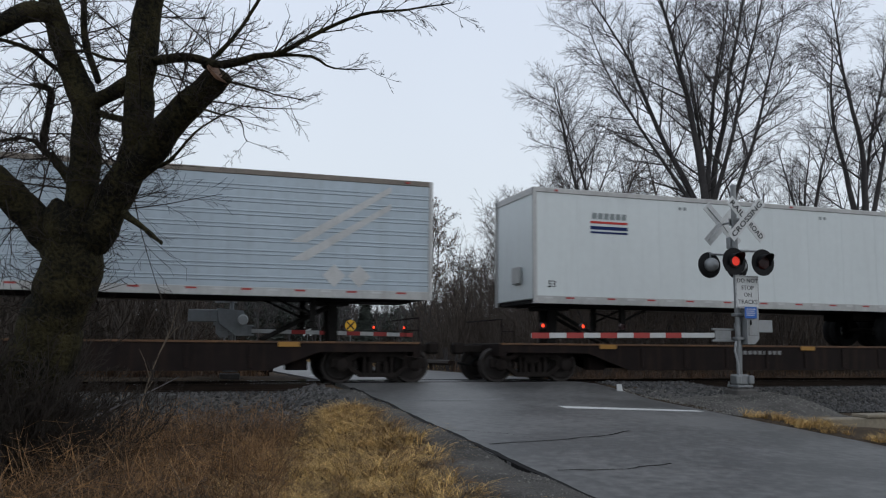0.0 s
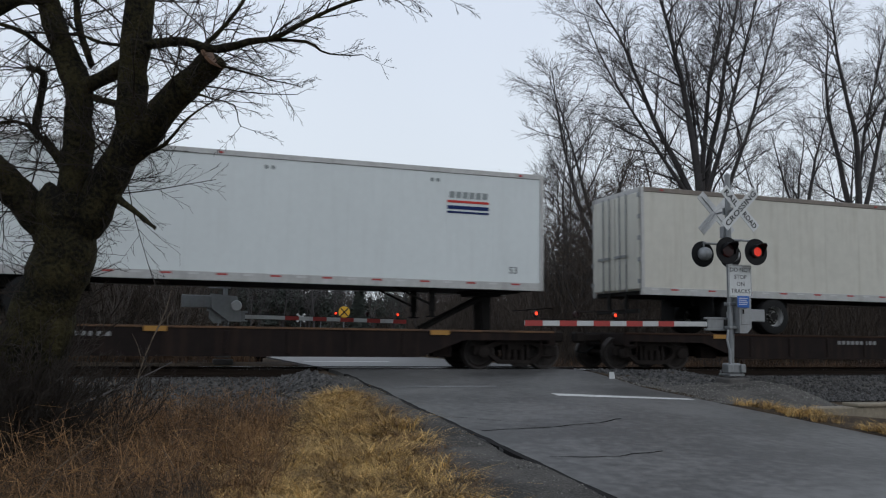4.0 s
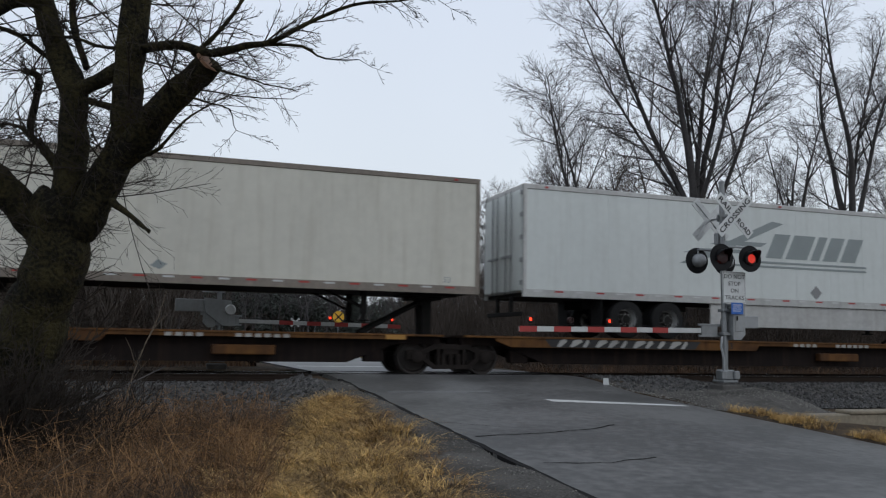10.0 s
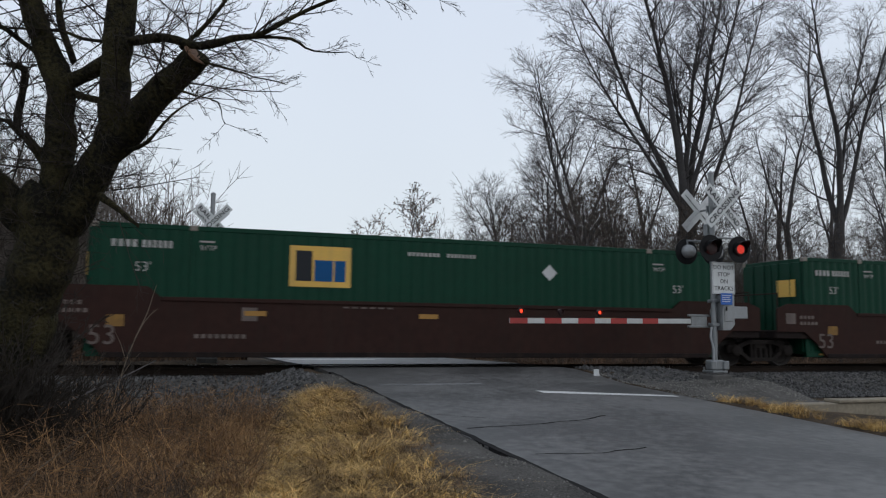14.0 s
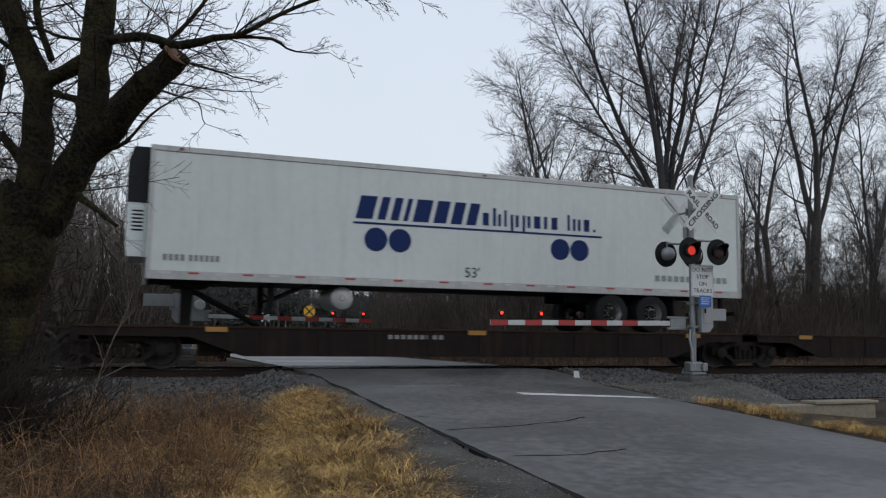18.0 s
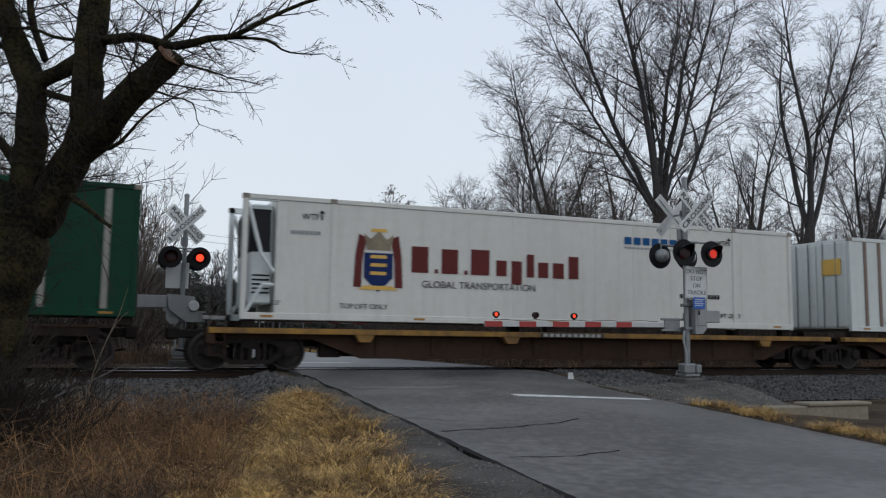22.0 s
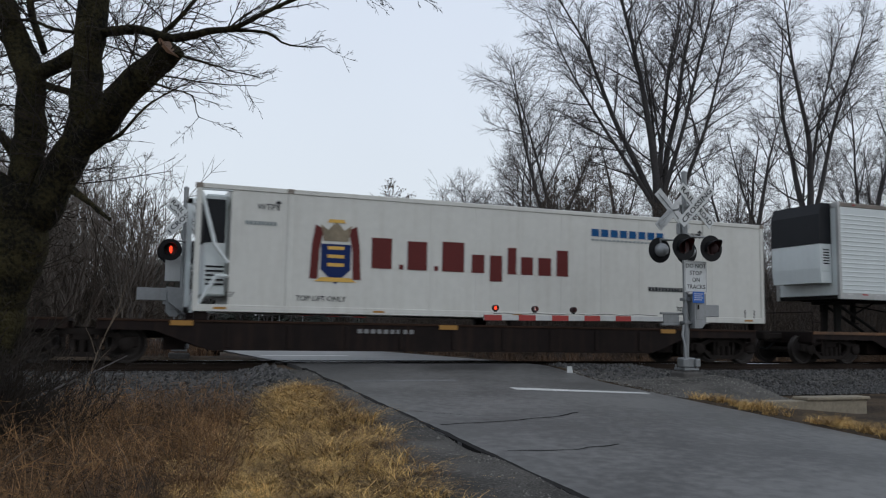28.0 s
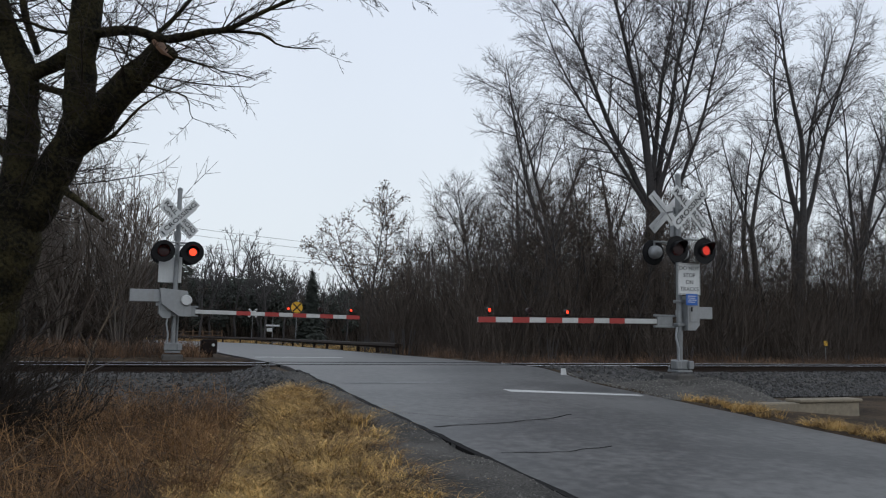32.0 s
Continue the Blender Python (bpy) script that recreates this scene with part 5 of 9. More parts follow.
def emp_ribbed(ob, L, H):
    emp_panel(ob, 11.16, 1.84, 1.3, 0.90)
    y = -1.309
    graphic("stencil", bars(3.4, 2.42, 0.5, 0.15, 4) + bars(4.2, 2.42, 0.7, 0.15, 6) + bars(2.6, 2.45, 0.3, 0.2, 3, 0.2), MARK_WHITE, ob, y=y, label="stencilled number bars")
    graphic("placard", [diamond(7.42, 1.80, 0.24)], MARK_WHITE, ob, y=y, label="white diamond placard")
    graphic("plate", [[(7.2, 2.2), (7.7, 2.2), (7.7, 2.5), (7.2, 2.5)], [(4.0, 0.2), (4.6, 0.2), (4.6, 0.3), (4.0, 0.3)]], MARK_WHITE, ob, y=y)
    emp_end(ob)


def emp_white(ob, L, H):
    emp_panel(ob, 11.14, 1.87, 1.34, 0.92)
    y = -1.309
    graphic("stencil", bars(2.5, 2.45, 0.55, 0.14, 4) + bars(3.2, 2.45, 0.7, 0.16, 6), SLATE, ob, y=y, label="grey stencilled number bars")
    graphic("placard", [diamond(5.75, 2.05, 0.24)], SLATE, ob, y=y, label="grey diamond placard")
    graphic("placard", [diamond(7.53, 1.44, 0.22)], MARK_YELLOW, ob, y=y, label="faded yellow diamond placard")
    graphic("plate", [[(7.35, 2.3), (7.85, 2.3), (7.85, 2.55), (7.35, 2.55)], [(1.4, 0.22), (1.75, 0.22), (1.75, 0.38), (1.4, 0.38)]], MARK_GREY, ob, y=y)
    emp_end(ob)


def england(ob, L, H, sub=False):
    """Crest and dark red lettering as plain shapes."""
    y = -1.285
    cx = 3.22 if not sub else 3.24
    graphic("crest", [[(cx - 0.36, 1.65), (cx - 0.36, 1.05), (cx, 0.70), (cx + 0.36, 1.05), (cx + 0.36, 1.65)]], NAVY, ob, y=y, label="blue heraldic shield shape")
    graphic("crest_supporter", [[(cx - 0.62, 0.82), (cx - 0.42, 0.82), (cx - 0.40, 1.5), (cx - 0.30, 2.0), (cx - 0.50, 2.1), (cx - 0.58, 1.6)], [(cx + 0.62, 0.82), (cx + 0.42, 0.82), (cx + 0.40, 1.5), (cx + 0.30, 2.0), (cx + 0.50, 2.1), (cx + 0.58, 1.6)]], MAROON, ob, y=y)
    graphic("crest_crown", [[(cx - 0.30, 1.72), (cx + 0.30, 1.72), (cx + 0.38, 2.12), (cx + 0.2, 1.98), (cx, 2.2), (cx - 0.2, 1.98), (cx - 0.38, 2.12)]], RIM_RUST, ob, y=y, label="brown crown shape of the crest")
    graphic("crest_gold", [[(cx - 0.22, 2.16), (cx + 0.22, 2.16), (cx + 0.18, 2.24), (cx - 0.18, 2.24)], [(cx - 0.5, 0.76), (cx + 0.5, 0.76), (cx + 0.35, 0.86), (cx - 0.35, 0.86)]] + [[(cx - 0.2, 1.52 - i * 0.2), (cx + 0.2, 1.52 - i * 0.2), (cx + 0.2, 1.60 - i * 0.2), (cx - 0.2, 1.60 - i * 0.2)] for i in range(3)], GOLD, ob, y=y - 0.004, label="golden bars and crown")
    x, k = (4.1, 1.0) if not sub else (4.08, 0.87)
    o = []
    for i, (w, h) in enumerate(((0.62, 1.0), (0.13, 0.16), (0.62, 0.95), (0.13, 0.16), (0.72, 1.0), (0.42, 0.62), (0.42, 0.62), (0.30, 0.92), (0.42, 0.62), (0.46, 0.62), (0.42, 0.92))):
        z = (1.12 if not sub else 1.22) - (0.2 if i == 6 else 0)
        o += blocks(x, z, (w * k * 0.82,), h * k * 0.74 + (0.2 if i == 6 else 0))
        x += (w + 0.08) * k
    graphic("name_shapes", o, MAROON, ob, y=y, label="dark red name drawn as plain shapes")
    if sub:
        words(ob, "GLOBAL TRANSPORTATION", 4.35, 0.86, 0.245, BLACK, y=y - 0.004)
    for q in (1.35, L - 2.75):
        words(ob, "WTP", q, 2.36, 0.2, BLACK, y=y - 0.004)
        graphic("arrow", [[(q + 0.46, 2.36), (q + 0.50, 2.36), (q + 0.50, 2.52), (q + 0.56, 2.52), (q + 0.48, 2.60), (q + 0.40, 2.52), (q + 0.46, 2.52)]], BLACK, ob, y=y)
    words(ob, "53'", 0.72, 0.34, 0.16, BLACK, y=y - 0.004)
    graphic("mark_shapes", bars(10.2, 2.24, 2.3, 0.20, 8, 0.22, 0.0), BLUE, ob, y=y, label="blue mark drawn as plain bars")
    graphic("line_shapes", bars(10.2, 2.12, 2.3, 0.05, 18, 0.3), SLATE, ob, y=y)
    graphic("line_shapes", bars(12.0, 0.82, 1.35, 0.12, 13, 0.25), BLACK, ob, y=y)
    words(ob, "TOP LIFT ONLY", 2.3, 0.30, 0.17, BLACK, y=y - 0.004)
    words(ob, "TOP LIFT ONLY", 12.9, 0.30, 0.17, BLACK, y=y - 0.004)
    graphic("line_shapes", bars(1.1, 2.0, 0.7, 0.09, 8, 0.25), SLATE, ob, y=y)


def graffiti(ob, x0, x1):
    """The painted stretch of a well car's side."""
    rnd = random.Random(5)
    y = -1.4205
    graphic("painted_ground", [[(x0 + 0.1, 0.30), (x1 - 0.3, 0.30), (x1 + 0.1, 0.9), (x1 - 0.1, 1.44), (x0, 1.44), (x0 - 0.12, 0.85)]], SPRAY_DARK, ob, y=y, up=0.003, label="black and blue spray painted ground")
    def sweep(m, n, w, name):
        out = []
        for i in range(n):
            x, z = rnd.uniform(x0 + 0.3, x1 - 1.2), rnd.uniform(0.42, 1.15)
            l, h, t = rnd.uniform(0.5, 1.3), rnd.uniform(-0.22, 0.30), rnd.uniform(0.4, 1.0) * w
            top, bot = [], []
            for k in range(9):
                u = k / 8
                cx, cz = x + l * u, z + h * u + 0.13 * math.sin(u * 5 + i)
                g2 = t * math.sin(math.pi * (0.08 + 0.84 * u))
                top.append((cx - 0.2 * g2, min(1.42, cz + g2)))
                bot.append((cx + 0.2 * g2, max(0.32, cz - g2)))
            out.append(bot + top[::-1])
        # one layer above another, by a hair
        for i, o in enumerate(out):
            graphic(name, [o], m, ob, y=y - 0.0035 - 0.0007 * sweep.layer, up=0.0006)
            sweep.layer += 1
    sweep.layer = 0
    sweep(SPRAY_BLUE, 22, 0.16, "painted_sweep")
    sweep(SPRAY_VIOLET, 14, 0.11, "painted_sweep")
    sweep(SPRAY_PALE, 14, 0.045, "painted_sweep")
    sweep(SPRAY_DARK, 12, 0.06, "painted_sweep")
    edge = lambda x, k: [[(x + 0.12 * math.sin(i * 1.3 + k), 0.30 + i * 0.16), (x + 0.10 + 0.12 * math.sin(i * 1.3 + k), 0.30 + i * 0.16), (x + 0.10 + 0.12 * math.sin(i * 1.3 + 1.3 + k), 0.46 + i * 0.16), (x + 0.12 * math.sin(i * 1.3 + 1.3 + k), 0.46 + i * 0.16)] for i in range(7)]
    graphic("painted_edge", edge(x0 - 0.1, 0) + edge(x1, 2), MARK_WHITE, ob, y=y - 0.0035 - 0.0007 * sweep.layer, up=0.003, label="pale outline of the painting")
    scr = []
    for bx, bz in ((x0 - 1.6, 0.45), (x0 - 1.2, 1.18), (x1 + 0.45, 0.5), (x1 + 0.5, 0.95), (x1 + 0.35, 1.25)):
        for i in range(7):
            a = bx + i * 0.16
            scr.append([(a, bz), (a + 0.09, bz + 0.02), (a + 0.14, bz + 0.20), (a + 0.04, bz + 0.18)])
    graphic("scrawl", scr, MARK_WHITE, ob, y=y, up=0.003, label="white scrawled tags drawn as bars")


# ---- markings of the trailers, drawn as plain shapes
# bars for small lettering: start, width, drop and rise
NAME_BARS = [(0.02, 0.17, 0, 0.32), (0.30, 0.09, 0, 0.46), (0.45, 0.08, 0, 0.31), (0.62, 0.07, 0, 0.42), (0.80, 0.08, 0.12, 0.32), (0.94, 0.09, 0, 0.31), (1.14, 0.08, 0.12, 0.32), (1.28, 0.09, 0, 0.31), (1.47, 0.19, 0, 0.32), (1.76, 0.10, 0, 0.32), (1.98, 0.18, 0, 0.32), (2.46, 0.07, 0, 0.42), (2.62, 0.08, 0, 0.32), (2.77, 0.08, 0, 0.31), (2.95, 0.17, 0, 0.32), (3.24, 0.07, 0, 0.07)]


def alliance(ob, L, zb, zt):
    z, x = zb + 1.62, 4.62
    wide = (0.42, 0.21, 0.21, 0.12, 0.42, 0.34, 0.30, 0.27)
    graphic("name_shapes", blocks(x, z, wide, 0.56, 0.24, 0.12), NAVY, ob, y=-1.296, label="navy name drawn as plain blocks")
    x1 = x + sum(wide) + 0.96
    x2 = x1 + 0.05
    graphic("name_shapes", [[(px, z + 0.02 - lo) for px in (x2 + q, x2 + q + w)] + [(px, z + 0.02 + hi) for px in (x2 + q + w, x2 + q)] for q, w, lo, hi in NAME_BARS], NAVY, ob, y=-1.296, up=0.003, label="thin navy bars in place of lettering")
    graphic("underline", [[(x - 0.05, z - 0.13), (x2 + 3.5, z - 0.13), (x2 + 3.5, z - 0.08), (x - 0.05, z - 0.08)]], NAVY, ob, y=-1.296)
    zz = z - 0.49
    graphic("disc", [circle(x + 0.52, zz, 0.29)], NAVY, ob, y=-1.296, label="navy disc")
    graphic("disc", [circle(x + 1.13, zz, 0.29)], NAVY, ob, y=-1.296, label="navy disc")
    graphic("disc", [circle(x + 5.54, zz, 0.28)], NAVY, ob, y=-1.296, label="navy disc")
    graphic("disc", [circle(x + 6.12, zz, 0.28)], NAVY, ob, y=-1.296, label="navy disc")
    words(ob, "53'", 7.45, zb + 0.30, 0.36, BLACK, y=-1.300)
    graphic("line_shapes", bars(0.44, zb + 0.38, 2.38, 0.16, 12, 0.3) if front_of(ob) == "R" else bars(13.1, zb + 0.40, 2.4, 0.16, 12, 0.3), SLATE, ob, y=-1.296)
    graphic("number_bars", bars(L - 2.2, zb + 0.34, 0.55, 0.14, 4) + bars(L - 1.5, zb + 0.34, 0.75, 0.14, 6) if front_of(ob) == "R" else bars(0.3, zb + 0.42, 0.45, 0.14, 4) + bars(0.85, zb + 0.42, 0.65, 0.14, 6), MARK_GREY, ob, y=-1.296)


FRONT = {}


def front_of(ob):
    return FRONT.get(ob.name, "L")


def marten(ob, L, zb, zt):
    """A blue band that climbs to a bird-like wing near the nose, and a slanted blue name."""
    f = front_of(ob)
    M = (lambda x: x) if f == "R" else (lambda x: L - x)
    z = zb + 0.62
    band = [(M(0.05), z), (M(10.6), z), (M(11.35), z + 0.12), (M(13.5), z + 1.12), (M(13.45), z + 1.52), (M(11.1), z + 0.38), (M(10.5), z + 0.25), (M(0.05), z + 0.25)]
    graphic("blue_band", [band], BLUE, ob, y=-1.296, label="blue band that climbs to a wing")
    graphic("wing", [[(M(13.15), z + 1.0), (M(14.2), z + 1.0), (M(13.9), z + 1.35), (M(14.6), z + 1.82), (M(13.7), z + 1.75), (M(12.9), z + 1.92), (M(13.3), z + 1.5)]], NAVY, ob, y=-1.3005, up=0.003, label="dark blue wing shape")
    graphic("wing_light", [[(M(13.35), z + 1.25), (M(14.1), z + 1.55), (M(13.45), z + 1.45)]], STRIPE_WHITE, ob, y=-1.304, up=0.002)
    graphic("name_shapes", blocks(1.3 if f == "R" else 11.2, zb + 1.06, (0.58, 0.42, 0.42, 0.30, 0.34, 0.48), 0.80, 0.28, 0.15), BLUE, ob, y=-1.296, label="slanted blue name drawn as plain blocks")
    words(ob, "53'", L - 0.9 if f == "R" else 0.4, zb + 0.27, 0.26, BLACK, y=-1.300)
    graphic("number_bars", bars(L - 1.9 if f == "R" else 1.1, zb + 0.30, 0.7, 0.10, 7), SLATE, ob, y=-1.296)
    graphic("line_shapes", bars(M(8.4) if f == "R" else M(8.4) - 1.4, zb + 0.27, 1.4, 0.10, 12, 0.3), MAROON, ob, y=-1.296)


def taylor_small(ob, L, zb, zt):
    """A small dark panel with red lines near the nose."""
    x = 1.58 if front_of(ob) == "L" else L - 2.55
    z = zt - 1.10
    graphic("name_shapes", bars(x + 0.05, z + 0.36, 1.0, 0.16, 6, 0.25, 0.1), SLATE, ob, y=-1.296)
    graphic("red_line", [[(x, z + 0.24), (x + 1.1, z + 0.24), (x + 1.1, z + 0.30), (x, z + 0.30)]], RED, ob, y=-1.296)
    graphic("dark_line", [[(x, z + 0.08), (x + 1.1, z + 0.08), (x + 1.1, z + 0.17), (x, z + 0.17)], [(x, z - 0.02), (x + 1.1, z - 0.02), (x + 1.1, z + 0.03), (x, z + 0.03)]], NAVY, ob, y=-1.296)
    words(ob, "53", 0.35 if front_of(ob) == "L" else L - 0.9, zb + 0.42, 0.24, BLACK, y=-1.300)
    graphic("vent", [circle(0.0 + q, zt - 0.32, 0.05, 10) for q in (4.3, 4.45, 9.0, 9.15, 13.0, 13.15)], SLATE, ob, y=-1.296, label="small round vents")


def taylor_blue(ob, L, zb, zt):
    """A long blue line and a dark slanted name near the nose."""
    f = front_of(ob)
    M = (lambda x: x) if f == "L" else (lambda x: L - x)
    x = 1.2 if f == "L" else L - 4.1
    z = zb + 1.70
    graphic("name_shapes", blocks(x, z, (0.30, 0.36, 0.34, 0.28, 0.38, 0.36), 0.40, 0.3, 0.08), NAVY, ob, y=-1.296, label="dark slanted name drawn as plain blocks")
    graphic("line_shapes", bars(x + 0.1, z - 0.22, 2.5, 0.10, 18, 0.3), RIB_RUST, ob, y=-1.296)
    graphic("line_shapes", bars(x + 0.4, z - 0.42, 1.8, 0.10, 13, 0.3), BLACK, ob, y=-1.296)
    graphic("blue_line", [[(M(3.6 if f == "L" else 4.2), zb + 1.22), (M(15.8), zb + 1.22), (M(15.8), zb + 1.33), (M(3.6 if f == "L" else 4.2), zb + 1.33)]], NAVY, ob, y=-1.296, label="long navy line")
    graphic("line_shapes", bars(M(13.6) if f == "L" else M(13.6) - 0, zb + 0.98, 1.6, 0.06, 12, 0.3), MAROON, ob, y=-1.296)
    words(ob, "53", 0.45 if f == "L" else L - 0.8, zb + 0.40, 0.24, BLACK, y=-1.300)


def kreilkamp(ob, L, zb, zt):
    """Red stripes, a framed red name and black lines as plain shapes."""
    z = zb + 1.15
    graphic("red_stripe", [[(0.2, z + i * 0.145), (3.8, z + i * 0.145), (3.8, z + i * 0.145 + 0.07), (0.2, z + i * 0.145 + 0.07)] for i in range(8)], RED, ob, y=-1.307, label="red stripes")
    x = 3.95
    fr = [[(x, z + 0.28), (x + 2.5, z + 0.28), (x + 2.5, z + 0.34), (x, z + 0.34)], [(x, z + 0.78), (x + 2.5, z + 0.78), (x + 2.5, z + 0.84), (x, z + 0.84)], [(x, z + 0.28), (x + 0.06, z + 0.28), (x + 0.06, z + 0.84), (x, z + 0.84)], [(x + 2.44, z + 0.28), (x + 2.5, z + 0.28), (x + 2.5, z + 0.84), (x + 2.44, z + 0.84)]]
    fr += [[(x + 0.2, z + 0.84), (x + 0.9, z + 1.15), (x + 1.3, z + 1.15), (x + 0.6, z + 0.84)], [(x - 0.1, z + 1.1), (x + 1.3, z + 1.1), (x + 1.3, z + 1.16), (x - 0.1, z + 1.16)], [(x + 0.3, z + 0.28), (x + 0.9, z), (x + 1.2, z), (x + 0.7, z + 0.28)], [(x - 0.1, z - 0.03), (x + 1.9, z - 0.03), (x + 1.9, z + 0.03), (x - 0.1, z + 0.03)]]
    graphic("frame_shapes", fr, BLACK, ob, y=-1.307, label="black frame shapes")
    graphic("name_shapes", blocks(x + 0.18, z + 0.42, (0.2, 0.2, 0.2, 0.09, 0.18, 0.2, 0.2, 0.24, 0.2), 0.30, 0, 0.05), RED, ob, y=-1.307, label="red name drawn as bars")
    words(ob, "TRUCKING", x + 2.6, z + 0.20, 0.27, BLACK, y=-1.309)
    graphic("red_line", [[(x + 1.9, z), (L - 0.2, z), (L - 0.2, z + 0.05), (x + 1.9, z + 0.05)]], RED, ob, y=-1.307)
    graphic("line_shapes", bars(9.0, z - 0.32, 2.3, 0.20, 10, 0.3) + bars(12.2, z - 0.32, 1.7, 0.20, 9, 0.3), BLACK, ob, y=-1.307)
    graphic("placard", [diamond(8.3, z - 0.22, 0.22)], SLATE, ob, y=-1.307)


def swift(ob, L, zb, zt):
    """A grey slanted name over speed lines, with a winged stroke."""
    x, z = 6.2, zb + 1.35
    k = 0.35
    o = []
    o += blocks(x + 1.25, z, (0.55, 0.75, 0.3, 0.5, 0.55), 0.70, 0.5, 0.14)
    o += [[(x - 1.6, z - 0.28), (x - 1.1, z - 0.28), (x + 1.9, z + 1.0), (x + 1.5, z + 1.05)], [(x - 0.6, z + 0.30), (x + 1.1, z + 0.30), (x + 1.3, z + 0.42), (x - 0.2, z + 0.42)], [(x - 1.5, z + 0.02), (x + 0.9, z + 0.10), (x + 1.0, z + 0.20), (x - 1.0, z + 0.16)]]
    o += [[(x + 0.4 - i * 0.25, z - 0.16 - i * 0.12), (x + 4.9, z - 0.16 - i * 0.12), (x + 4.85, z - 0.10 - i * 0.12), (x + 0.45 - i * 0.25, z - 0.10 - i * 0.12)] for i in range(2)]
    graphic("name_shapes", o, SLATE, ob, y=-1.296, label="grey slanted name and speed lines as plain shapes")
    graphic("line_shapes", bars(L - 1.35, zt - 0.62, 0.7, 0.18, 4, 0.3) + bars(L - 0.95, zt - 0.82, 0.6, 0.08, 7, 0.3) + bars(L - 1.0, zt - 1.25, 0.45, 0.14, 4, 0.3) + bars(L - 1.0, zt - 1.55, 0.75, 0.14, 6, 0.3), SLATE, ob, y=-1.296)
    graphic("placard", [diamond(9.2, zb + 0.42, 0.2)], MARK_GREY, ob, y=-1.296)
    part("side_skirt", Shape().box(5.6, -1.24, 0.38, 12.6, -1.21, zb, 0.01), TRIM, ob, "grey side skirt")


def rusty(ob, L, zb, zt):
    """A small faded plate and stains on an old trailer."""
    f = front_of(ob)
    x = 3.0 if f == "L" else L - 4.3
    plate = graphic("plate", [[(x, zb + 1.55), (x + 0.95, zb + 1.55), (x + 0.95, zb + 2.1), (x, zb + 2.1)]], RIM_RUST, ob, y=-1.296, label="faded brown plate")
    graphic("plate_shapes", [[(x + 0.1, zb + 1.8), (x + 0.3, zb + 1.7), (x + 0.25, zb + 1.95)]] + bars(x + 0.34, zb + 1.76, 0.5, 0.14, 6, 0.3), BLACK, ob, y=-1.3005, up=0.003)
    graphic("number_bars", bars(1.9 if f == "L" else L - 4.4, zb + 0.30, 0.5, 0.14, 4) + bars(2.55 if f == "L" else L - 3.75, zb + 0.30, 0.8, 0.14, 7), BLACK, ob, y=-1.296)
    if f == "R":
        graphic("stain", [[(3.5, zb + 1.0), (4.4, zb + 1.0), (4.55, zb + 1.35), (4.3, zb + 1.7), (4.0, zb + 1.45), (3.75, zb + 1.75), (3.55, zb + 1.4)]], RIM_RUST, ob, y=-1.2945, up=0.003, label="rust-coloured stain")


def plain_old(ob, L, zb, zt):
    graphic("scuff", [[(8.3, zb + 0.38), (8.5, zb + 0.30), (8.65, zb + 0.42), (8.45, zb + 0.52)]], SLATE, ob, y=-1.296)
    words(ob, "53", L - 0.9, zb + 0.27, 0.2, SLATE, y=-1.300)


def silver(ob, L, zb, zt):
    """Pale slanted stripes near the nose."""
    x, z = L - 2.9, zb + 0.9
    for q in (0.0, 0.42):
        graphic("pale_stripe", [[(x - 0.5, z - 0.05 + q), (x - 0.1, z - 0.05 + q), (x + 1.9, z + 1.25 + q), (x + 1.9, z + 1.40 + q)]], STRIPE_WHITE, ob, y=-1.3055, label="pale slanted stripe")
    for q in (0.55, 1.15):
        graphic("pale_block", [diamond(x + q, zb + 0.52, 0.27)], STRIPE_WHITE, ob, y=-1.3055, label="pale diamond mark")


def slanted(ob, text, x, z, size, material, y):
    """Lettering that leans to the right."""
    def make():
        me, w = letters(text, size, 0.003, 1.0, 0.010)
        me.transform(Matrix(((1, 0, 0.2, 0), (0, 1, 0, 0), (0, 0, 1, 0), (0, 0, 0, 1))))
        me.materials.append(material)
        return me
    return part("lettering", shared(("slanted", text, size), make), material, ob, at=pose(x, y, z))


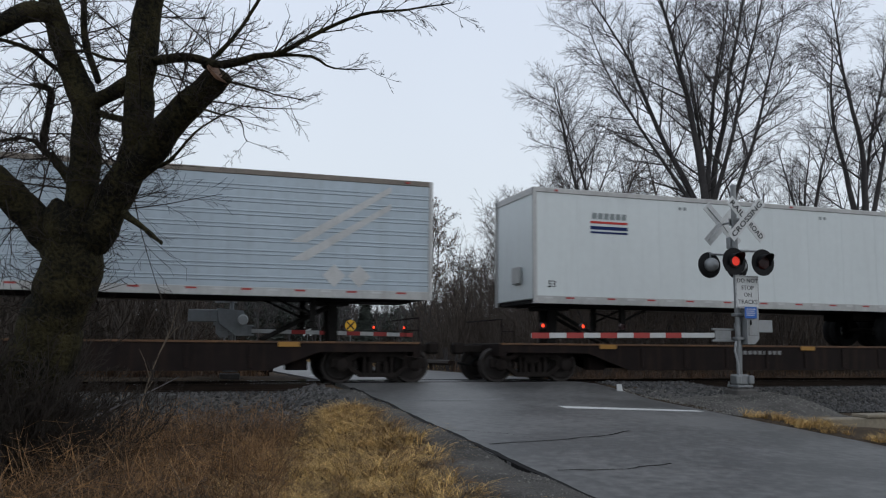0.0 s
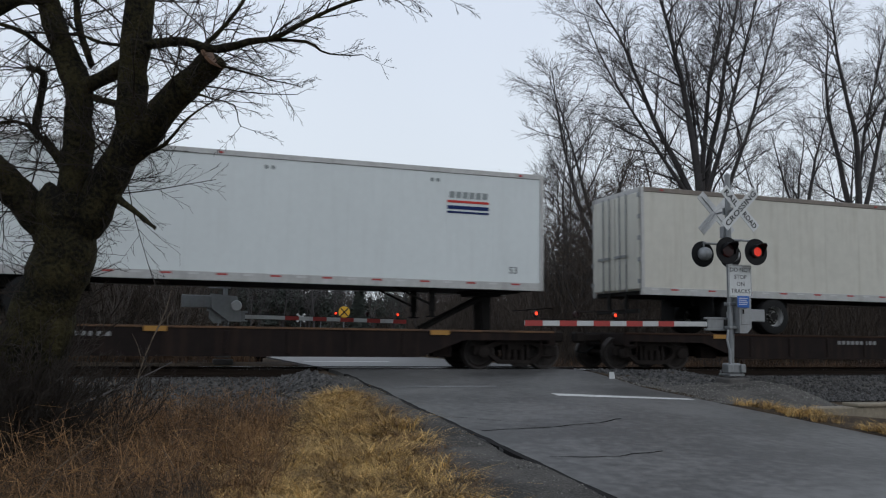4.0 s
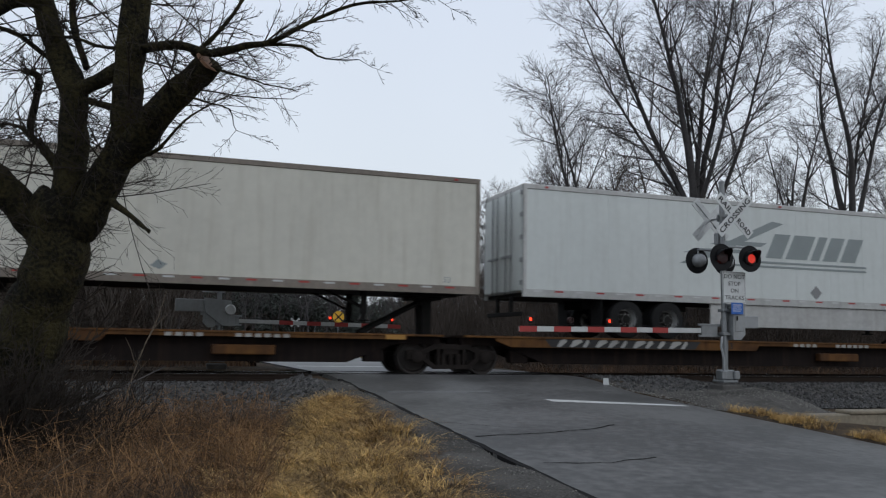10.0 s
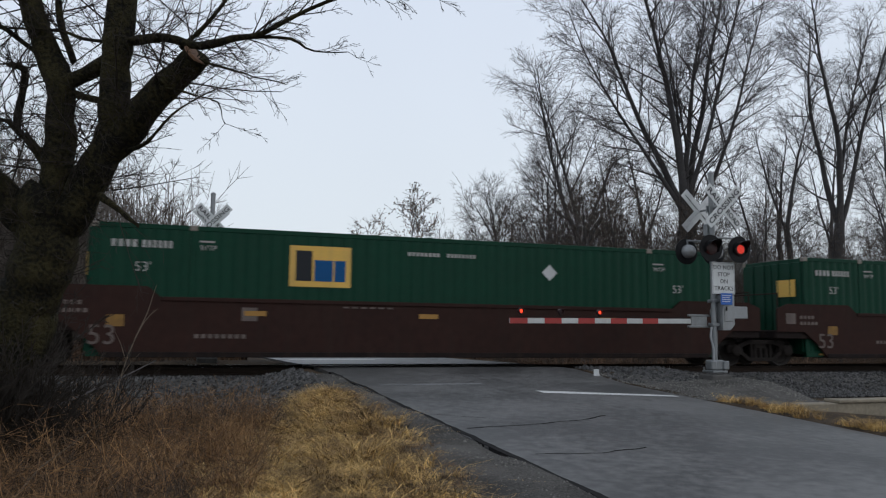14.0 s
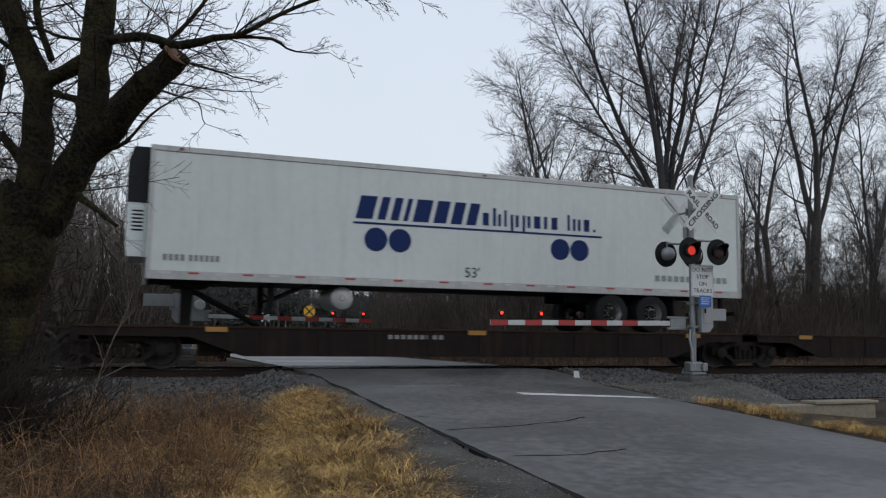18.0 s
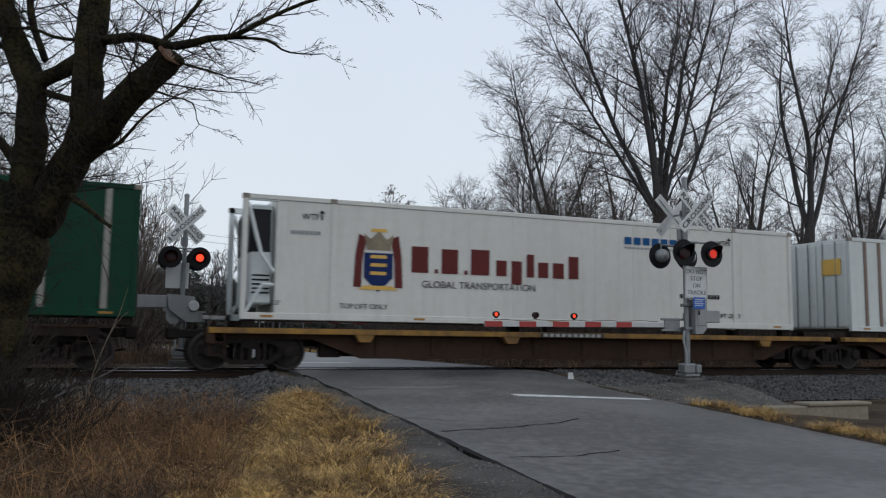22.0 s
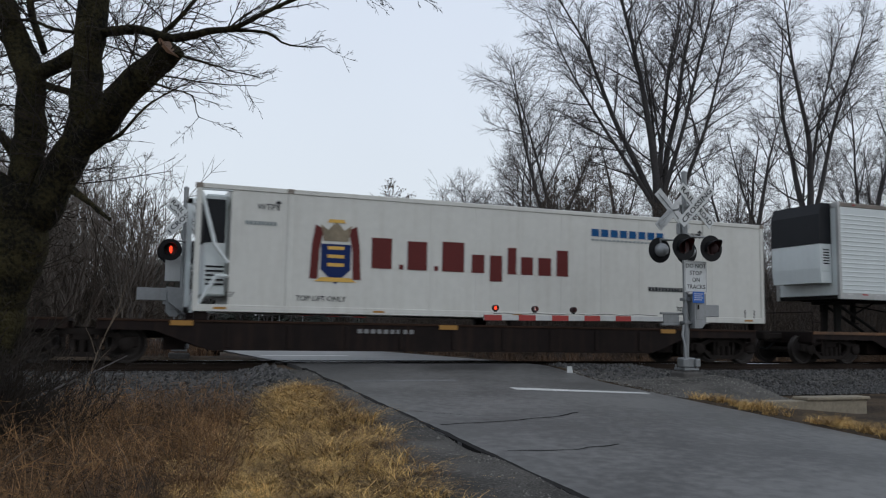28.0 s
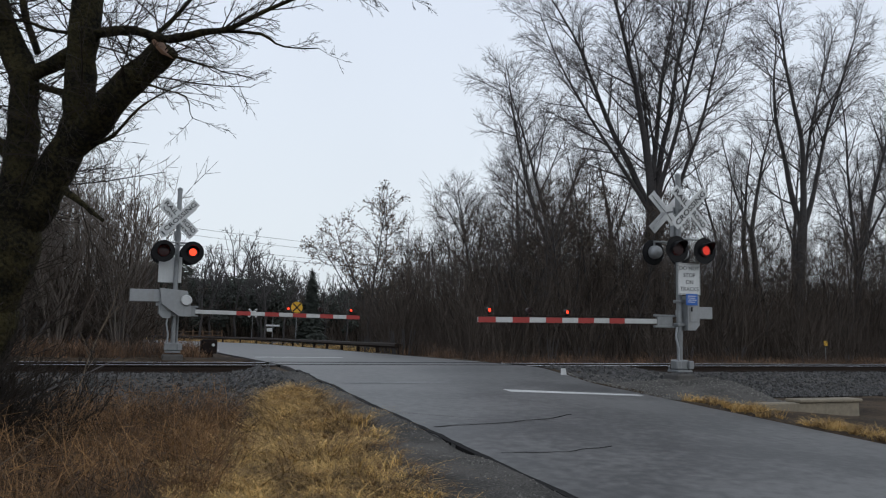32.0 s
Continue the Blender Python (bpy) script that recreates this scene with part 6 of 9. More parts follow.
def prime(ob, L, zb, zt, tail=False, shift=0.0):
    """A black-edged name, a line of bars and a dark shield as plain shapes."""
    x, z, y = 5.05 + shift, zb + 2.05, -1.3075
    graphic("name_block", [[(x - 0.1, z - 0.05), (x + 1.75, z - 0.05), (x + 1.75, z + 0.52), (x - 0.05, z + 0.62)]], BLACK, ob, y=y, label="black edge of the name")
    graphic("name_shapes", blocks(x + 0.08, z, (0.29, 0.29, 0.14, 0.38, 0.29), 0.42, 0.0, 0.05), STRIPE_WHITE, ob, y=y - 0.004, up=0.003)
    slanted(ob, "INTERMODAL", x + 1.93, z + 0.02, 0.50, BLACK, y - 0.002)
    cx, cz = x + 2.65, zb + 1.42
    shield = [(cx - 1.0, cz + 0.42), (cx - 0.45, cz + 0.50), (cx, cz + 0.62), (cx + 0.45, cz + 0.50), (cx + 1.0, cz + 0.42), (cx + 0.78, cz - 0.22), (cx + 0.42, cz - 0.45), (cx, cz - 0.60), (cx - 0.42, cz - 0.45), (cx - 0.78, cz - 0.22)]
    graphic("shield", [shield], BLACK, ob, y=y, label="dark shield shape")
    graphic("shield_line", [[(cx + (px - cx) * 0.9, cz + (pz - cz) * 0.88) for px, pz in shield]], SLATE, ob, y=y - 0.004, up=0.002)
    graphic("shield_field", [[(cx + (px - cx) * 0.84, cz + (pz - cz) * 0.80) for px, pz in shield]], BLACK, ob, y=y - 0.007, up=0.002)
    graphic("shield_road", [[(cx - 0.18, cz - 0.42), (cx - 0.06, cz - 0.44), (cx + 0.06, cz + 0.40), (cx + 0.02, cz + 0.40)], [(cx + 0.02, cz - 0.44), (cx + 0.36, cz - 0.38), (cx + 0.34, cz - 0.30), (cx + 0.02, cz - 0.34)], [(cx + 0.05, cz - 0.22), (cx + 0.32, cz - 0.18), (cx + 0.30, cz - 0.10), (cx + 0.05, cz - 0.14)], [(cx + 0.06, cz - 0.02), (cx + 0.28, cz + 0.0), (cx + 0.26, cz + 0.07), (cx + 0.06, cz + 0.05)], [(cx + 0.07, cz + 0.16), (cx + 0.25, cz + 0.17), (cx + 0.24, cz + 0.23), (cx + 0.07, cz + 0.22)], [(cx - 0.62, cz - 0.2), (cx - 0.5, cz - 0.28), (cx - 0.12, cz + 0.36), (cx - 0.18, cz + 0.36)]], MARK_GREY, ob, y=y - 0.010, up=0.002)
    graphic("line_shapes", bars(x + 1.5, zb + 0.36, 2.9, 0.13, 20, 0.3), MARK_GREY, ob, y=y)
    if tail:
        gx = L - 3.0
        graphic("green_graphic", [[(gx - 0.55, zb + 0.92), (gx, zb + 0.80), (gx + 0.6, zb + 0.90), (gx + 0.55, zb + 1.04), (gx, zb + 1.12), (gx - 0.5, zb + 1.04)]], BLACK, ob, y=y, label="small dark and green graphic")
        graphic("green_graphic", [[(gx - 0.45, zb + 0.90), (gx + 0.05, zb + 0.86), (gx + 0.45, zb + 0.98), (gx, zb + 1.04)]], GREEN_LEAF, ob, y=y - 0.004, up=0.003)


def prime_skirt(ob, L, zb, zt):
    prime(ob, L, zb, zt, False, 0.33)
    gx = 7.6
    graphic("green_graphic", [[(gx - 0.55, zb - 0.36), (gx, zb - 0.46), (gx + 0.6, zb - 0.36), (gx + 0.5, zb - 0.24), (gx - 0.45, zb - 0.22)]], GREEN_LEAF, ob, y=-1.222, label="small green graphic on the skirt")


def prime_tail(ob, L, zb, zt):
    prime(ob, L, zb, zt, True)
    part("side_skirt", Shape().prism([(6.0, zb), (6.0, 0.40), (12.2, 0.40), (13.4, 0.62), (13.4, zb)], -1.22, -1.19, "y"), CHASSIS, ob, "dark side skirt")


# ---- the train, from its front to its end
ALLI = "white refrigerated trailer with a navy name and discs"
trailer("bluish silver ribbed trailer with pale slanted stripes", -10.15, length=16.1, front="R", body=SILVER, ribs="pairs", logo=silver, dark_top=True)
trailer("clean white trailer with a small dark and red panel", 8.72, front="L", rise=0.08, body=CLEAN, logo=taylor_small)
trailer("white ribbed trailer with red stripes and lettering shapes", 26.55, front="R", body=WHITE, ribs="ribs", reefer="white", logo=kreilkamp, bogie=2.3)
trailer(ALLI, 43.72, front="R", body=CREAM, reefer="black", logo=alliance, rim=RIM_RUST, dark_top=True, bogie=3.4)
trailer("white refrigerated trailer with a blue band and wing", 61.05, front="R", rise=0.08, body=WHITE, reefer="black", logo=marten)
trailer("clean white trailer with a small dark and red panel", 78.2, front="R", rise=0.08, body=CLEAN, logo=taylor_small)
trailer("old yellowed white trailer with a faded brown plate", 97.1, front="R", body=CREAM, reefer="white", dark_top=True)
trailer("old yellowed white trailer with a faded brown plate", 114.15, front="L", body=CREAM, logo=rusty, dark_top=True, trim=TRIM_DARK)
trailer(ALLI, 131.32, front="L", body=WHITE, reefer="black", logo=alliance, rim=RIM_RUST, dark_top=True)
trailer("clean white trailer with a navy line and slanted name", 148.4, front="L", body=CLEAN, logo=taylor_blue)
trailer("white refrigerated trailer with a blue band and wing", 166.25, front="R", rise=0.08, body=WHITE, reefer="white", logo=marten)
trailer("white refrigerated trailer with a blue band and wing", 185.3, front="L", body=WHITE, reefer="black", logo=marten)
trailer("plain old white trailer with grey stained trim", 204.22, front="R", body=CREAM, logo=plain_old, trim=TRIM_DARK)
trailer("white trailer with a grey slanted name and side skirt", 221.45, front="R", body=WHITE, logo=swift)
trailer("old white trailer with rust stains and a faded plate", 238.92, front="R", body=CREAM, reefer="white", logo=rusty, trim=TRIM_DARK, dark_top=True)
trailer("clean white trailer with a navy line and slanted name", 255.98, length=16.15, front="R", body=CLEAN, logo=taylor_blue)
trailer(ALLI, 383.3, front="L", rise=0.08, body=WHITE, reefer="white", logo=alliance)
trailer(ALLI, 417.82, front="R", rise=0.08, body=WHITE, reefer="white", logo=alliance, bogie=2.8)
trailer(ALLI, 527.63, front="L", body=CREAM, reefer="black", logo=alliance, rim=RIM_RUST)
trailer("white ribbed refrigerated trailer with a dark shield shape", 616.05, dark_top=True, front="L", rise=0.08, body=CLEAN, ribs="ribs", reefer="white", skirt=True, logo=prime, bogie=3.6)
trailer("white ribbed refrigerated trailer with a dark shield shape", 633.97, dark_top=True, front="L", rise=0.08, body=CLEAN, ribs="ribs", reefer="white", skirt=True, logo=prime_skirt, bogie=3.4)
trailer("white ribbed trailer with dark skirt and shield shape", 654.1, front="R", body=CLEAN, ribs="ribs", reefer="white", logo=prime_tail, bogie=2.6)

GREENC = "green corrugated steel container with a golden panel"
container(GREENC, 277.6, 0.26, GREEN, logo=lambda ob, L, H: emp_green(ob, L, H, placard=-0.65, number=1.5))
container(GREENC, 296.6, 0.26, GREEN, logo=emp_green)
container(GREENC, 315.7, 0.26, GREEN, logo=emp_green)
container("white container with grey ribs and a golden panel", 338.95, 0.26, CREAM, ribs="bars", rib_mat=RIB_RUST, logo=emp_white)
container(GREENC, 362.15, 0.26, GREEN, logo=emp_green)
container("green container with bare metal ribs on a flat car", 452.3, 1.16, GREEN, ribs="bars", rib_mat=RIB_GREY, logo=emp_ribbed)
container("white refrigerated container with a dark red name and crest", 470.5, 1.16, IVORY, ribs="smooth", logo=lambda ob, L, H: england(ob, L, H, True), frame_end=True)
container("white container with rust-brown ribs and a golden panel", 488.8, 1.16, WHITE, ribs="bars", rib_mat=RIB_RUST, logo=emp_white)
container("green painted container with a golden panel", 508.3, 1.16, GREEN, logo=lambda ob, L, H: emp_green(ob, L, H, 7.95, 0.42, -3.4))
container("white refrigerated container with a dark red name and crest", 559.9, 1.16, IVORY, ribs="smooth", logo=england, frame_end=True)
container("white refrigerated container with a dark red name and crest", 597.1, 1.16, IVORY, ribs="smooth", logo=england, frame_end=True)

CARS = (
    ("dark", (-12.2, 4.75), False, True, {0: ((16.0, -1, False),)}),
    ("dark", (8.75, 25.2, 42.4, 59.35, 76.65, 93.55), True, True, {0: ((0.9, 1, False),), 1: ((16.2, -1, False),), 2: ((16.2, -1, False),), 3: ((16.5, -1, False),), 4: ((16.4, -1, False),)}),
    ("dark", (97.5, 114.1, 130.8, 147.95, 164.8, 181.0), True, True, {0: ((14.6, -1, False),), 1: ((0.95, 1, False),), 2: ((1.4, 1, False),), 3: ((1.35, 1, False),), 4: ((16.3, -1, False),)}),
    ("rust", (185.5, 202.7, 219.6, 236.9, 254.1, 270.75), True, True, {0: ((0.7, 1, False),), 1: ((16.5, -1, False),), 2: ((16.8, -1, False),), 3: ((16.9, -1, False),), 4: ((15.9, -1, False),)}),
    ("dark", (382.8, 399.6, 416.6, 433.3, 450.4, 466.6), True, True, {0: ((1.4, 1, False),), 1: ((14.8, 1, True),), 2: ((16.4, -1, False),), 3: ((14.9, 1, True),), 4: ()}),
    ("yellow", (470.8, 488.2, 506.4, 523.75), True, True, {}),
    ("dark", (527.7, 543.95, 560.8, 577.8, 594.9, 611.8), True, True, {0: ((1.0, 1, False),), 1: (), 2: (), 3: (), 4: ()}),
    ("worn", (615.85, 633.4, 651.5, 668.6), True, True, {0: ((1.1, 1, False),), 1: ((1.6, 1, False),), 2: ((17.6, -1, False),)}),
)
for style, at, head, tail, hitches in CARS:
    for i, (a, b) in enumerate(zip(at, at[1:])):
        car = spine(a, b - a, style, head and i == 0, tail and i == len(at) - 2, loaded=hitches.get(i, ()), pedestals=next((c - a for c in (452.3, 470.5, 488.8, 508.3, 559.9, 597.1) if a - 1 < c < b - 8), 0.0))
        if style == "rust" and i in (2, 3):
            graphic("painted_tag", [[(2.6, 0.71), (6.9, 0.71), (7.1, 0.95), (2.4, 0.95)]], SIGN_BLACK, car, y=-1.2915, up=0.002, label="black ground of a painted tag")
            for q in range(11):
                tx, tl = 2.75 + q * 0.37, 0.10 * math.sin(q * 2.3)
                graphic("tag_stroke", [[(tx, 0.73), (tx + 0.11, 0.72), (tx + 0.30 + tl, 0.86), (tx + 0.26 + tl, 0.935), (tx + 0.12, 0.90)]], MARK_WHITE, car, y=-1.2945, up=0.002)
    for i, a in enumerate(at):
        bogie_at(a)
WELLS = (("oxide", (275.6, 294.9, 314.3, 333.7)), ("ribbed", (336.9, 357.1)), ("low", (360.1, 380.3)))
for style, at in WELLS:
    for i, (a, b) in enumerate(zip(at, at[1:])):
        w = well(a, b - a, i == 0, i == len(at) - 2, style)
        if style == "oxide" and i == 0:
            graffiti(w, 8.2, 16.1)
    for a in at:
        bogie_at(a)

# ---------------------------------------------------------------- trees
BOUGHS = {
    "trunk": ((-1.74, -9.75, -0.62, 0.52), (-1.60, -9.90, -0.00, 0.455), (-1.43, -10.10, 0.57, 0.405), (-1.25, -10.28, 1.04, 0.37), (-1.13, -10.42, 1.47, 0.345), (-1.05, -10.48, 1.88, 0.345), (-1.06, -10.53, 2.16, 0.330)),
    "stem_left": ((-1.02, -10.51, 1.94, 0.220), (-0.97, -10.55, 2.51, 0.180), (-0.99, -10.56, 3.08, 0.165), (-1.04, -10.55, 3.60, 0.160), (-1.28, -10.50, 4.18, 0.135), (-1.44, -10.45, 4.65, 0.120), (-1.65, -10.40, 5.18, 0.100)),
    "stem_right": ((-0.87, -10.56, 1.94, 0.240), (-0.62, -10.81, 2.45, 0.210), (-0.41, -10.99, 2.93, 0.190), (-0.42, -11.06, 3.45, 0.170), (-0.39, -11.20, 4.05, 0.165), (-0.32, -11.31, 4.78, 0.150), (-0.25, -11.42, 5.44, 0.120)),
    "stub": ((-0.45, -10.95, 2.72, 0.200), (-0.17, -11.25, 3.05, 0.170), (0.10, -11.48, 3.35, 0.155), (0.38, -11.71, 3.64, 0.150)),
    "limb_left": ((-1.13, -10.46, 1.82, 0.240), (-1.46, -10.50, 2.20, 0.200), (-1.72, -10.56, 2.46, 0.190), (-2.08, -10.57, 2.68, 0.180), (-2.52, -10.56, 2.89, 0.140)),
    "limb_top": ((-1.36, -10.51, 4.53, 0.130), (-1.63, -10.63, 4.48, 0.120), (-1.88, -10.73, 4.25, 0.120), (-2.20, -10.71, 4.06, 0.110)),
    "bridge": ((-0.92, -10.64, 3.52, 0.100), (-0.70, -10.82, 3.59, 0.085), (-0.46, -11.07, 3.70, 0.090)),
    "peg": ((-0.83, -10.65, 3.38, 0.045), (-0.49, -10.95, 3.25, 0.040)),
    "broken": ((-0.50, -10.93, 2.24, 0.050), (-0.29, -11.29, 2.03, 0.030), (-0.10, -11.54, 1.86, 0.020)),
    "long_branch": ((-0.34, -11.19, 3.86, 0.070), (0.05, -11.53, 3.85, 0.050), (0.41, -11.84, 3.70, 0.045), (0.71, -12.05, 3.75, 0.036), (0.97, -12.24, 3.77, 0.030), (1.27, -12.46, 3.92, 0.023), (1.67, -12.72, 4.07, 0.016), (2.07, -12.96, 4.08, 0.011), (2.45, -13.19, 4.11, 0.006)),
    "low_branch": ((0.41, -11.84, 3.72, 0.030), (0.82, -12.08, 3.77, 0.022), (1.24, -12.32, 3.72, 0.016), (1.45, -12.48, 3.57, 0.010), (1.75, -12.68, 3.54, 0.005)),
    "mid_branch": ((-0.29, -11.06, 2.71, 0.030), (-0.07, -11.35, 2.76, 0.020), (0.17, -11.57, 3.03, 0.014), (0.41, -11.77, 3.18, 0.008), (0.63, -11.86, 3.30, 0.005)),
    "side_spray": ((0.30, -11.75, 3.60, 0.022), (0.68, -11.75, 3.53, 0.014), (0.97, -11.75, 3.47, 0.009), (1.3, -11.75, 3.44, 0.004)),
    "low_spray": ((0.10, -11.60, 3.30, 0.018), (0.38, -11.75, 3.21, 0.012), (0.60, -11.80, 3.14, 0.007), (0.68, -11.80, 2.93, 0.004)),
    "up_branch": ((0.22, -11.67, 3.71, 0.030), (0.44, -11.77, 3.94, 0.025), (0.65, -11.88, 4.24, 0.020), (0.86, -12.00, 4.65, 0.014)),
    "left_twist": ((-1.13, -10.36, 2.70, 0.050), (-1.34, -10.21, 2.94, 0.045), (-1.48, -10.08, 3.09, 0.050), (-1.44, -10.14, 3.48, 0.045), (-1.42, -10.18, 3.74, 0.050), (-1.62, -10.02, 3.83, 0.025)),
    "left_sweep": ((-1.13, -10.35, 2.60, 0.030), (-1.56, -10.17, 3.13, 0.025), (-1.95, -9.94, 3.15, 0.020)),
    "left_high": ((-1.21, -10.47, 3.80, 0.025), (-1.61, -10.28, 4.15, 0.030), (-2.00, -10.07, 4.32, 0.020)),
    "fork_up": ((-0.87, -10.68, 3.74, 0.040), (-1.01, -10.58, 4.12, 0.045), (-1.08, -10.49, 4.48, 0.040), (-1.09, -10.56, 4.99, 0.030)),
    "fork_cross": ((-0.47, -11.15, 3.86, 0.025), (-0.77, -10.95, 3.93, 0.020), (-1.02, -10.78, 4.04, 0.018), (-1.59, -10.39, 4.13, 0.012)),
}
# each limb: x, y, z and radius along it


class Wood:
    """Grows bare trees; thick wood and twigs are kept apart."""

    def __init__(self, seed):
        self.rnd = random.Random(seed)
        self.thick, self.thin = Shape(), Shape()

    def ring(self, pts, radii, n):
        (self.thick if n > 4 else self.thin).tube(pts, radii, n, caps=n > 4)

    def limb(self, p, d, length, r, level, last, kids, ratio=0.62, wander=0.16, rise=0.05, start=0.25, spread=(28, 60), tip=0.35, rmin=0.006):
        rnd = self.rnd
        n = max(2, min(9, int(length / (0.9 if level < 2 else 0.35)) + 1)) if level < last else 2
        pts, radii, dirs = [p], [r], [d]
        for i in range(n):
            d = (d + Vector((rnd.gauss(0, wander), rnd.gauss(0, wander), rnd.gauss(0, wander) + rise))).normalized()
            p = p + d * (length / n)
            pts.append(p)
            dirs.append(d)
            radii.append(max(rmin, r * (1 - (1 - tip) * (i + 1) / n)))
        self.ring(pts, radii, 10 if level == 0 else 6 if level == 1 else 5 if level == 2 and r > 0.03 else 3)
        if level >= last:
            return
        k = kids[level]
        for j in range(k):
            u = start + (1 - start) * (j + rnd.random()) / k
            i = min(n - 1, int(u * n))
            q = pts[i].lerp(pts[i + 1], u * n - i)
            axis = dirs[i].orthogonal().normalized()
            axis.rotate(Matrix.Rotation(rnd.uniform(0, 2 * math.pi), 3, dirs[i]))
            e = dirs[i].copy()
            e.rotate(Matrix.Rotation(radians(rnd.uniform(*spread)), 3, axis))
            rr = radii[i] * rnd.uniform(0.4, 0.62)
            self.limb(q, e, length * ratio * rnd.uniform(0.65, 1.1) * (1.15 - 0.5 * u), max(rmin, rr), level + 1, last, kids, ratio, wander, rise, 0.12 if level else 0.15, spread, tip, rmin)


class Crown:
    """Grows a forking bare tree with a rounded crown; its height is set afterwards."""

    def __init__(self, seed, fine):
        self.rnd, self.fine, self.runs = random.Random(seed), fine, []

    def grow(self, p, d, r, length, up, spread):
        rnd, pts, radii = self.rnd, [p], [r]
        n = 4 if r > 0.08 else 3 if r > 0.025 else 2
        end = r * 0.90
        for i in range(n):
            d = (d + Vector((rnd.gauss(0, 0.065), rnd.gauss(0, 0.065), rnd.gauss(0, 0.055) + up))).normalized()
            p = p + d * (length / n)
            pts.append(p)
            radii.append(r + (end - r) * (i + 1) / n)
            if r < 0.11 and rnd.random() < 0.6:
                self.twig(p, d, self.fine * rnd.uniform(0.9, 1.5), length * rnd.uniform(0.5, 0.9))
        self.runs.append((pts, radii))
        if end < self.fine * 1.25:
            self.twig(p, d, self.fine, length * 0.8)
            return
        axis = d.orthogonal().normalized()
        axis.rotate(Matrix.Rotation(rnd.uniform(0, 6.283), 3, d))
        share = rnd.uniform(0.52, 0.74)
        kids = [(share, -rnd.uniform(4, 15)), (1 - share, rnd.uniform(22, 42))]
        if rnd.random() < 0.62:
            kids.append((0.26, rnd.uniform(-52, -30)))
        for s, a in kids:
            e = d.copy()
            e.rotate(Matrix.Rotation(radians(a * spread), 3, axis))
            e.rotate(Matrix.Rotation(rnd.uniform(-0.6, 0.6), 3, d))
            rr = end * math.sqrt(s) * 1.03
            if rr > self.fine:
                self.grow(p, e, rr, length * (0.93 if s > 0.5 else 0.82) * rnd.uniform(0.70, 1.02), up, spread)

    def twig(self, p, d, r, length):
        rnd = self.rnd
        e = (d + Vector((rnd.gauss(0, 0.5), rnd.gauss(0, 0.5), rnd.gauss(0.05, 0.4)))).normalized()
        q = p + e * length * rnd.uniform(0.25, 0.5)
        self.runs.append(([p, p + e * length], [r, r * 0.45]))
        for _ in range(2):
            g = (e + Vector((rnd.gauss(0, 0.55), rnd.gauss(0, 0.55), rnd.gauss(0, 0.5)))).normalized()
            self.runs.append(([q, q + g * length * 0.45], [r * 0.8, r * 0.5]))

    def meshes(self, height, bark, twigs):
        k = height / max(q.z for pts, _ in self.runs for q in pts)
        a, b = Shape(), Shape()
        for pts, radii in self.runs:
            big = radii[0] > 0.03
            (a if big else b).tube([q * k for q in pts], radii, 10 if radii[0] > 0.12 else 6 if big else 3, False)
        return a.mesh("trunk", bark, 60), b.mesh("crown", twigs), height


def crowned(key, seed, height, r, first, up=0.05, spread=1.0, fine=0.011, stems=1, lean=0.0, bark=None, twigs=None):
    c = Crown(seed, fine)
    for i in range(stems):
        a = 6.283 * i / stems + seed
        d = Vector((math.cos(a) * lean, math.sin(a) * lean, 1)).normalized()
        o = Vector((math.cos(a), math.sin(a), 0)) * (r * 0.8 if stems > 1 else 0)
        c.grow(o + Vector((0, 0, -0.3)), d, r * c.rnd.uniform(0.85, 1.0), first, up, spread)
    TREES[key] = c.meshes(height, bark or BARK, twigs or TWIG)


TREES = {}


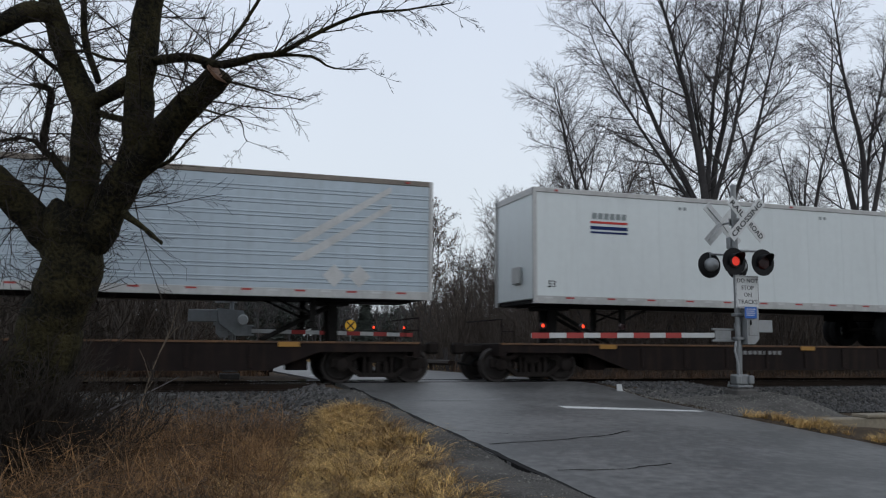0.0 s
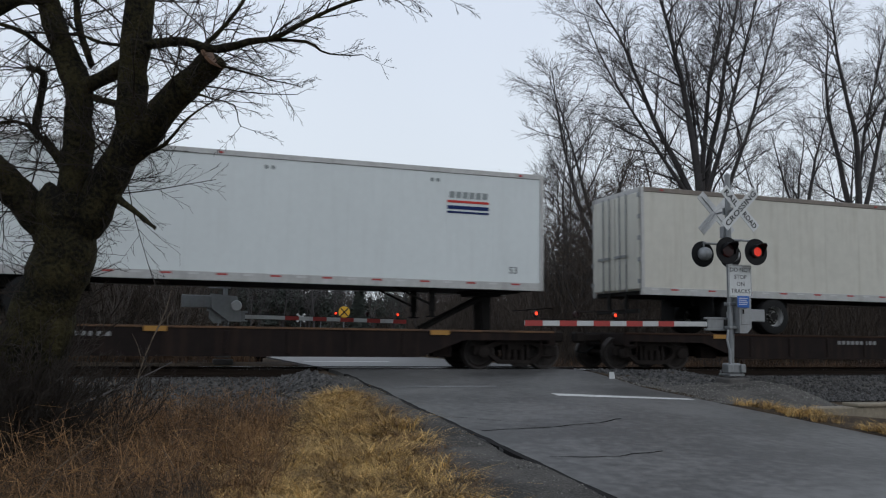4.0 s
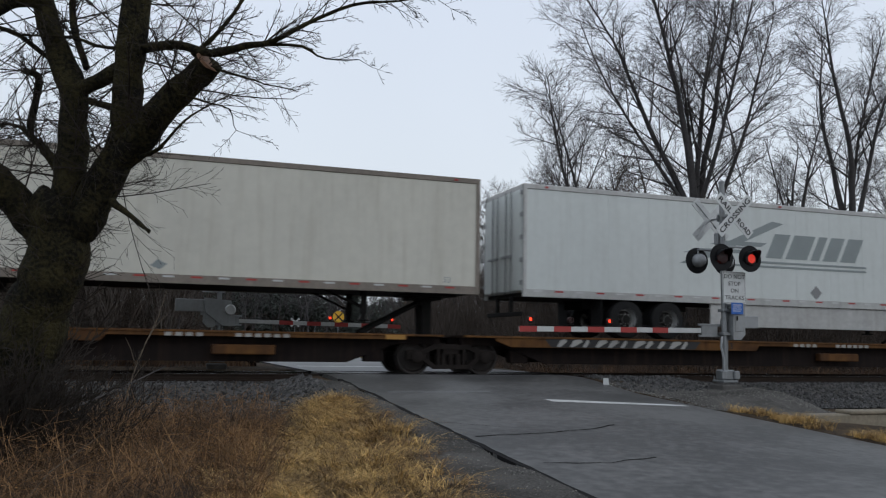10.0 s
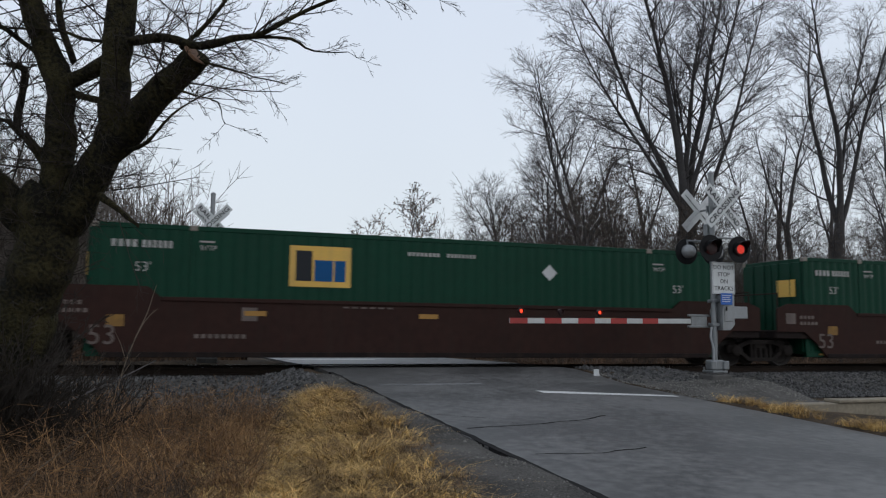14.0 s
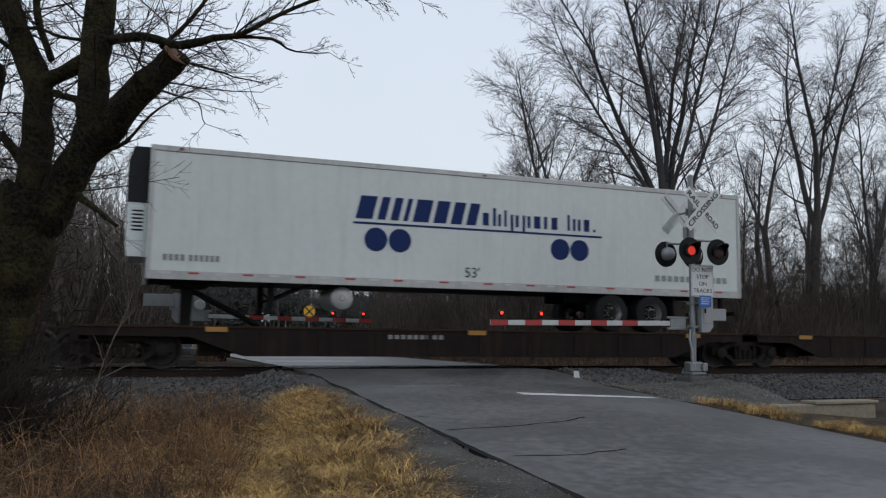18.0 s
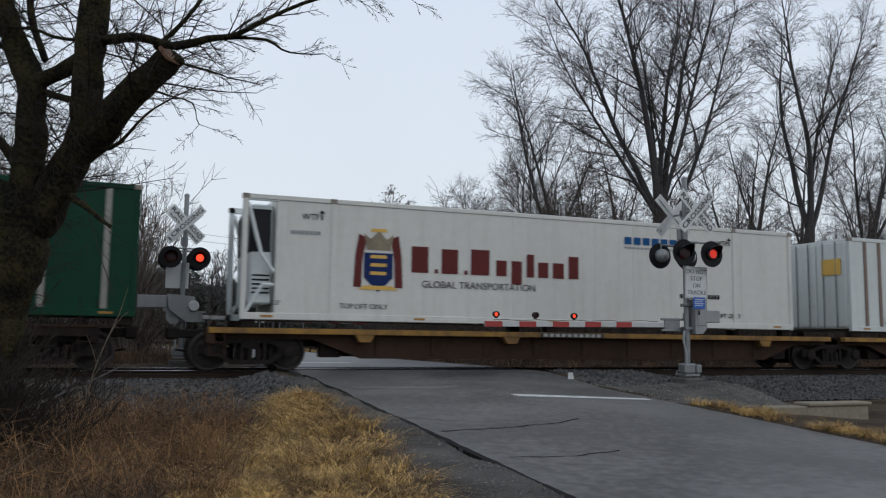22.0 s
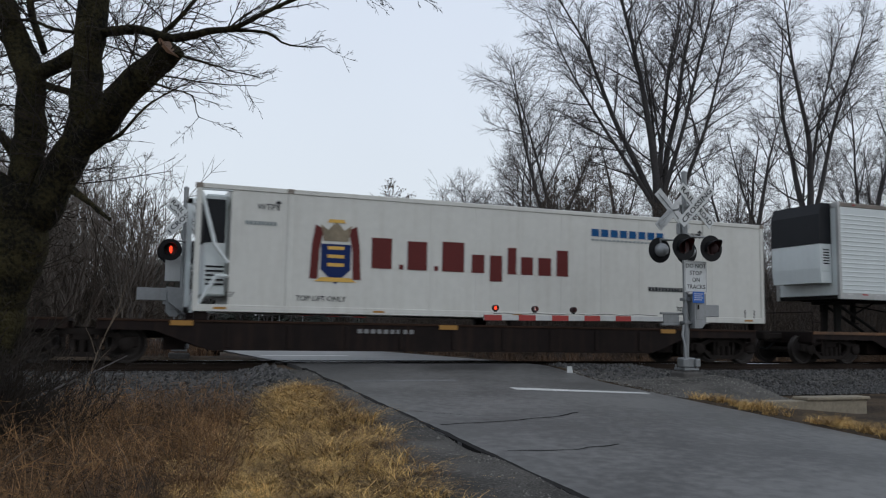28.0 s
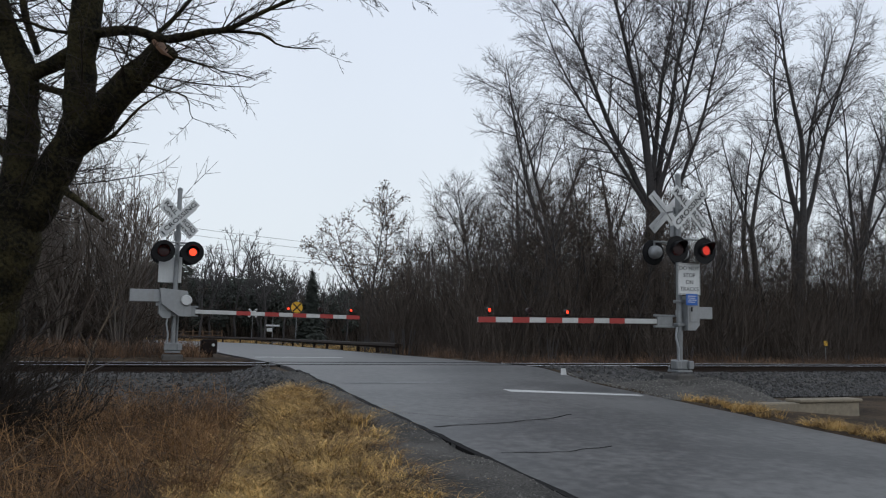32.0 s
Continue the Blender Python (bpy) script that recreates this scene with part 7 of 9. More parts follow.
class Vase:
    """Grows a tall bare tree: a trunk that forks into upright leaders, with side branches that bend up and end in fine twigs."""

    def __init__(self, seed, fine):
        self.rnd, self.fine = random.Random(seed), fine
        self.thick, self.thin = Shape(), Shape()

    def run(self, p, d, length, r0, r1, n, wander, pull):
        """One piece of wood from p towards d, drawn up by pull; gives its points, ways and radii."""
        rnd, pts, ways, radii = self.rnd, [p], [d], [r0]
        for i in range(n):
            d = (d + Vector((rnd.gauss(0, wander), rnd.gauss(0, wander), rnd.gauss(0, wander * 0.6) + pull))).normalized()
            p = p + d * (length / n)
            pts.append(p)
            ways.append(d)
            radii.append(r0 + (r1 - r0) * ((i + 1) / n) ** 0.85)
        thick = r0 > 0.028
        (self.thick if thick else self.thin).tube(pts, radii, 9 if r0 > 0.1 else 6 if thick else 3, False)
        return pts, ways, radii

    def along(self, pts, ways, radii, u):
        n = len(pts) - 1
        i = min(n - 1, int(u * n))
        return pts[i].lerp(pts[i + 1], u * n - i), ways[i], radii[i] + (radii[i + 1] - radii[i]) * (u * n - i)

    def off(self, d, lo, hi):
        axis = d.orthogonal().normalized()
        axis.rotate(Matrix.Rotation(self.rnd.uniform(0, 6.283), 3, d))
        e = d.copy()
        e.rotate(Matrix.Rotation(radians(self.rnd.uniform(lo, hi)), 3, axis))
        return e

    def clothe(self, wood, length, reach, step, start):
        """Side branches along a leader."""
        rnd = self.rnd
        k = max(2, int(length * (1 - start) / step))
        for j in range(k):
            u = start + (1 - start) * ((j + rnd.random()) / k) ** 0.62
            p, d, r = self.along(*wood, u)
            w = reach * (1.0 - 0.52 * u) * rnd.uniform(0.5, 1.05)
            self.branch(p, self.off(d, 30, 62), w, min(r * 0.62, 0.012 + w * 0.012))

    def branch(self, p, d, w, r):
        rnd, fine = self.rnd, self.fine
        b = self.run(p, d, w, r, fine * 1.1, max(3, int(w / 0.5)), 0.085, 0.034)
        m = max(4, int(w / 0.22))
        for j in range(m):
            u = 0.26 + 0.74 * (j + rnd.random()) / m
            q, e, rr = self.along(*b, u)
            l = max(0.5, w * 0.50 * (1.05 - 0.6 * u)) * rnd.uniform(0.6, 1.2)
            t = self.run(q, self.off(e, 26, 52), l, max(fine, min(rr * 0.6, 0.018)), fine * 0.8, max(2, int(l / 0.4)), 0.10, 0.03)
            for i in range(max(3, int(l / 0.17))):
                v = 0.15 + 0.85 * rnd.random()
                g, h, _ = self.along(*t, v)
                o = self.off(h, 24, 52)
                x = rnd.uniform(0.3, 0.75)
                self.thin.tube([g, g + o * x], [fine * 0.8, fine * 0.5], 3, False)
                if rnd.random() < 0.55:
                    self.thin.tube([g + o * x * 0.45, g + o * x * 0.45 + self.off(o, 25, 50) * x * 0.6], [fine * 0.65, fine * 0.45], 3, False)


def vase(key, seed, fork, r, lean, leaders, reach=4.2, step=0.5, fine=0.0078, low=0):
    """fork: where the trunk divides; leaders: sideways lean, lean in depth, length and girth of each."""
    w = Vase(seed, fine)
    trunk = w.run(Vector((0, 0, -0.3)), Vector((lean, 0, 1)).normalized(), fork, r, r * 0.84, 6, 0.03, 0.01)
    top = trunk[0][-1]
    for sx, sy, l, g in leaders:
        ld = w.run(top - Vector((0, 0, 0.25)), Vector((sx, sy, 1)).normalized(), l, r * g, 0.018, max(7, int(l / 0.9)), 0.045, 0.028)
        w.clothe(ld, l, min(reach, l * 0.5), step, 0.10)
    for j in range(low):
        p, d, rr = w.along(*trunk, w.rnd.uniform(0.45, 0.98))
        w.branch(p, w.off(d, 45, 80), reach * w.rnd.uniform(0.35, 0.8), 0.03)
    TREES[key] = (w.thick.mesh("trunk", BARK, 60), w.thin.mesh("crown", BRUSH if key == "thick" else TWIG), 0)


def sapling(key, seed, height, r, kids=(7, 5, 3), stems=3, rmin=0.006, lean=0.18, wood=None):
    w = Wood(seed)
    for i in range(stems):
        a = w.rnd.uniform(0, 6.28)
        w.limb(Vector((w.rnd.uniform(-0.3, 0.3), w.rnd.uniform(-0.3, 0.3), -0.2)), Vector((math.cos(a) * lean, math.sin(a) * lean, 1)).normalized(), height * w.rnd.uniform(0.7, 1.0), r, 1, 4, (0, *kids), ratio=0.5, wander=0.10, rise=0.10, start=0.2, spread=(18, 45), tip=0.2, rmin=rmin)
    TREES[key] = (w.thick.mesh("trunk", wood or BARK, 60), w.thin.mesh("crown", wood or TWIG), height)


def plant(key, x, y, z=None, turn=0.0, scale=1.0, label="tall bare deciduous tree with grey-brown bark", name="tree", group="bare trees behind the track"):
    t, c, h = TREES[key]
    ob = thing(name, label, "tree", group, pose(x, y, ground_z(x, y) if z is None else z, 0, 0, turn) @ Matrix.Scale(scale, 4))
    part("trunk", t, None, ob)
    part("crown", c, None, ob)
    return ob


# the old tree near the camera
old = Wood(11)
for limb_name, nodes in BOUGHS.items():
    pts, rad = [], []
    vs = [Vector(n[:3]) for n in nodes]
    for i in range(len(vs) - 1):
        a, b, c, d = vs[max(0, i - 1)], vs[i], vs[i + 1], vs[min(len(vs) - 1, i + 2)]
        m = 7 if nodes[i][3] > 0.05 else 3
        for k in range(m):
            t = k / m
            q = 0.5 * ((2 * b) + (c - a) * t + (2 * a - 5 * b + 4 * c - d) * t * t + (3 * b - a - 3 * c + d) * t ** 3)
            rr = nodes[i][3] * (1 - t) + nodes[i + 1][3] * t
            pts.append(q + Vector((noise.noise(q * 3.0), noise.noise(q * 3.0 + Vector((5, 1, 2))), 0)) * rr * 0.22)
            rad.append(rr * (0.94 + 0.13 * noise.noise(q * 5.0 + Vector((1, 7, 3)))))
    pts.append(vs[-1])
    rad.append(nodes[-1][3])
    old.thick.tube(pts, rad, 16 if nodes[0][3] > 0.1 else 8)
    if nodes[0][3] < 0.075:
        for k in range(1, len(pts)):
            for _ in range(3):
                if old.rnd.random() < 0.62 and limb_name not in ("peg", "broken") and (limb_name not in ("mid_branch", "low_branch", "low_spray") or old.rnd.random() < 0.4):
                    d = (pts[k] - pts[k - 1]).normalized()
                    axis = d.orthogonal().normalized()
                    axis.rotate(Matrix.Rotation(old.rnd.uniform(0, 6.283), 3, d))
                    e = d.copy()
                    e.rotate(Matrix.Rotation(radians(old.rnd.uniform(25, 62)), 3, axis))
                    old.limb(pts[k], e, old.rnd.uniform(0.24, 0.58) * (1.1 if rad[k] > 0.02 else 0.8), max(0.004, min(0.009, rad[k] * 0.4)), 2, 4, (0, 0, 6, 3), ratio=0.45, wander=0.10, rise=0.0, spread=(22, 50), rmin=0.0019)
    elif limb_name not in ("trunk", "bridge"):
        for k in range(5, len(pts), 2):
            for _ in range(2):
                e = Vector((old.rnd.gauss(0, 1), old.rnd.gauss(0, 0.6), old.rnd.gauss(0.35, 0.7))).normalized()
                if old.rnd.random() < (0.85 if limb_name != "stub" else 0.4):
                    old.limb(pts[k], e, old.rnd.uniform(0.5, 1.7), old.rnd.uniform(0.006, 0.014), 2, 4, (0, 0, 8, 4), ratio=0.45, wander=0.075, rise=0.02, spread=(20, 48), rmin=0.0019)
# short shaggy shoots and old vines on the bole
for i in range(420):
    run = BOUGHS[old.rnd.choice(("trunk", "trunk", "trunk", "limb_left", "stem_right", "stub", "stem_left"))]
    j = old.rnd.randrange(len(run) - 1)
    u = old.rnd.random()
    q, r = Vector(run[j][:3]).lerp(Vector(run[j + 1][:3]), u), run[j][3] * (1 - u) + run[j + 1][3] * u
    a = old.rnd.uniform(0, 6.283)
    e = Vector((math.cos(a), math.sin(a), old.rnd.uniform(-0.5, 0.9))).normalized()
    q += Vector((math.cos(a), math.sin(a), 0)) * r * 0.92
    old.limb(q, e, old.rnd.uniform(0.08, 0.45), old.rnd.uniform(0.004, 0.008), 3, 4, (0, 0, 0, 4), ratio=0.6, wander=0.2, rise=0.05, spread=(25, 60), rmin=0.0024)
oldtree = thing("old_tree", "old dark mossy tree with a sawn-off limb and fine bare twigs", "tree")
for i, (x, y, z) in enumerate(old.thick.v):
    q = Vector((x, y, z))
    bulge = 0.030 * noise.noise(q * 4.5) + 0.022 * noise.noise(Vector((x * 14, y * 14, z * 5))) + 0.010 * noise.noise(q * 30)
    k = min(1.0, max(0.15, (5.2 - z) / 4.0)) if z > 1.2 else 1.0
    old.thick.v[i] = (x + bulge * k, y - bulge * k, z + bulge * 0.5 * k)
part("trunk", old.thick, MOSSY, oldtree, "dark mossy trunk and limbs", smooth=60)
part("crown", old.thin, OLD_TWIG, oldtree, "fine bare twigs")
end, before = Vector(BOUGHS["stub"][-1][:3]), Vector(BOUGHS["stub"][-2][:3])
cut_way = (end - before).normalized()
part("sawn_end", Shape().tube([end - cut_way * 0.02, end + cut_way * 0.012], 0.145, 18), CUTWOOD, oldtree, "pale sawn face of the cut limb")

# dark brambles round its foot
sapling("bramble", 45, 1.5, 0.012, (6, 4, 2), 18, 0.0035, 0.8, OLD_TWIG)
for i, (x, y, k) in enumerate(((-1.9, -10.2, 1.0), (-1.5, -11.0, 0.9), (-2.4, -9.6, 1.2), (-0.7, -9.7, 0.9), (-2.2, -11.2, 1.0), (-0.5, -10.6, 0.6), (-3.0, -10.4, 1.2), (-1.2, -9.2, 0.8), (-1.7, -10.7, 1.15), (-1.35, -10.75, 0.9), (-2.1, -10.5, 1.4), (-1.9, -11.1, 1.1), (-2.6, -11.0, 1.3))):
    plant("bramble", x, y, turn=i * 47, scale=k, label="dark leafless brambles round the old tree", name="bramble", group="brambles")
# tall trees behind the track
vase("elm", 3, 7.4, 0.34, -0.03, ((-0.34, 0.1, 13.5, 0.55), (-0.10, -0.2, 14.5, 0.62), (0.08, 0.2, 13.5, 0.5), (-0.55, -0.1, 11.5, 0.36), (0.22, -0.3, 12.0, 0.4)), 5.4, 0.45, low=4)
vase("twin", 5, 6.2, 0.28, 0.05, ((0.10, 0.0, 15.5, 0.75), (0.36, 0.1, 12.5, 0.5), (-0.06, -0.2, 12.0, 0.45)), 4.8, 0.45, low=4)
vase("vase", 8, 7.4, 0.30, 0.03, ((-0.20, 0.1, 12.0, 0.6), (0.12, -0.1, 13.0, 0.66), (0.40, 0.1, 12.0, 0.5), (0.0, 0.3, 12.0, 0.42)), 4.4, 0.46, low=4)
vase("side", 13, 6.0, 0.19, -0.04, ((-0.40, 0.05, 9.6, 0.72), (-0.12, 0.1, 9.2, 0.6), (0.35, 0.1, 6.5, 0.5)), 4.6, 0.46, fine=0.0082, low=5)
vase("slim", 17, 7.0, 0.17, 0.03, ((0.10, 0.0, 6.5, 0.74), (-0.28, 0.1, 5.5, 0.5)), 3.4, 0.45, low=7)
vase("right", 21, 6.0, 0.22, 0.04, ((0.24, 0.1, 11.0, 0.7), (-0.18, -0.1, 9.5, 0.5), (0.55, 0.0, 8.0, 0.45)), 4.4, 0.50, low=5)
vase("thick", 61, 1.2, 0.10, 0.0, ((-0.7, 0.2, 6.0, 0.5), (-0.35, -0.3, 7.2, 0.55), (-0.05, 0.3, 7.8, 0.6), (0.2, -0.2, 7.4, 0.55), (0.5, 0.1, 6.8, 0.5), (0.85, -0.1, 5.4, 0.45)), 2.2, 0.34, fine=0.0088)
vase("low", 19, 2.4, 0.10, 0.02, ((-0.5, 0.2, 5.6, 0.6), (0.2, -0.4, 6.4, 0.7), (0.6, 0.3, 5.0, 0.5)), 2.6, 0.50, fine=0.0085)
vase("mid", 24, 3.4, 0.10, -0.03, ((-0.25, 0.2, 6.0, 0.7), (0.3, -0.3, 5.6, 0.6)), 2.2, 0.45, fine=0.0085, low=2)
crowned("far", 33, 15.0, 0.20, 3.2, 0.05, 0.95, 0.030)
crowned("bush", 25, 5.6, 0.036, 0.9, 0.04, 1.0, 0.0092, 6, 0.35, TWIG, BRUSH)
crowned("thorn", 27, 4.6, 0.032, 0.7, 0.02, 1.2, 0.0092, 7, 0.5, TWIG, BRUSH)
crowned("cane", 31, 7.2, 0.034, 1.5, 0.09, 0.75, 0.0092, 6, 0.2, TAN_TWIG, TAN_TWIG)
crowned("whip", 29, 7.0, 0.040, 1.4, 0.08, 0.8, 0.0092, 4, 0.2, TWIG, BRUSH)
for key, x, y, turn, sc in (("elm", 23.4, 12.4, -36, 1.0), ("twin", 24.6, 12.8, -37, 1.0), ("vase", 32.6, 12.6, -44, 1.0), ("slim", 30.2, 12.4, -42, 1.0), ("side", 19.4, 13.4, -29, 0.96), ("right", 36.8, 12.6, -48, 1.0),
                            ("slim", 41.5, 14.0, 100, 1.15), ("right", 45.5, 16.0, 30, 1.0), ("side", 50, 20, 200, 1.1), ("slim", 27.6, 22.0, 170, 1.05), ("side", 26.5, 30.0, 60, 0.95), ("right", 38.5, 24.0, 140, 0.9), ("slim", 34.6, 18.0, 250, 1.0), ("slim", 46, 26, 20, 1.2), ("vase", 58, 30, 90, 0.9),
                            ("slim", 21.6, 19.0, 40, 0.78), ("side", 20.5, 26.0, 290, 0.74)):
    plant(key, x, y, turn=turn, scale=sc)
for x, y, turn, sc in ((18.3, 10.8, 0, 0.95), (19.9, 11.4, 130, 1.05), (21.3, 10.6, 250, 0.9), (16.6, 12.6, 70, 0.85), (22.4, 15.5, 200, 1.1), (27.6, 11.6, 300, 0.9), (34.6, 11.2, 160, 0.85), (40.0, 12.0, 20, 0.95), (19.0, 17.5, 300, 1.1), (17.4, 20.0, 30, 0.95)):
    plant("thick", x, y, turn=turn, scale=sc, label="dense twiggy bare tree with many stems", group="young trees behind the track")
rnd = random.Random(77)
for i in range(12):
    x = rnd.uniform(16, 58)
    y = rnd.uniform(9, 17) + max(0, (24 - x)) * 1.1
    plant(rnd.choice(("mid", "low")), x, y, turn=rnd.uniform(0, 360), scale=rnd.uniform(0.55, 0.8), label="slender bare young tree in the undergrowth", name="sapling", group="young trees behind the track")
for i in range(72):
    x, y = (rnd.uniform(14.5, 30) if i % 2 else rnd.uniform(24, 56)), rnd.uniform(10.5, 24)
    x += max(0.0, (y - 12) * 0.35)
    plant(rnd.choice(("low", "mid")), x, y, turn=rnd.uniform(0, 360), scale=rnd.uniform(0.5, 0.95), label="small bare tree with twiggy crown in the undergrowth", name="sapling", group="young trees behind the track")
for i in range(18):
    x = rnd.uniform(13, 40)
    y = rnd.uniform(24, 52)
    if x < 8.5 + y * 0.30:
        x += 9
    plant(rnd.choice(("mid", "low")), x, y, turn=rnd.uniform(0, 360), scale=rnd.uniform(0.75, 1.0), label="slender bare young tree in the undergrowth", name="sapling", group="young trees behind the track")
for i in range(110):
    x = rnd.uniform(12.5, 56)
    y = rnd.uniform(5.2, 19.0) + max(0, (19 - x)) * 1.4
    plant(rnd.choice(("bush", "thorn", "whip", "bush")), x, y, turn=rnd.uniform(0, 360), scale=rnd.uniform(0.45, 0.85) * (0.7 if y < 8 else 1.0), label="leafless tangled shrub beside the railway", name="shrub", group="shrubs beside the track")
for i in range(34):
    x = rnd.uniform(14, 34)
    y = rnd.uniform(20, 48)
    if x < 8.5 + y * 0.30:
        x += 9
    plant(rnd.choice(("bush", "thorn", "whip")), x, y, turn=rnd.uniform(0, 360), scale=rnd.uniform(0.55, 0.9), label="leafless tangled shrub beside the railway", name="shrub", group="shrubs beside the track")
for i in range(46):
    x, y = rnd.uniform(-11, 0.6), rnd.uniform(8.0, 17)
    plant(rnd.choice(("cane", "cane", "whip")), x, y, turn=rnd.uniform(0, 360), scale=rnd.uniform(0.85, 1.2) + max(0, -x - 1) * 0.025, label="tall leafless shrub beyond the track", name="shrub", group="thicket beyond the track")
for i in range(30):
    x, y = rnd.uniform(19, 46), rnd.uniform(14, 26)
    plant(rnd.choice(("whip", "bush", "thorn")), x, y, turn=rnd.uniform(0, 360), scale=rnd.uniform(0.7, 1.1), label="tall leafless shrub in the wood", name="shrub", group="shrubs beside the track")
for i in range(52):
    x, y = rnd.uniform(-9, 1.6), rnd.uniform(5.0, 17)
    if x > -0.4 and y < 8:
        x -= 2.4
    plant(rnd.choice(("bush", "cane", "whip", "thorn")), x, y, turn=rnd.uniform(0, 360), scale=rnd.uniform(0.65, 1.1) * (0.55 if y < 7 else 1.0) + max(0, -x - 1) * 0.02, label="leafless tangled shrub beyond the track", name="shrub", group="thicket beyond the track")

# the small tree that keeps withered leaves
vase("leafy", 41, 2.4, 0.13, 0.03, ((-0.75, 0.1, 6.0, 0.5), (-0.3, 0.3, 7.4, 0.55), (0.05, -0.2, 7.8, 0.65), (0.4, 0.2, 7.0, 0.5), (0.85, -0.1, 5.6, 0.45)), 3.0, 0.42, fine=0.011, low=3)
lt = plant("leafy", 15.4, 31.0, turn=-17, label="small tree with withered leaves on its twigs", group="")
lv, rl = [], random.Random(9)
tips = [v.co for v in TREES["leafy"][1].vertices]
for i in range(4200):
    p = tips[rl.randrange(len(tips))]
    if p.z < 3.5:
        continue
    a, b = Vector((rl.gauss(0, 1), rl.gauss(0, 1), rl.gauss(0, 1))).normalized() * 0.075, Vector((rl.gauss(0, 1), rl.gauss(0, 1), rl.gauss(0, 1))).normalized() * 0.05
    lv += [p - a, p + b, p + a, p - b]
part("leaves", quads("leaves", [tuple(v) for v in lv], DEADLEAF), None, lt, "withered brown leaves")


# conifers and the far wood
def conifer_mesh(seed, h):
    r, v = random.Random(seed), []
    for i in range(2200):
        t = r.random() ** 0.55
        z = h * (1 - t) * 0.97 + 0.3
        w = 0.22 * h * t * (0.55 + 0.45 * r.random())
        a = r.uniform(0, 6.283)
        p = Vector((math.cos(a) * w, math.sin(a) * w, z - 0.12 * w))
        o, u = Vector((math.cos(a), math.sin(a), -0.35)).normalized() * r.uniform(0.3, 0.7), Vector((-math.sin(a), math.cos(a), r.uniform(-0.3, 0.3))) * r.uniform(0.12, 0.3)
        v += [p - o - u * 0.3, p - u, p + o, p + u]
    return quads("crown", [tuple(q) for q in v], PINE)


def pine_mesh(seed, h):
    """A broad pine: clumps of needles in an uneven rounded head."""
    r, v = random.Random(seed), []
    for c in range(26):
        a, rr = r.uniform(0, 6.283), 0.36 * h * math.sqrt(r.random())
        o = Vector((math.cos(a) * rr, math.sin(a) * rr, h * r.uniform(0.30, 0.93) - 0.3 * rr))
        size = h * r.uniform(0.07, 0.13)
        for i in range(80):
            p = o + Vector((r.gauss(0, 1), r.gauss(0, 1), r.gauss(0, 0.6))).normalized() * size * r.random() ** 0.4
            e, f = Vector((r.gauss(0, 1), r.gauss(0, 1), r.gauss(0, 0.5))).normalized() * r.uniform(0.2, 0.5), Vector((r.gauss(0, 1), r.gauss(0, 1), r.gauss(0, 1))).normalized() * 0.16
            v += [p - e - f * 0.3, p - f, p + e, p + f]
    return quads("crown", [tuple(q) for q in v], PINE)


PINES = [conifer_mesh(5, 9.0), conifer_mesh(6, 12.0), pine_mesh(14, 11.0)]
ptrunk = Shape().tube([(0, 0, -0.3), (0, 0, 7.5)], [0.16, 0.03], 8).mesh("trunk", BARK, 60)
for i in range(64):
    if i == 0:
        x, y, sc, k = 19.7, 66.0, 0.86, 0
    else:
        d = rnd.uniform(95, 150)
        az = radians(rnd.choice((rnd.uniform(2.2, 8.0), rnd.uniform(0.5, 17.0))))
        x, y, sc, k = d * math.sin(az), d * math.cos(az) - 20, rnd.uniform(0.6, 0.98), 2
    ob = thing("conifer", "dark evergreen conifer in the far wood" if i == 0 else "round-headed dark pine in the far wood", "tree", "far conifers", pose(x, y, -0.6, 0, 0, rnd.uniform(0, 360)) @ Matrix.Scale(sc, 4))
    part("trunk", ptrunk, None, ob)
    part("crown", PINES[k], None, ob)
for i in range(60):
    d = rnd.uniform(85, 150)
    az = radians(rnd.uniform(-1, 20))
    plant("far", d * math.sin(az), d * math.cos(az) - 20, z=-0.6, turn=rnd.uniform(0, 360), scale=rnd.uniform(0.45, 0.72), label="bare tree in the far wood", group="far bare trees")


for x, y, sc in ((14.9, 92.0, 1.02), (17.4, 98.0, 0.97), (22.1, 88.0, 0.72), (13.2, 100.0, 0.90)):
    plant("far", x, y, z=-0.6, turn=x * 31, scale=sc, label="bare tree in the far wood", group="far bare trees")


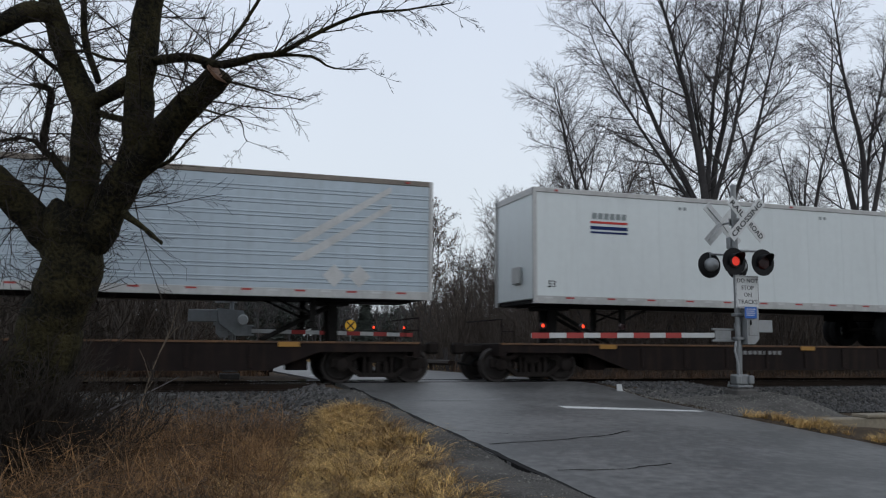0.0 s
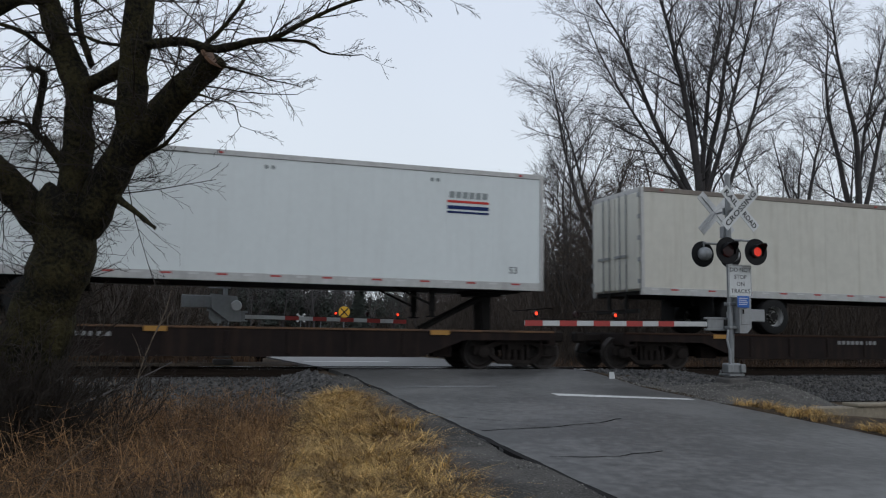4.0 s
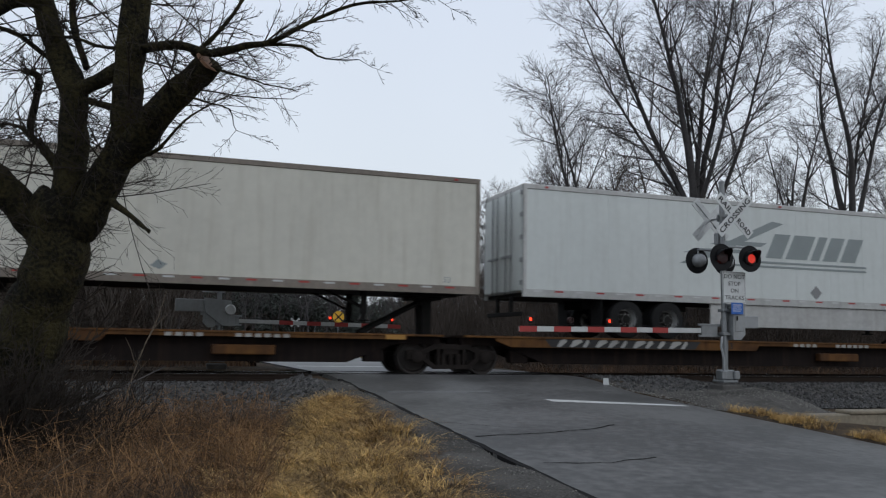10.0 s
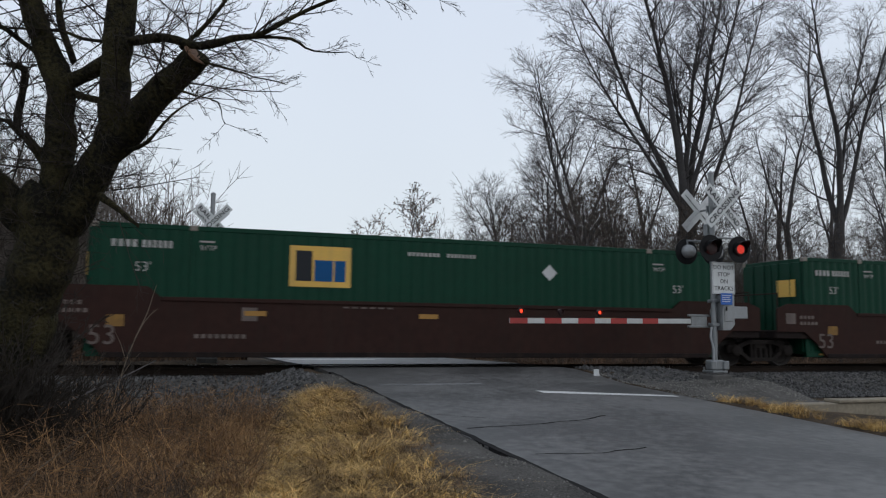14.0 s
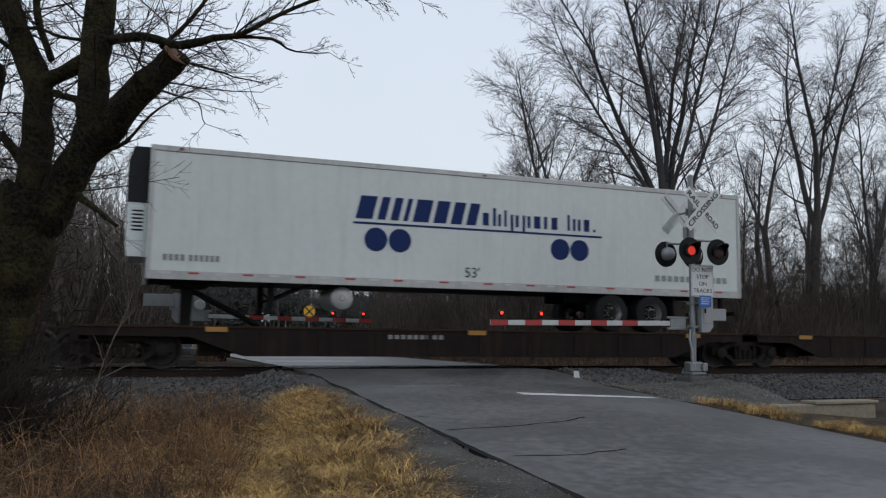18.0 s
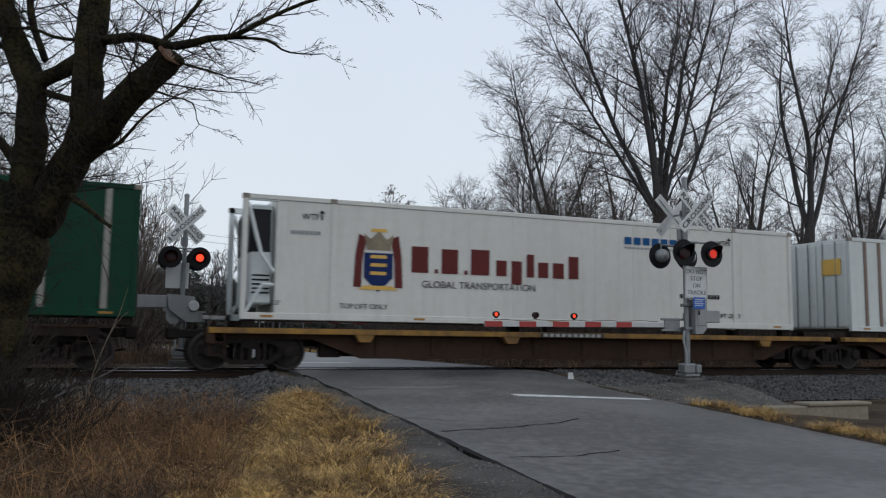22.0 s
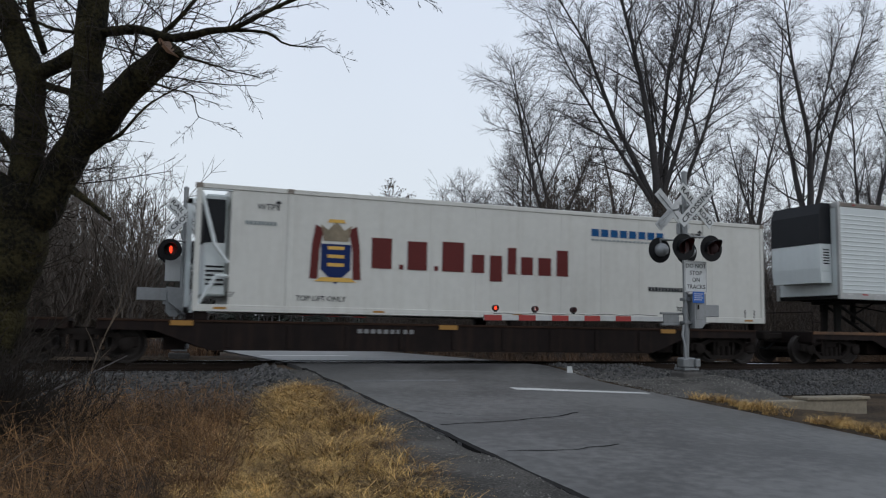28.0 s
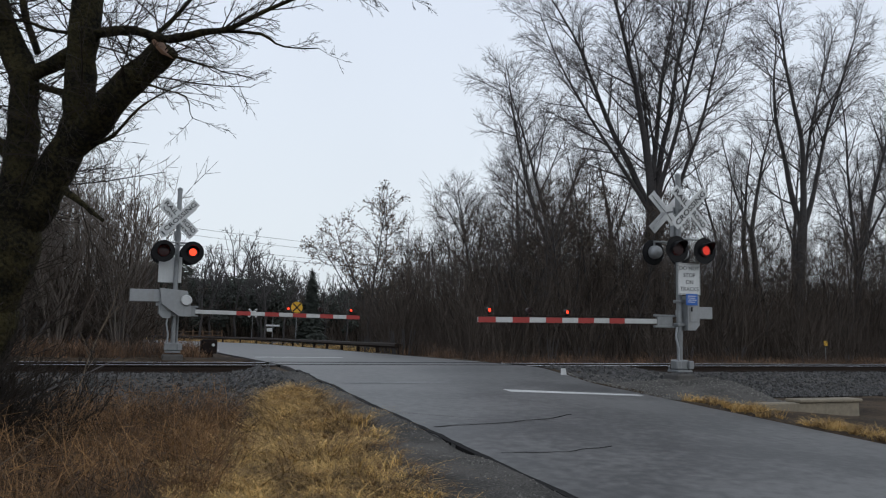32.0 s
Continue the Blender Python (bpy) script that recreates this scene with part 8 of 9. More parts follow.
def sticks(n, seed, area, height, width, name, label):
    """A dense leafless wood far behind: many thin upright stems and twigs."""
    g = np.random.default_rng(seed)
    x, y = area(g, n)
    h = g.uniform(*height, len(x)) * (0.35 + 0.65 * g.random(len(x)))
    w = g.uniform(*width, len(x))
    a = g.uniform(0, np.pi, len(x))
    lx, ly = np.clip(g.normal(0, 0.4, len(x)), -0.6, 0.6) * h, np.clip(g.normal(0, 0.4, len(x)), -0.6, 0.6) * h
    z0 = np.where(g.random(len(x)) < 0.45, -0.5, g.uniform(0, 1, len(x)) * h * 0.78)
    dx, dy = np.cos(a) * w / 2, np.sin(a) * w / 2
    h = np.where(z0 > -0.4, h * 0.45, h)
    lx, ly = np.clip(lx, -1.6, 1.6), np.clip(ly, -1.6, 1.6)
    h = np.where(x < 16, np.minimum(h, np.maximum(0.4, 4.5 - z0)), h)
    z0 = np.where(x < 16, np.minimum(z0, 3.6), z0)
    v = np.stack([np.stack([x - dx, y - dy, z0], -1), np.stack([x + dx, y + dy, z0], -1), np.stack([x + lx + dx * 0.3, y + ly + dy * 0.3, z0 + h], -1), np.stack([x + lx - dx * 0.3, y + ly - dy * 0.3, z0 + h], -1)], 1)
    single(name, quads(name, v, BRUSH), None, label, "undergrowth", kind="stuff")


def right_wood(g, n):
    x = g.uniform(13, 100, n)
    y = 9 + g.random(n) ** 1.3 * 40
    keep = x > 10.5 + np.maximum(0, y - 12) * 0.28
    return x[keep], y[keep]


def left_wood(g, n):
    return g.uniform(-26, 1.5, n), 9 + g.random(n) * 26


def far_wood(g, n):
    d, az = g.uniform(95, 190, n), np.radians(g.uniform(-22, 24, n))
    return d * np.sin(az), d * np.cos(az) - 20


sticks(170000, 51, right_wood, (0.8, 8.4), (0.008, 0.024), "right_undergrowth", "dense leafless undergrowth of the wood behind the track")
sticks(30000, 52, left_wood, (1.0, 5.0), (0.010, 0.030), "left_undergrowth", "dense leafless thicket beyond the track")
sticks(50000, 53, far_wood, (2.5, 7.0), (0.05, 0.16), "far_wood", "bare far wood along the horizon")

# ---------------------------------------------------------------- grass, weeds, stones
def blades(n, seed, place, height, width, lean, bend=0.5, seg=2):
    """Many bent tapering blades. place(rng) gives x and y arrays; height, width and lean are (low, high)."""
    g = np.random.default_rng(seed)
    x, y = place(g, n)
    z = np.array([ground_z(a, b) for a, b in zip(x, y)]) - 0.02
    h = g.uniform(*height, len(x))
    w = g.uniform(*width, len(x))
    a = g.uniform(0, 2 * np.pi, len(x))
    le = g.uniform(*lean, len(x)) * h
    b = a + np.pi / 2 + g.normal(0, 0.5, len(x))
    quad = []
    prev = None
    for k in range(seg + 1):
        t = k / seg
        cx, cy, cz = x + np.cos(a) * le * t ** (1 + bend), y + np.sin(a) * le * t ** (1 + bend), z + h * t * (1 - 0.25 * t * np.minimum(1, le / h))
        ww = w * (1 - 0.85 * t) / 2
        l = np.stack([cx - np.cos(b) * ww, cy - np.sin(b) * ww, cz], -1)
        r = np.stack([cx + np.cos(b) * ww, cy + np.sin(b) * ww, cz], -1)
        if prev is not None:
            quad.append(np.stack([prev[0], prev[1], r, l], 1))
        prev = (l, r)
    return np.stack(quad, 1).reshape(-1, 3)


def verge_place(g, n):
    """The mown-over verge between the weeds and the shoulder."""
    y = g.uniform(-16.5, -6.0, n)
    left = np.interp(y, [-16.5, -13.3, -10.0, -6.0], [-0.1, 0.5, 1.5, 2.65])
    right = np.interp(y, [-16.5, -13.8, -9.9, -5.2], [1.9, 2.4, 2.95, 3.15])
    c = (g.random(n) + g.normal(0, 0.12, n)).clip(-0.15, 1.15)
    x = left + (right - left) * c
    k = np.array([noise.noise(Vector((a * 1.6, b * 1.6, 4.0))) for a, b in zip(x, y)])
    keep = k + g.uniform(-0.25, 0.6, n) > -0.15
    return x[keep], y[keep]


def weed_place(g, n):
    y = g.uniform(-17, -7.4, n)
    right = np.interp(y, [-17, -13.3, -10.0, -7.4], [0.2, 0.8, 1.5, 1.8])
    x = right - np.abs(g.normal(0, 1, n)) * 1.9
    k = np.array([noise.noise(Vector((a * 0.9, b * 0.9, 8.0))) for a, b in zip(x, y)])
    keep = (1.5 * k + g.uniform(-0.3, 0.5, n) > -0.05) & (x > -7)
    return x[keep], y[keep]


def tufts(n, seed, place, per, height, width, radius, flat):
    """Tussocks of bent blades: all the blades of a tuft fan out from one foot and lie over to one side."""
    g = np.random.default_rng(seed)
    x, y = place(g, n)
    m = len(x)
    size = g.uniform(0.55, 1.35, m)
    lie = g.uniform(0, 2 * np.pi, m)
    x, y, size, lie = (np.repeat(q, per) for q in (x, y, size, lie))
    k = len(x)
    r, o = np.abs(g.normal(0, radius, k)) * size, g.uniform(0, 2 * np.pi, k)
    x, y = x + np.cos(o) * r, y + np.sin(o) * r
    z = np.array([ground_z(a, b) for a, b in zip(x, y)]) - 0.02
    a = np.where(g.random(k) < 0.6, lie + g.normal(0, 0.7, k), o)
    h = g.uniform(*height, k) * size
    le = h * g.uniform(*flat, k)
    w = g.uniform(*width, k)
    b = a + np.pi / 2 + g.normal(0, 0.5, k)
    quad, prev = [], None
    for i in range(4):
        t = i / 3
        cx, cy, cz = x + np.cos(a) * le * t ** 1.4, y + np.sin(a) * le * t ** 1.4, z + h * (1.75 * t - 1.15 * t * t)
        ww = w * (1 - 0.8 * t) / 2
        l, rr = np.stack([cx - np.cos(b) * ww, cy - np.sin(b) * ww, cz], -1), np.stack([cx + np.cos(b) * ww, cy + np.sin(b) * ww, cz], -1)
        if prev is not None:
            quad.append(np.stack([prev[0], prev[1], rr, l], 1))
        prev = (l, rr)
    return np.stack(quad, 1).reshape(-1, 3)


single("verge_grass", quads("verge_grass", np.concatenate([tufts(900, 1, verge_place, 40, (0.07, 0.24), (0.005, 0.012), 0.10, (1.1, 3.2)), tufts(130, 8, verge_place, 36, (0.16, 0.36), (0.004, 0.010), 0.06, (0.5, 1.6)), blades(16000, 6, verge_place, (0.05, 0.13), (0.004, 0.010), (1.2, 3.4))]), STRAW), None, "dry golden grass lying over in tussocks on the verge", "grass", kind="stuff")
single("dead_weeds", quads("dead_weeds", np.concatenate([tufts(700, 2, weed_place, 44, (0.18, 0.60), (0.003, 0.007), 0.12, (0.3, 1.4)), blades(26000, 7, weed_place, (0.10, 0.42), (0.002, 0.006), (0.3, 2.2))]), REED), None, "tangled dead brown weeds beside the tree", "weeds", kind="stuff")


def fringe_place(g, n):
    y = g.uniform(-16.5, -6.2, n)
    right = np.interp(y, [-16.5, -13.8, -9.9, -5.2], [1.95, 2.45, 3.0, 3.2])
    return right + g.normal(-0.12, 0.22, n), y


single("fringe_grass", quads("fringe_grass", np.concatenate([tufts(300, 9, fringe_place, 30, (0.05, 0.17), (0.003, 0.008), 0.08, (0.9, 2.6)), tufts(120, 10, fringe_place, 20, (0.03, 0.09), (0.006, 0.014), 0.06, (1.2, 3.0))]), REED), None, "low rust-brown dead grass at the edge of the gravel", "grass", kind="stuff")
wg = np.random.default_rng(12)
wx, wy = weed_place(wg, 2000)
stalks = Shape()
for a, b in zip(wx, wy):
    h = wg.uniform(0.25, 0.85)
    p = Vector((a, b, ground_z(a, b) - 0.02))
    d = Vector((wg.normal(0, 0.45), wg.normal(0, 0.45), 1)).normalized()
    stalks.tube([p, p + d * h * 0.5, p + d * h + Vector((wg.normal(0, 0.08), wg.normal(0, 0.08), 0))], [0.004, 0.003, 0.0015], 3, False)
    for _ in range(int(wg.integers(3, 9))):
        t = wg.uniform(0.35, 0.95)
        e = Vector((wg.normal(0, 0.9), wg.normal(0, 0.9), wg.uniform(-0.1, 1))).normalized() * wg.uniform(0.08, 0.28)
        stalks.tube([p + d * h * t, p + d * h * t + e], [0.0025, 0.0012], 3, False)
single("weed_stalks", stalks, REED, "branching dead weed stalks", "weeds", kind="stuff")
# a few pale canes and dark fallen boughs among the weeds
for x, y, h, dx, dy in ((-1.05, -13.4, 0.75, 0.75, 0.2), (-2.05, -13.6, 0.95, 0.12, 0.1), (-0.25, -12.6, 0.30, 0.62, -0.1), (-1.3, -12.0, 0.62, -0.3, 0.3), (0.3, -13.0, 0.5, -0.25, 0.1), (-2.6, -12.6, 0.8, 0.35, 0.0)):
    z = ground_z(x, y)
    single("dry_cane", Shape().tube([(x, y, z - 0.03), (x + dx * 0.45, y + dy * 0.5, z + h * 0.58), (x + dx, y + dy, z + h)], [0.005, 0.004, 0.002], 6), CANE, "pale dry cane standing among dead weeds", "cane", "dry canes")
for pts in (((-3.2, -10.6, 0.05), (-2.5, -10.5, 0.22), (-1.7, -10.3, 0.40), (-0.9, -10.0, 0.52), (-0.3, -9.6, 0.80), (0.15, -9.3, 1.02)), ((-2.2, -9.6, 0.05), (-1.7, -9.4, 0.25), (-1.2, -9.3, 0.30), (-0.8, -9.2, 0.42))):
    single("fallen_branch", Shape().tube([(x, y, ground_z(x, y) + z) for x, y, z in pts], [0.022, 0.02, 0.017, 0.014, 0.010, 0.006][:len(pts)], 7), TWIG, "dark dead branch leaning in the weeds", "branch", "fallen branches")


# a slender pale seedling that stands clear of the weeds
seed = thing("bare_seedling", "slender pale bare seedling among dead weeds", "seedling", at=pose(-0.45, -7.6, -0.62))
part("stem", Shape().tube([(0, 0, 0), (0.10, 0, 0.5), (0.21, 0, 0.99), (0.33, 0, 1.33), (0.48, 0, 1.70), (0.58, 0, 2.09)], [0.013, 0.012, 0.011, 0.009, 0.007, 0.003], 6), CANE, seed)
for z, x, dx, dz in ((1.33, 0.33, 0.24, 0.40), (1.0, 0.21, -0.16, 0.40), (1.5, 0.40, 0.22, 0.25), (0.75, 0.15, 0.25, 0.35)):
    part("branch", Shape().tube([(x, 0, z), (x + dx * 0.5, 0.03, z + dz * 0.6), (x + dx, 0.05, z + dz)], [0.006, 0.005, 0.002], 5), CANE, seed)


def far_side(g, n):
    x = g.uniform(10.8, 46, n)
    y = 3.2 + np.abs(g.normal(0, 2.6, n)) + np.maximum(0, 14 - x) * 0.8
    return x, y


def far_left(g, n):
    x = g.uniform(-10, 2.8, n)
    y = 4.4 + np.abs(g.normal(0, 2.4, n))
    keep = ~((x > 0.4) & (y < 5.0))
    return x[keep], y[keep]


single("tall_grass", quads("tall_grass", np.concatenate([tufts(850, 3, far_side, 30, (0.30, 0.80), (0.008, 0.016), 0.22, (0.2, 1.0)), tufts(330, 4, far_left, 30, (0.3, 0.75), (0.008, 0.016), 0.22, (0.2, 1.0))]), TAWNY), None, "tall tawny dead grass along the far side of the track", "grass", kind="stuff")


def far_lawn(g, n):
    y = g.uniform(24, 62, n)
    x = np.array([road_line(float(d))[0].x for d in y]) + g.uniform(4.4, 9.5, n)
    return x, y


single("far_grass", quads("far_grass", tufts(420, 14, far_lawn, 22, (0.18, 0.45), (0.014, 0.03), 0.45, (0.3, 1.2)), STRAW), None, "pale dry grass behind the guard rail", "grass", kind="stuff")


def right_edge(g, n):
    """Grass between the road's right edge and the headwall."""
    y = g.uniform(-13.5, -6.6, n)
    x = 10.12 + np.abs(g.normal(0, 0.38, n))
    k = np.array([noise.noise(Vector((a * 1.3, b * 1.3, 2.0))) for a, b in zip(x, y)])
    keep = (k + g.uniform(-0.3, 0.3, n) > 0.05) & (y < -6.9 - g.random(n))
    return x[keep], y[keep]


single("roadside_grass", quads("roadside_grass", tufts(420, 5, right_edge, 26, (0.07, 0.22), (0.004, 0.010), 0.06, (0.7, 1.8)), STRAW), None, "short golden grass along the road edge", "grass", kind="stuff")


def stones(n, seed, place, size, lift):
    """Loose angular stones, each a squashed and turned eight-cornered lump."""
    g = np.random.default_rng(seed)
    x, y = place(g, n)
    m = len(x)
    z = lift(x, y)
    s = g.uniform(*size, m)
    base = np.array([(1, 0, 0), (-1, 0, 0), (0, 1, 0), (0, -1, 0), (0, 0, 0.8), (0, 0, -0.8)])
    v = base[None] * (1 + g.uniform(-0.35, 0.35, (m, 6, 3))) * s[:, None, None]
    v += g.uniform(-0.25, 0.25, (m, 6, 3)) * s[:, None, None]
    a = g.uniform(0, 2 * np.pi, m)
    c, d = np.cos(a)[:, None], np.sin(a)[:, None]
    v = np.stack([v[..., 0] * c - v[..., 1] * d, v[..., 0] * d + v[..., 1] * c, v[..., 2]], -1)
    v += np.stack([x, y, z], -1)[:, None]
    tri = np.array([(0, 2, 4), (2, 1, 4), (1, 3, 4), (3, 0, 4), (2, 0, 5), (1, 2, 5), (3, 1, 5), (0, 3, 5)])
    me = bpy.data.meshes.new("stones")
    me.from_pydata(v.reshape(-1, 3).tolist(), [], (tri[None] + (np.arange(m) * 6)[:, None, None]).reshape(-1, 3).tolist())
    return me


def bed_place(g, n):
    left = g.random(n) < 0.45
    x = np.where(left, g.uniform(-7, 3.3, n), g.uniform(10.2, 27, n))
    return x, np.where(left, g.uniform(-6.8, -0.95, n), g.uniform(-4.6, -0.95, n))


def bed_lift(x, y):
    flat = np.interp(y, [-6.8, -3.1, -2.7, -1.75, 0], [-0.60, -0.59, -0.55, -0.20, -0.20])
    return np.maximum(flat, np.array([ground_z(a, b) for a, b in zip(x, y)]))


bs = stones(26000, 21, bed_place, (0.022, 0.062), bed_lift)
bs.materials.append(STONE)
single("ballast_stones", bs, None, "grey crushed ballast stones beside the rails", "stones", kind="stuff")


def shoulder_place(g, n):
    y = g.uniform(-16.5, -3.2, n)
    right = 3.78 + 0 * y
    left = np.interp(y, [-16.5, -13.8, -9.9, -5.2, -3.2], [2.0, 2.5, 3.1, 3.2, 2.2])
    return left + (right - left) * g.random(n), y


def pad_place(g, n):
    return g.uniform(10.0, 14.5, n), g.uniform(-7.4, -3.0, n)


def on_ground(x, y):
    return np.array([ground_z(a, b) for a, b in zip(x, y)]) + 0.004


ps = stones(9000, 22, shoulder_place, (0.006, 0.02), on_ground)
ps.materials.append(PEBBLE)
single("shoulder_gravel", ps, None, "loose grey gravel on the road shoulder", "gravel", kind="stuff")
pp = stones(10000, 23, pad_place, (0.010, 0.026), on_ground)
pp.materials.append(PEBBLE)
single("pad_gravel", pp, None, "loose grey gravel round the signal", "gravel", kind="stuff")


def band(name, left, right, ys, cols, material, label):
    """A thin sheet of loose material over the ground."""
    s = Shape()
    for y in ys:
        for j in range(cols + 1):
            x = left(y) + (right(y) - left(y)) * j / cols
            s.v.append((x, y, ground_z(x, y) + 0.012))
    n = cols + 1
    s.f = [(i * n + j, i * n + j + 1, (i + 1) * n + j + 1, (i + 1) * n + j) for i in range(len(ys) - 1) for j in range(cols)]
    single(name, s, material, label, "ground", kind="structure", smooth=180)


band("gravel_shoulder", lambda y: float(np.interp(y, [-40, -16.5, -13.8, -9.9, -5.2, -3.0], [1.6, 1.9, 2.45, 3.05, 3.2, 2.0])) + 0.12 * noise.noise(Vector((1.0, y, 0.0))), lambda y: 3.74, np.arange(-40, -2.9, 0.3), 6, GRAVEL, "grey gravel shoulder of the road")
band("gravel_pad", lambda y: 10.04, lambda y: 13.6 + 0.8 * noise.noise(Vector((4.0, y * 0.7, 0.0))), np.arange(-7.3, -2.9, 0.25), 14, GRAVEL, "grey gravel round the crossing signal")

# the culvert headwall
hw = thing("culvert_headwall", "weathered concrete culvert headwall beside the road", "headwall", at=pose(12.25, -8.4, -0.36))
part("wall", Shape().box(-1.25, -0.15, -0.7, 1.05, 0.15, 0.0, 0.02), CONCRETE, hw)
part("coping", Shape().box(-0.45, -0.19, 0.0, 1.10, 0.19, 0.06, 0.015), CONCRETE, hw, "concrete coping")

# sleepers of the track, the nearest ones each a piece
sleepers = single("sleepers", Shape().box(-60, -1.30, -0.345, -59.78, 1.30, -0.175, 0.01), TIE, "creosoted timber sleepers of the track", "sleepers", kind="structure")
tie = Shape().box(-0.115, -1.30, -0.345, 0.115, 1.30, -0.172, 0.012).mesh("sleeper", TIE)
for i in range(80):
    x = -10 + i * 0.51
    if not 3.5 < x < 10.3:
        part("sleeper", tie, TIE, sleepers, at=pose(x, random.uniform(-0.03, 0.03), 0, 0, 0, random.uniform(-0.6, 0.6)))

# beyond the crossing: guard rail, signs, fence, cabinet, wires
gr = thing("guard_rail", "weathered steel guard rail along the bending road", "guard rail")
beam = []
for d in np.arange(11.5, 62, 1.5):
    c, a = road_line(float(d))
    o = 3.9
    beam.append((c.x + o * math.cos(a), c.y + o * math.sin(a), road_z(9.9, float(d)) + 0.31))
part("beam", Shape().tube(beam, 0.105, 6), RAIL_SIDE, gr, "steel beam")
for i, p in enumerate(beam):
    if i % 2 == 0:
        part("post", Shape().box(p[0] + 0.06, p[1] - 0.07, p[2] - 0.9, p[0] + 0.18, p[1] + 0.06, p[2] + 0.08, 0.01), RAIL_SIDE, gr)


def post_sign(x, y, name, label):
    ob = thing(name, label, "sign", at=pose(x, y, -0.35))
    part("post", Shape().tube([(0, 0, -0.2), (0, 0, 3.0)], 0.035, 10), GALV, ob)
    return ob


adv = post_sign(13.4, 43.5, "warning_sign", "round yellow railway warning sign on a post")
part("disc", Shape().lathe([(0.0, -0.006), (0.45, -0.006), (0.45, 0.006), (0.0, 0.006)], 28, (0, -0.05, 2.95)), SIGN_YELLOW, adv)
xs = Shape()
for a in (45, -45):
    xs.add([tuple(Vector((0, -0.062, 2.95)) + Matrix.Rotation(radians(a), 3, "Y") @ Vector(p)) for p in ((-0.42, 0, -0.05), (0.42, 0, -0.05), (0.42, 0, 0.05), (-0.42, 0, 0.05))], [(0, 1, 2, 3)])
part("cross", xs, SIGN_BLACK, adv)
fx = post_sign(13.6, 66.0, "far_crossbuck", "white railway crossbuck on a distant post")
for a in (45, -45):
    part("blade", Shape().box(-0.58, -0.01, -0.10, 0.58, 0.01, 0.10).turned(Matrix.Rotation(radians(a), 4, "Y")).turned(Matrix.Translation((0, -0.05 - (a > 0) * 0.02, 2.9))), SIGN_WHITE, fx)
wc = post_sign(14.6, 60.0, "white_cross_post", "white painted post with a cross board")
part("board", Shape().box(-0.65, -0.03, 1.55, 0.65, 0.0, 1.72).box(-0.55, -0.03, 1.05, -0.05, 0.0, 1.4), SIGN_WHITE, wc)
fence = thing("split_rail_fence", "weathered brown wooden fence beside the far road", "fence")
for i in range(9):
    x, y = 3.0 + i * 1.0, 66 + i * 0.4
    part("post", Shape().box(x - 0.07, y - 0.07, -0.8, x + 0.07, y + 0.07, 0.75, 0.01), WOOD_FENCE, fence)
    if i < 8:
        for z in (0.2, 0.55):
            part("rail", Shape().tube([(x, y, z), (x + 1.0, y + 0.4, z)], 0.05, 6), WOOD_FENCE, fence)
cb = thing("roadside_cabinet", "small black metal cabinet beside the far signal", "cabinet", at=pose(2.86, 5.6, -0.02))
part("case", Shape().box(-0.26, -0.22, 0.10, 0.20, 0.22, 0.52, 0.03), CAR_DARK, cb)
part("leg", Shape().box(-0.12, -0.08, -0.1, 0.10, 0.08, 0.10), CAR_DARK, cb)
part("badge", Shape().lathe([(0.0, -0.21), (0.045, -0.21), (0.045, -0.2)], 12, (0.08, -0.02, 0.36)), SIGN_WHITE, cb, "white round badge")
mk = thing("trackside_marker", "small bent white marker plate beside the track", "marker", at=pose(9.95, -3.25, -0.17))
part("plate", Shape().prism([(-0.08, 0.0), (-0.08, 0.20), (0.04, 0.20), (0.07, 0.05), (0.42, -0.02), (0.42, -0.05), (0.03, 0.0)], -0.01, 0.01, "y"), SIGN_WHITE, mk)
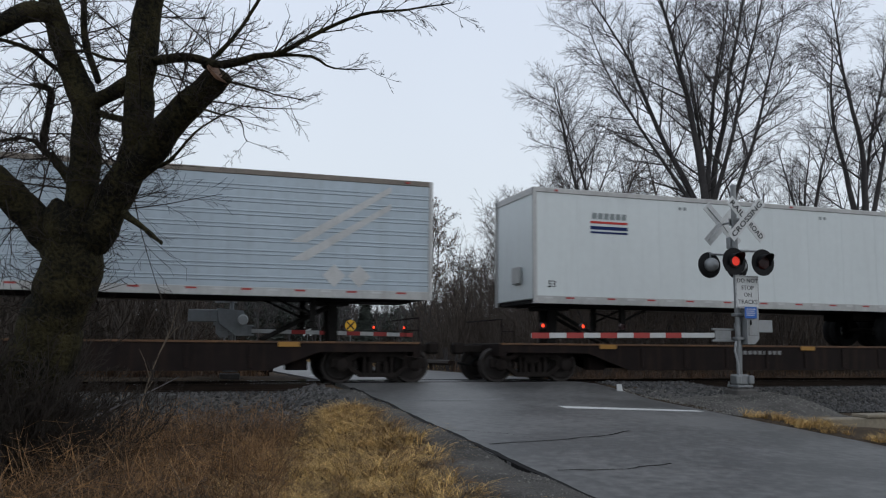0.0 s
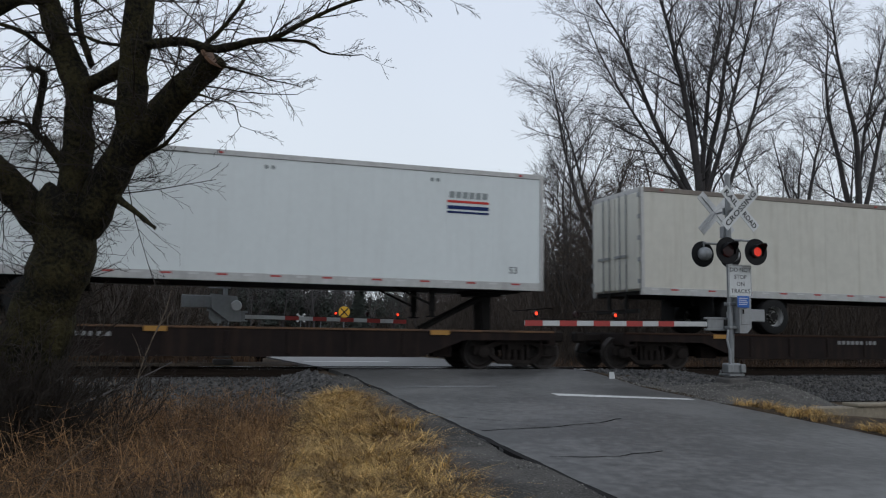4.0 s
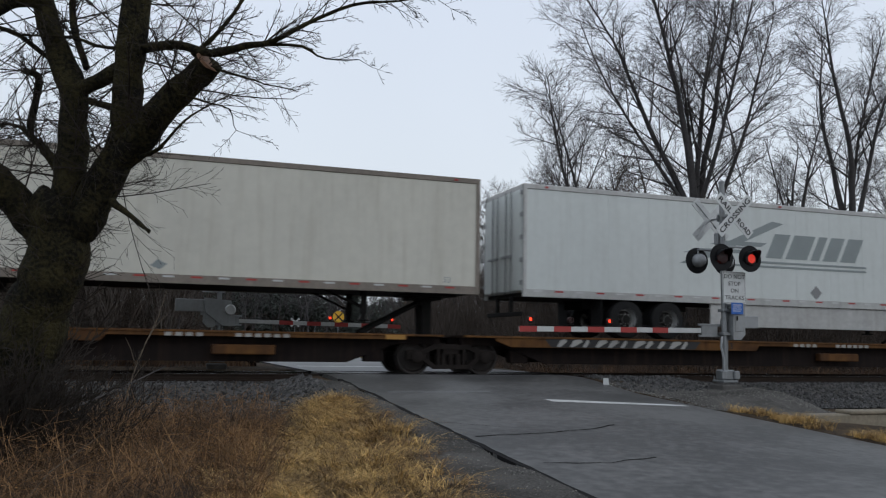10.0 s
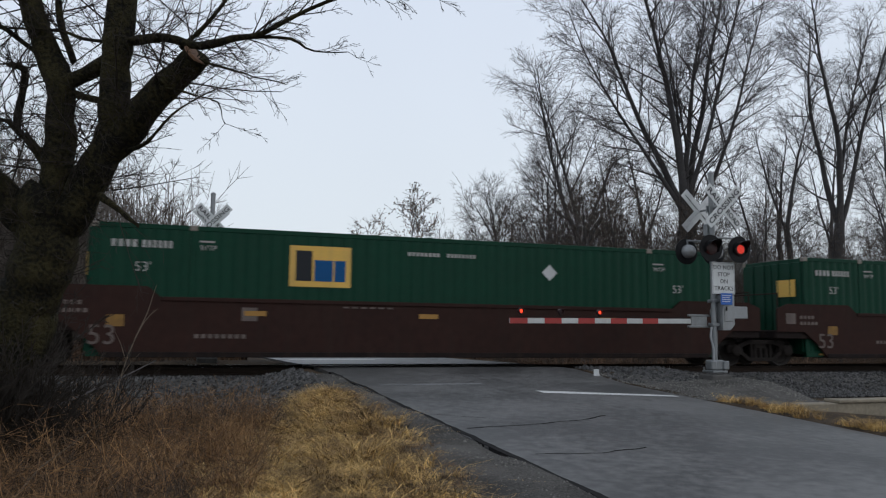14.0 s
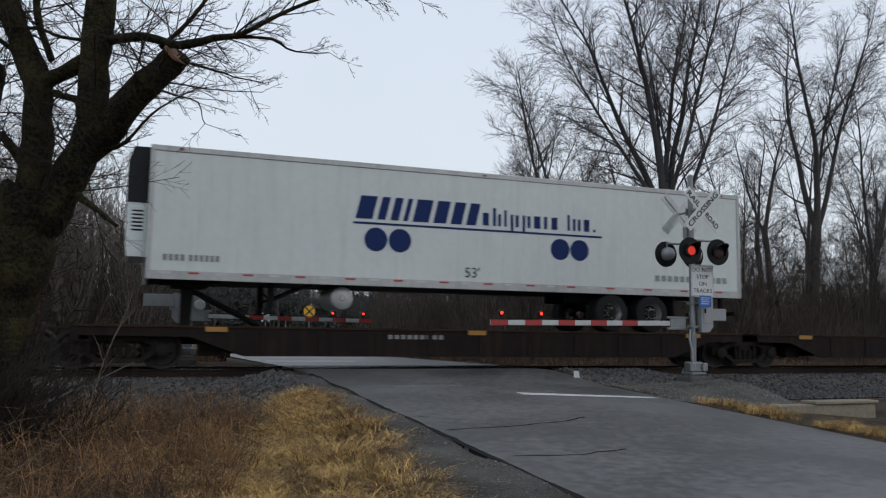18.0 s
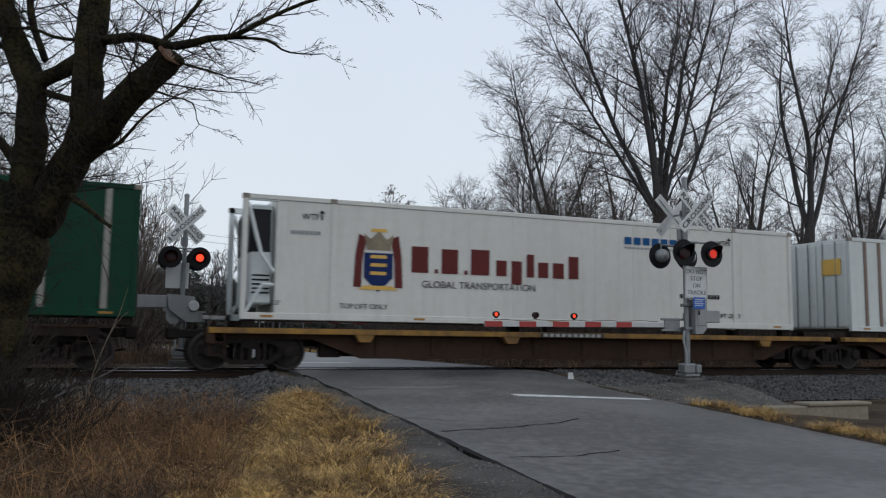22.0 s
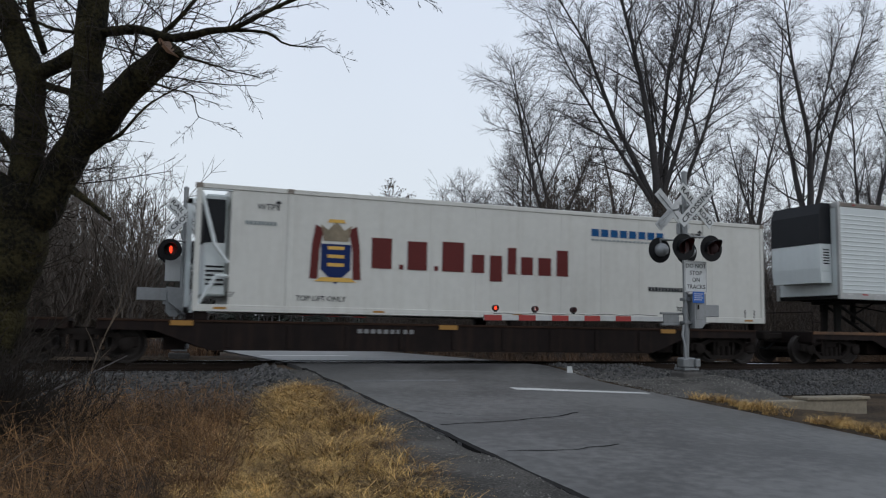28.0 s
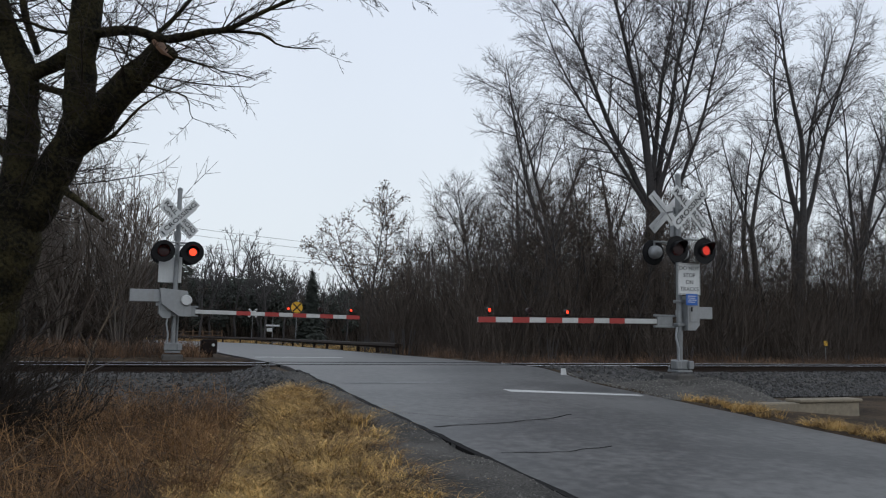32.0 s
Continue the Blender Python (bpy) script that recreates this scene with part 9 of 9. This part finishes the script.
wires = thing("power_line", "thin overhead power wires far behind the crossing", "wires")
for z0, z1 in ((16.0, 10.9), (15.0, 10.1), (13.5, 9.0), (12.8, 8.5)):
    part("wire", Shape().tube([(-3.1 + 41.2 * t, 100 - 20 * t, z0 + (z1 - z0) * t - 1.2 * t * (1 - t)) for t in (0, 0.2, 0.4, 0.6, 0.8, 1.0)], 0.022, 5), CHASSIS, wires)
for x, y, h in ((-3.1, 100, 16.4), (38.1, 80, 11.3)):
    part("pole", Shape().tube([(x, y, -1.5), (x, y, h)], [0.16, 0.11], 8), WOOD_FENCE, wires)
ym = thing("trackside_post", "small yellow marker plate on a thin post beside the wood", "marker", at=pose(28.8, 7.0, -0.05))
part("post", Shape().tube([(0, 0, -0.2), (0, 0, 0.75)], 0.02, 8), GALV, ym)
part("plate", Shape().box(-0.10, -0.03, 0.60, 0.10, -0.01, 0.80, 0.004), SIGN_YELLOW, ym)


# ---------------------------------------------------------------- what moves: the train, at a steady speed
def motions():
    for ob, s, z in MOVING:
        walk(ob, [(0.0, pose(s, 0, z)), (16.0, pose(s - 16 * SPEED, 0, z)), (32.0, pose(s - 32 * SPEED, 0, z))])
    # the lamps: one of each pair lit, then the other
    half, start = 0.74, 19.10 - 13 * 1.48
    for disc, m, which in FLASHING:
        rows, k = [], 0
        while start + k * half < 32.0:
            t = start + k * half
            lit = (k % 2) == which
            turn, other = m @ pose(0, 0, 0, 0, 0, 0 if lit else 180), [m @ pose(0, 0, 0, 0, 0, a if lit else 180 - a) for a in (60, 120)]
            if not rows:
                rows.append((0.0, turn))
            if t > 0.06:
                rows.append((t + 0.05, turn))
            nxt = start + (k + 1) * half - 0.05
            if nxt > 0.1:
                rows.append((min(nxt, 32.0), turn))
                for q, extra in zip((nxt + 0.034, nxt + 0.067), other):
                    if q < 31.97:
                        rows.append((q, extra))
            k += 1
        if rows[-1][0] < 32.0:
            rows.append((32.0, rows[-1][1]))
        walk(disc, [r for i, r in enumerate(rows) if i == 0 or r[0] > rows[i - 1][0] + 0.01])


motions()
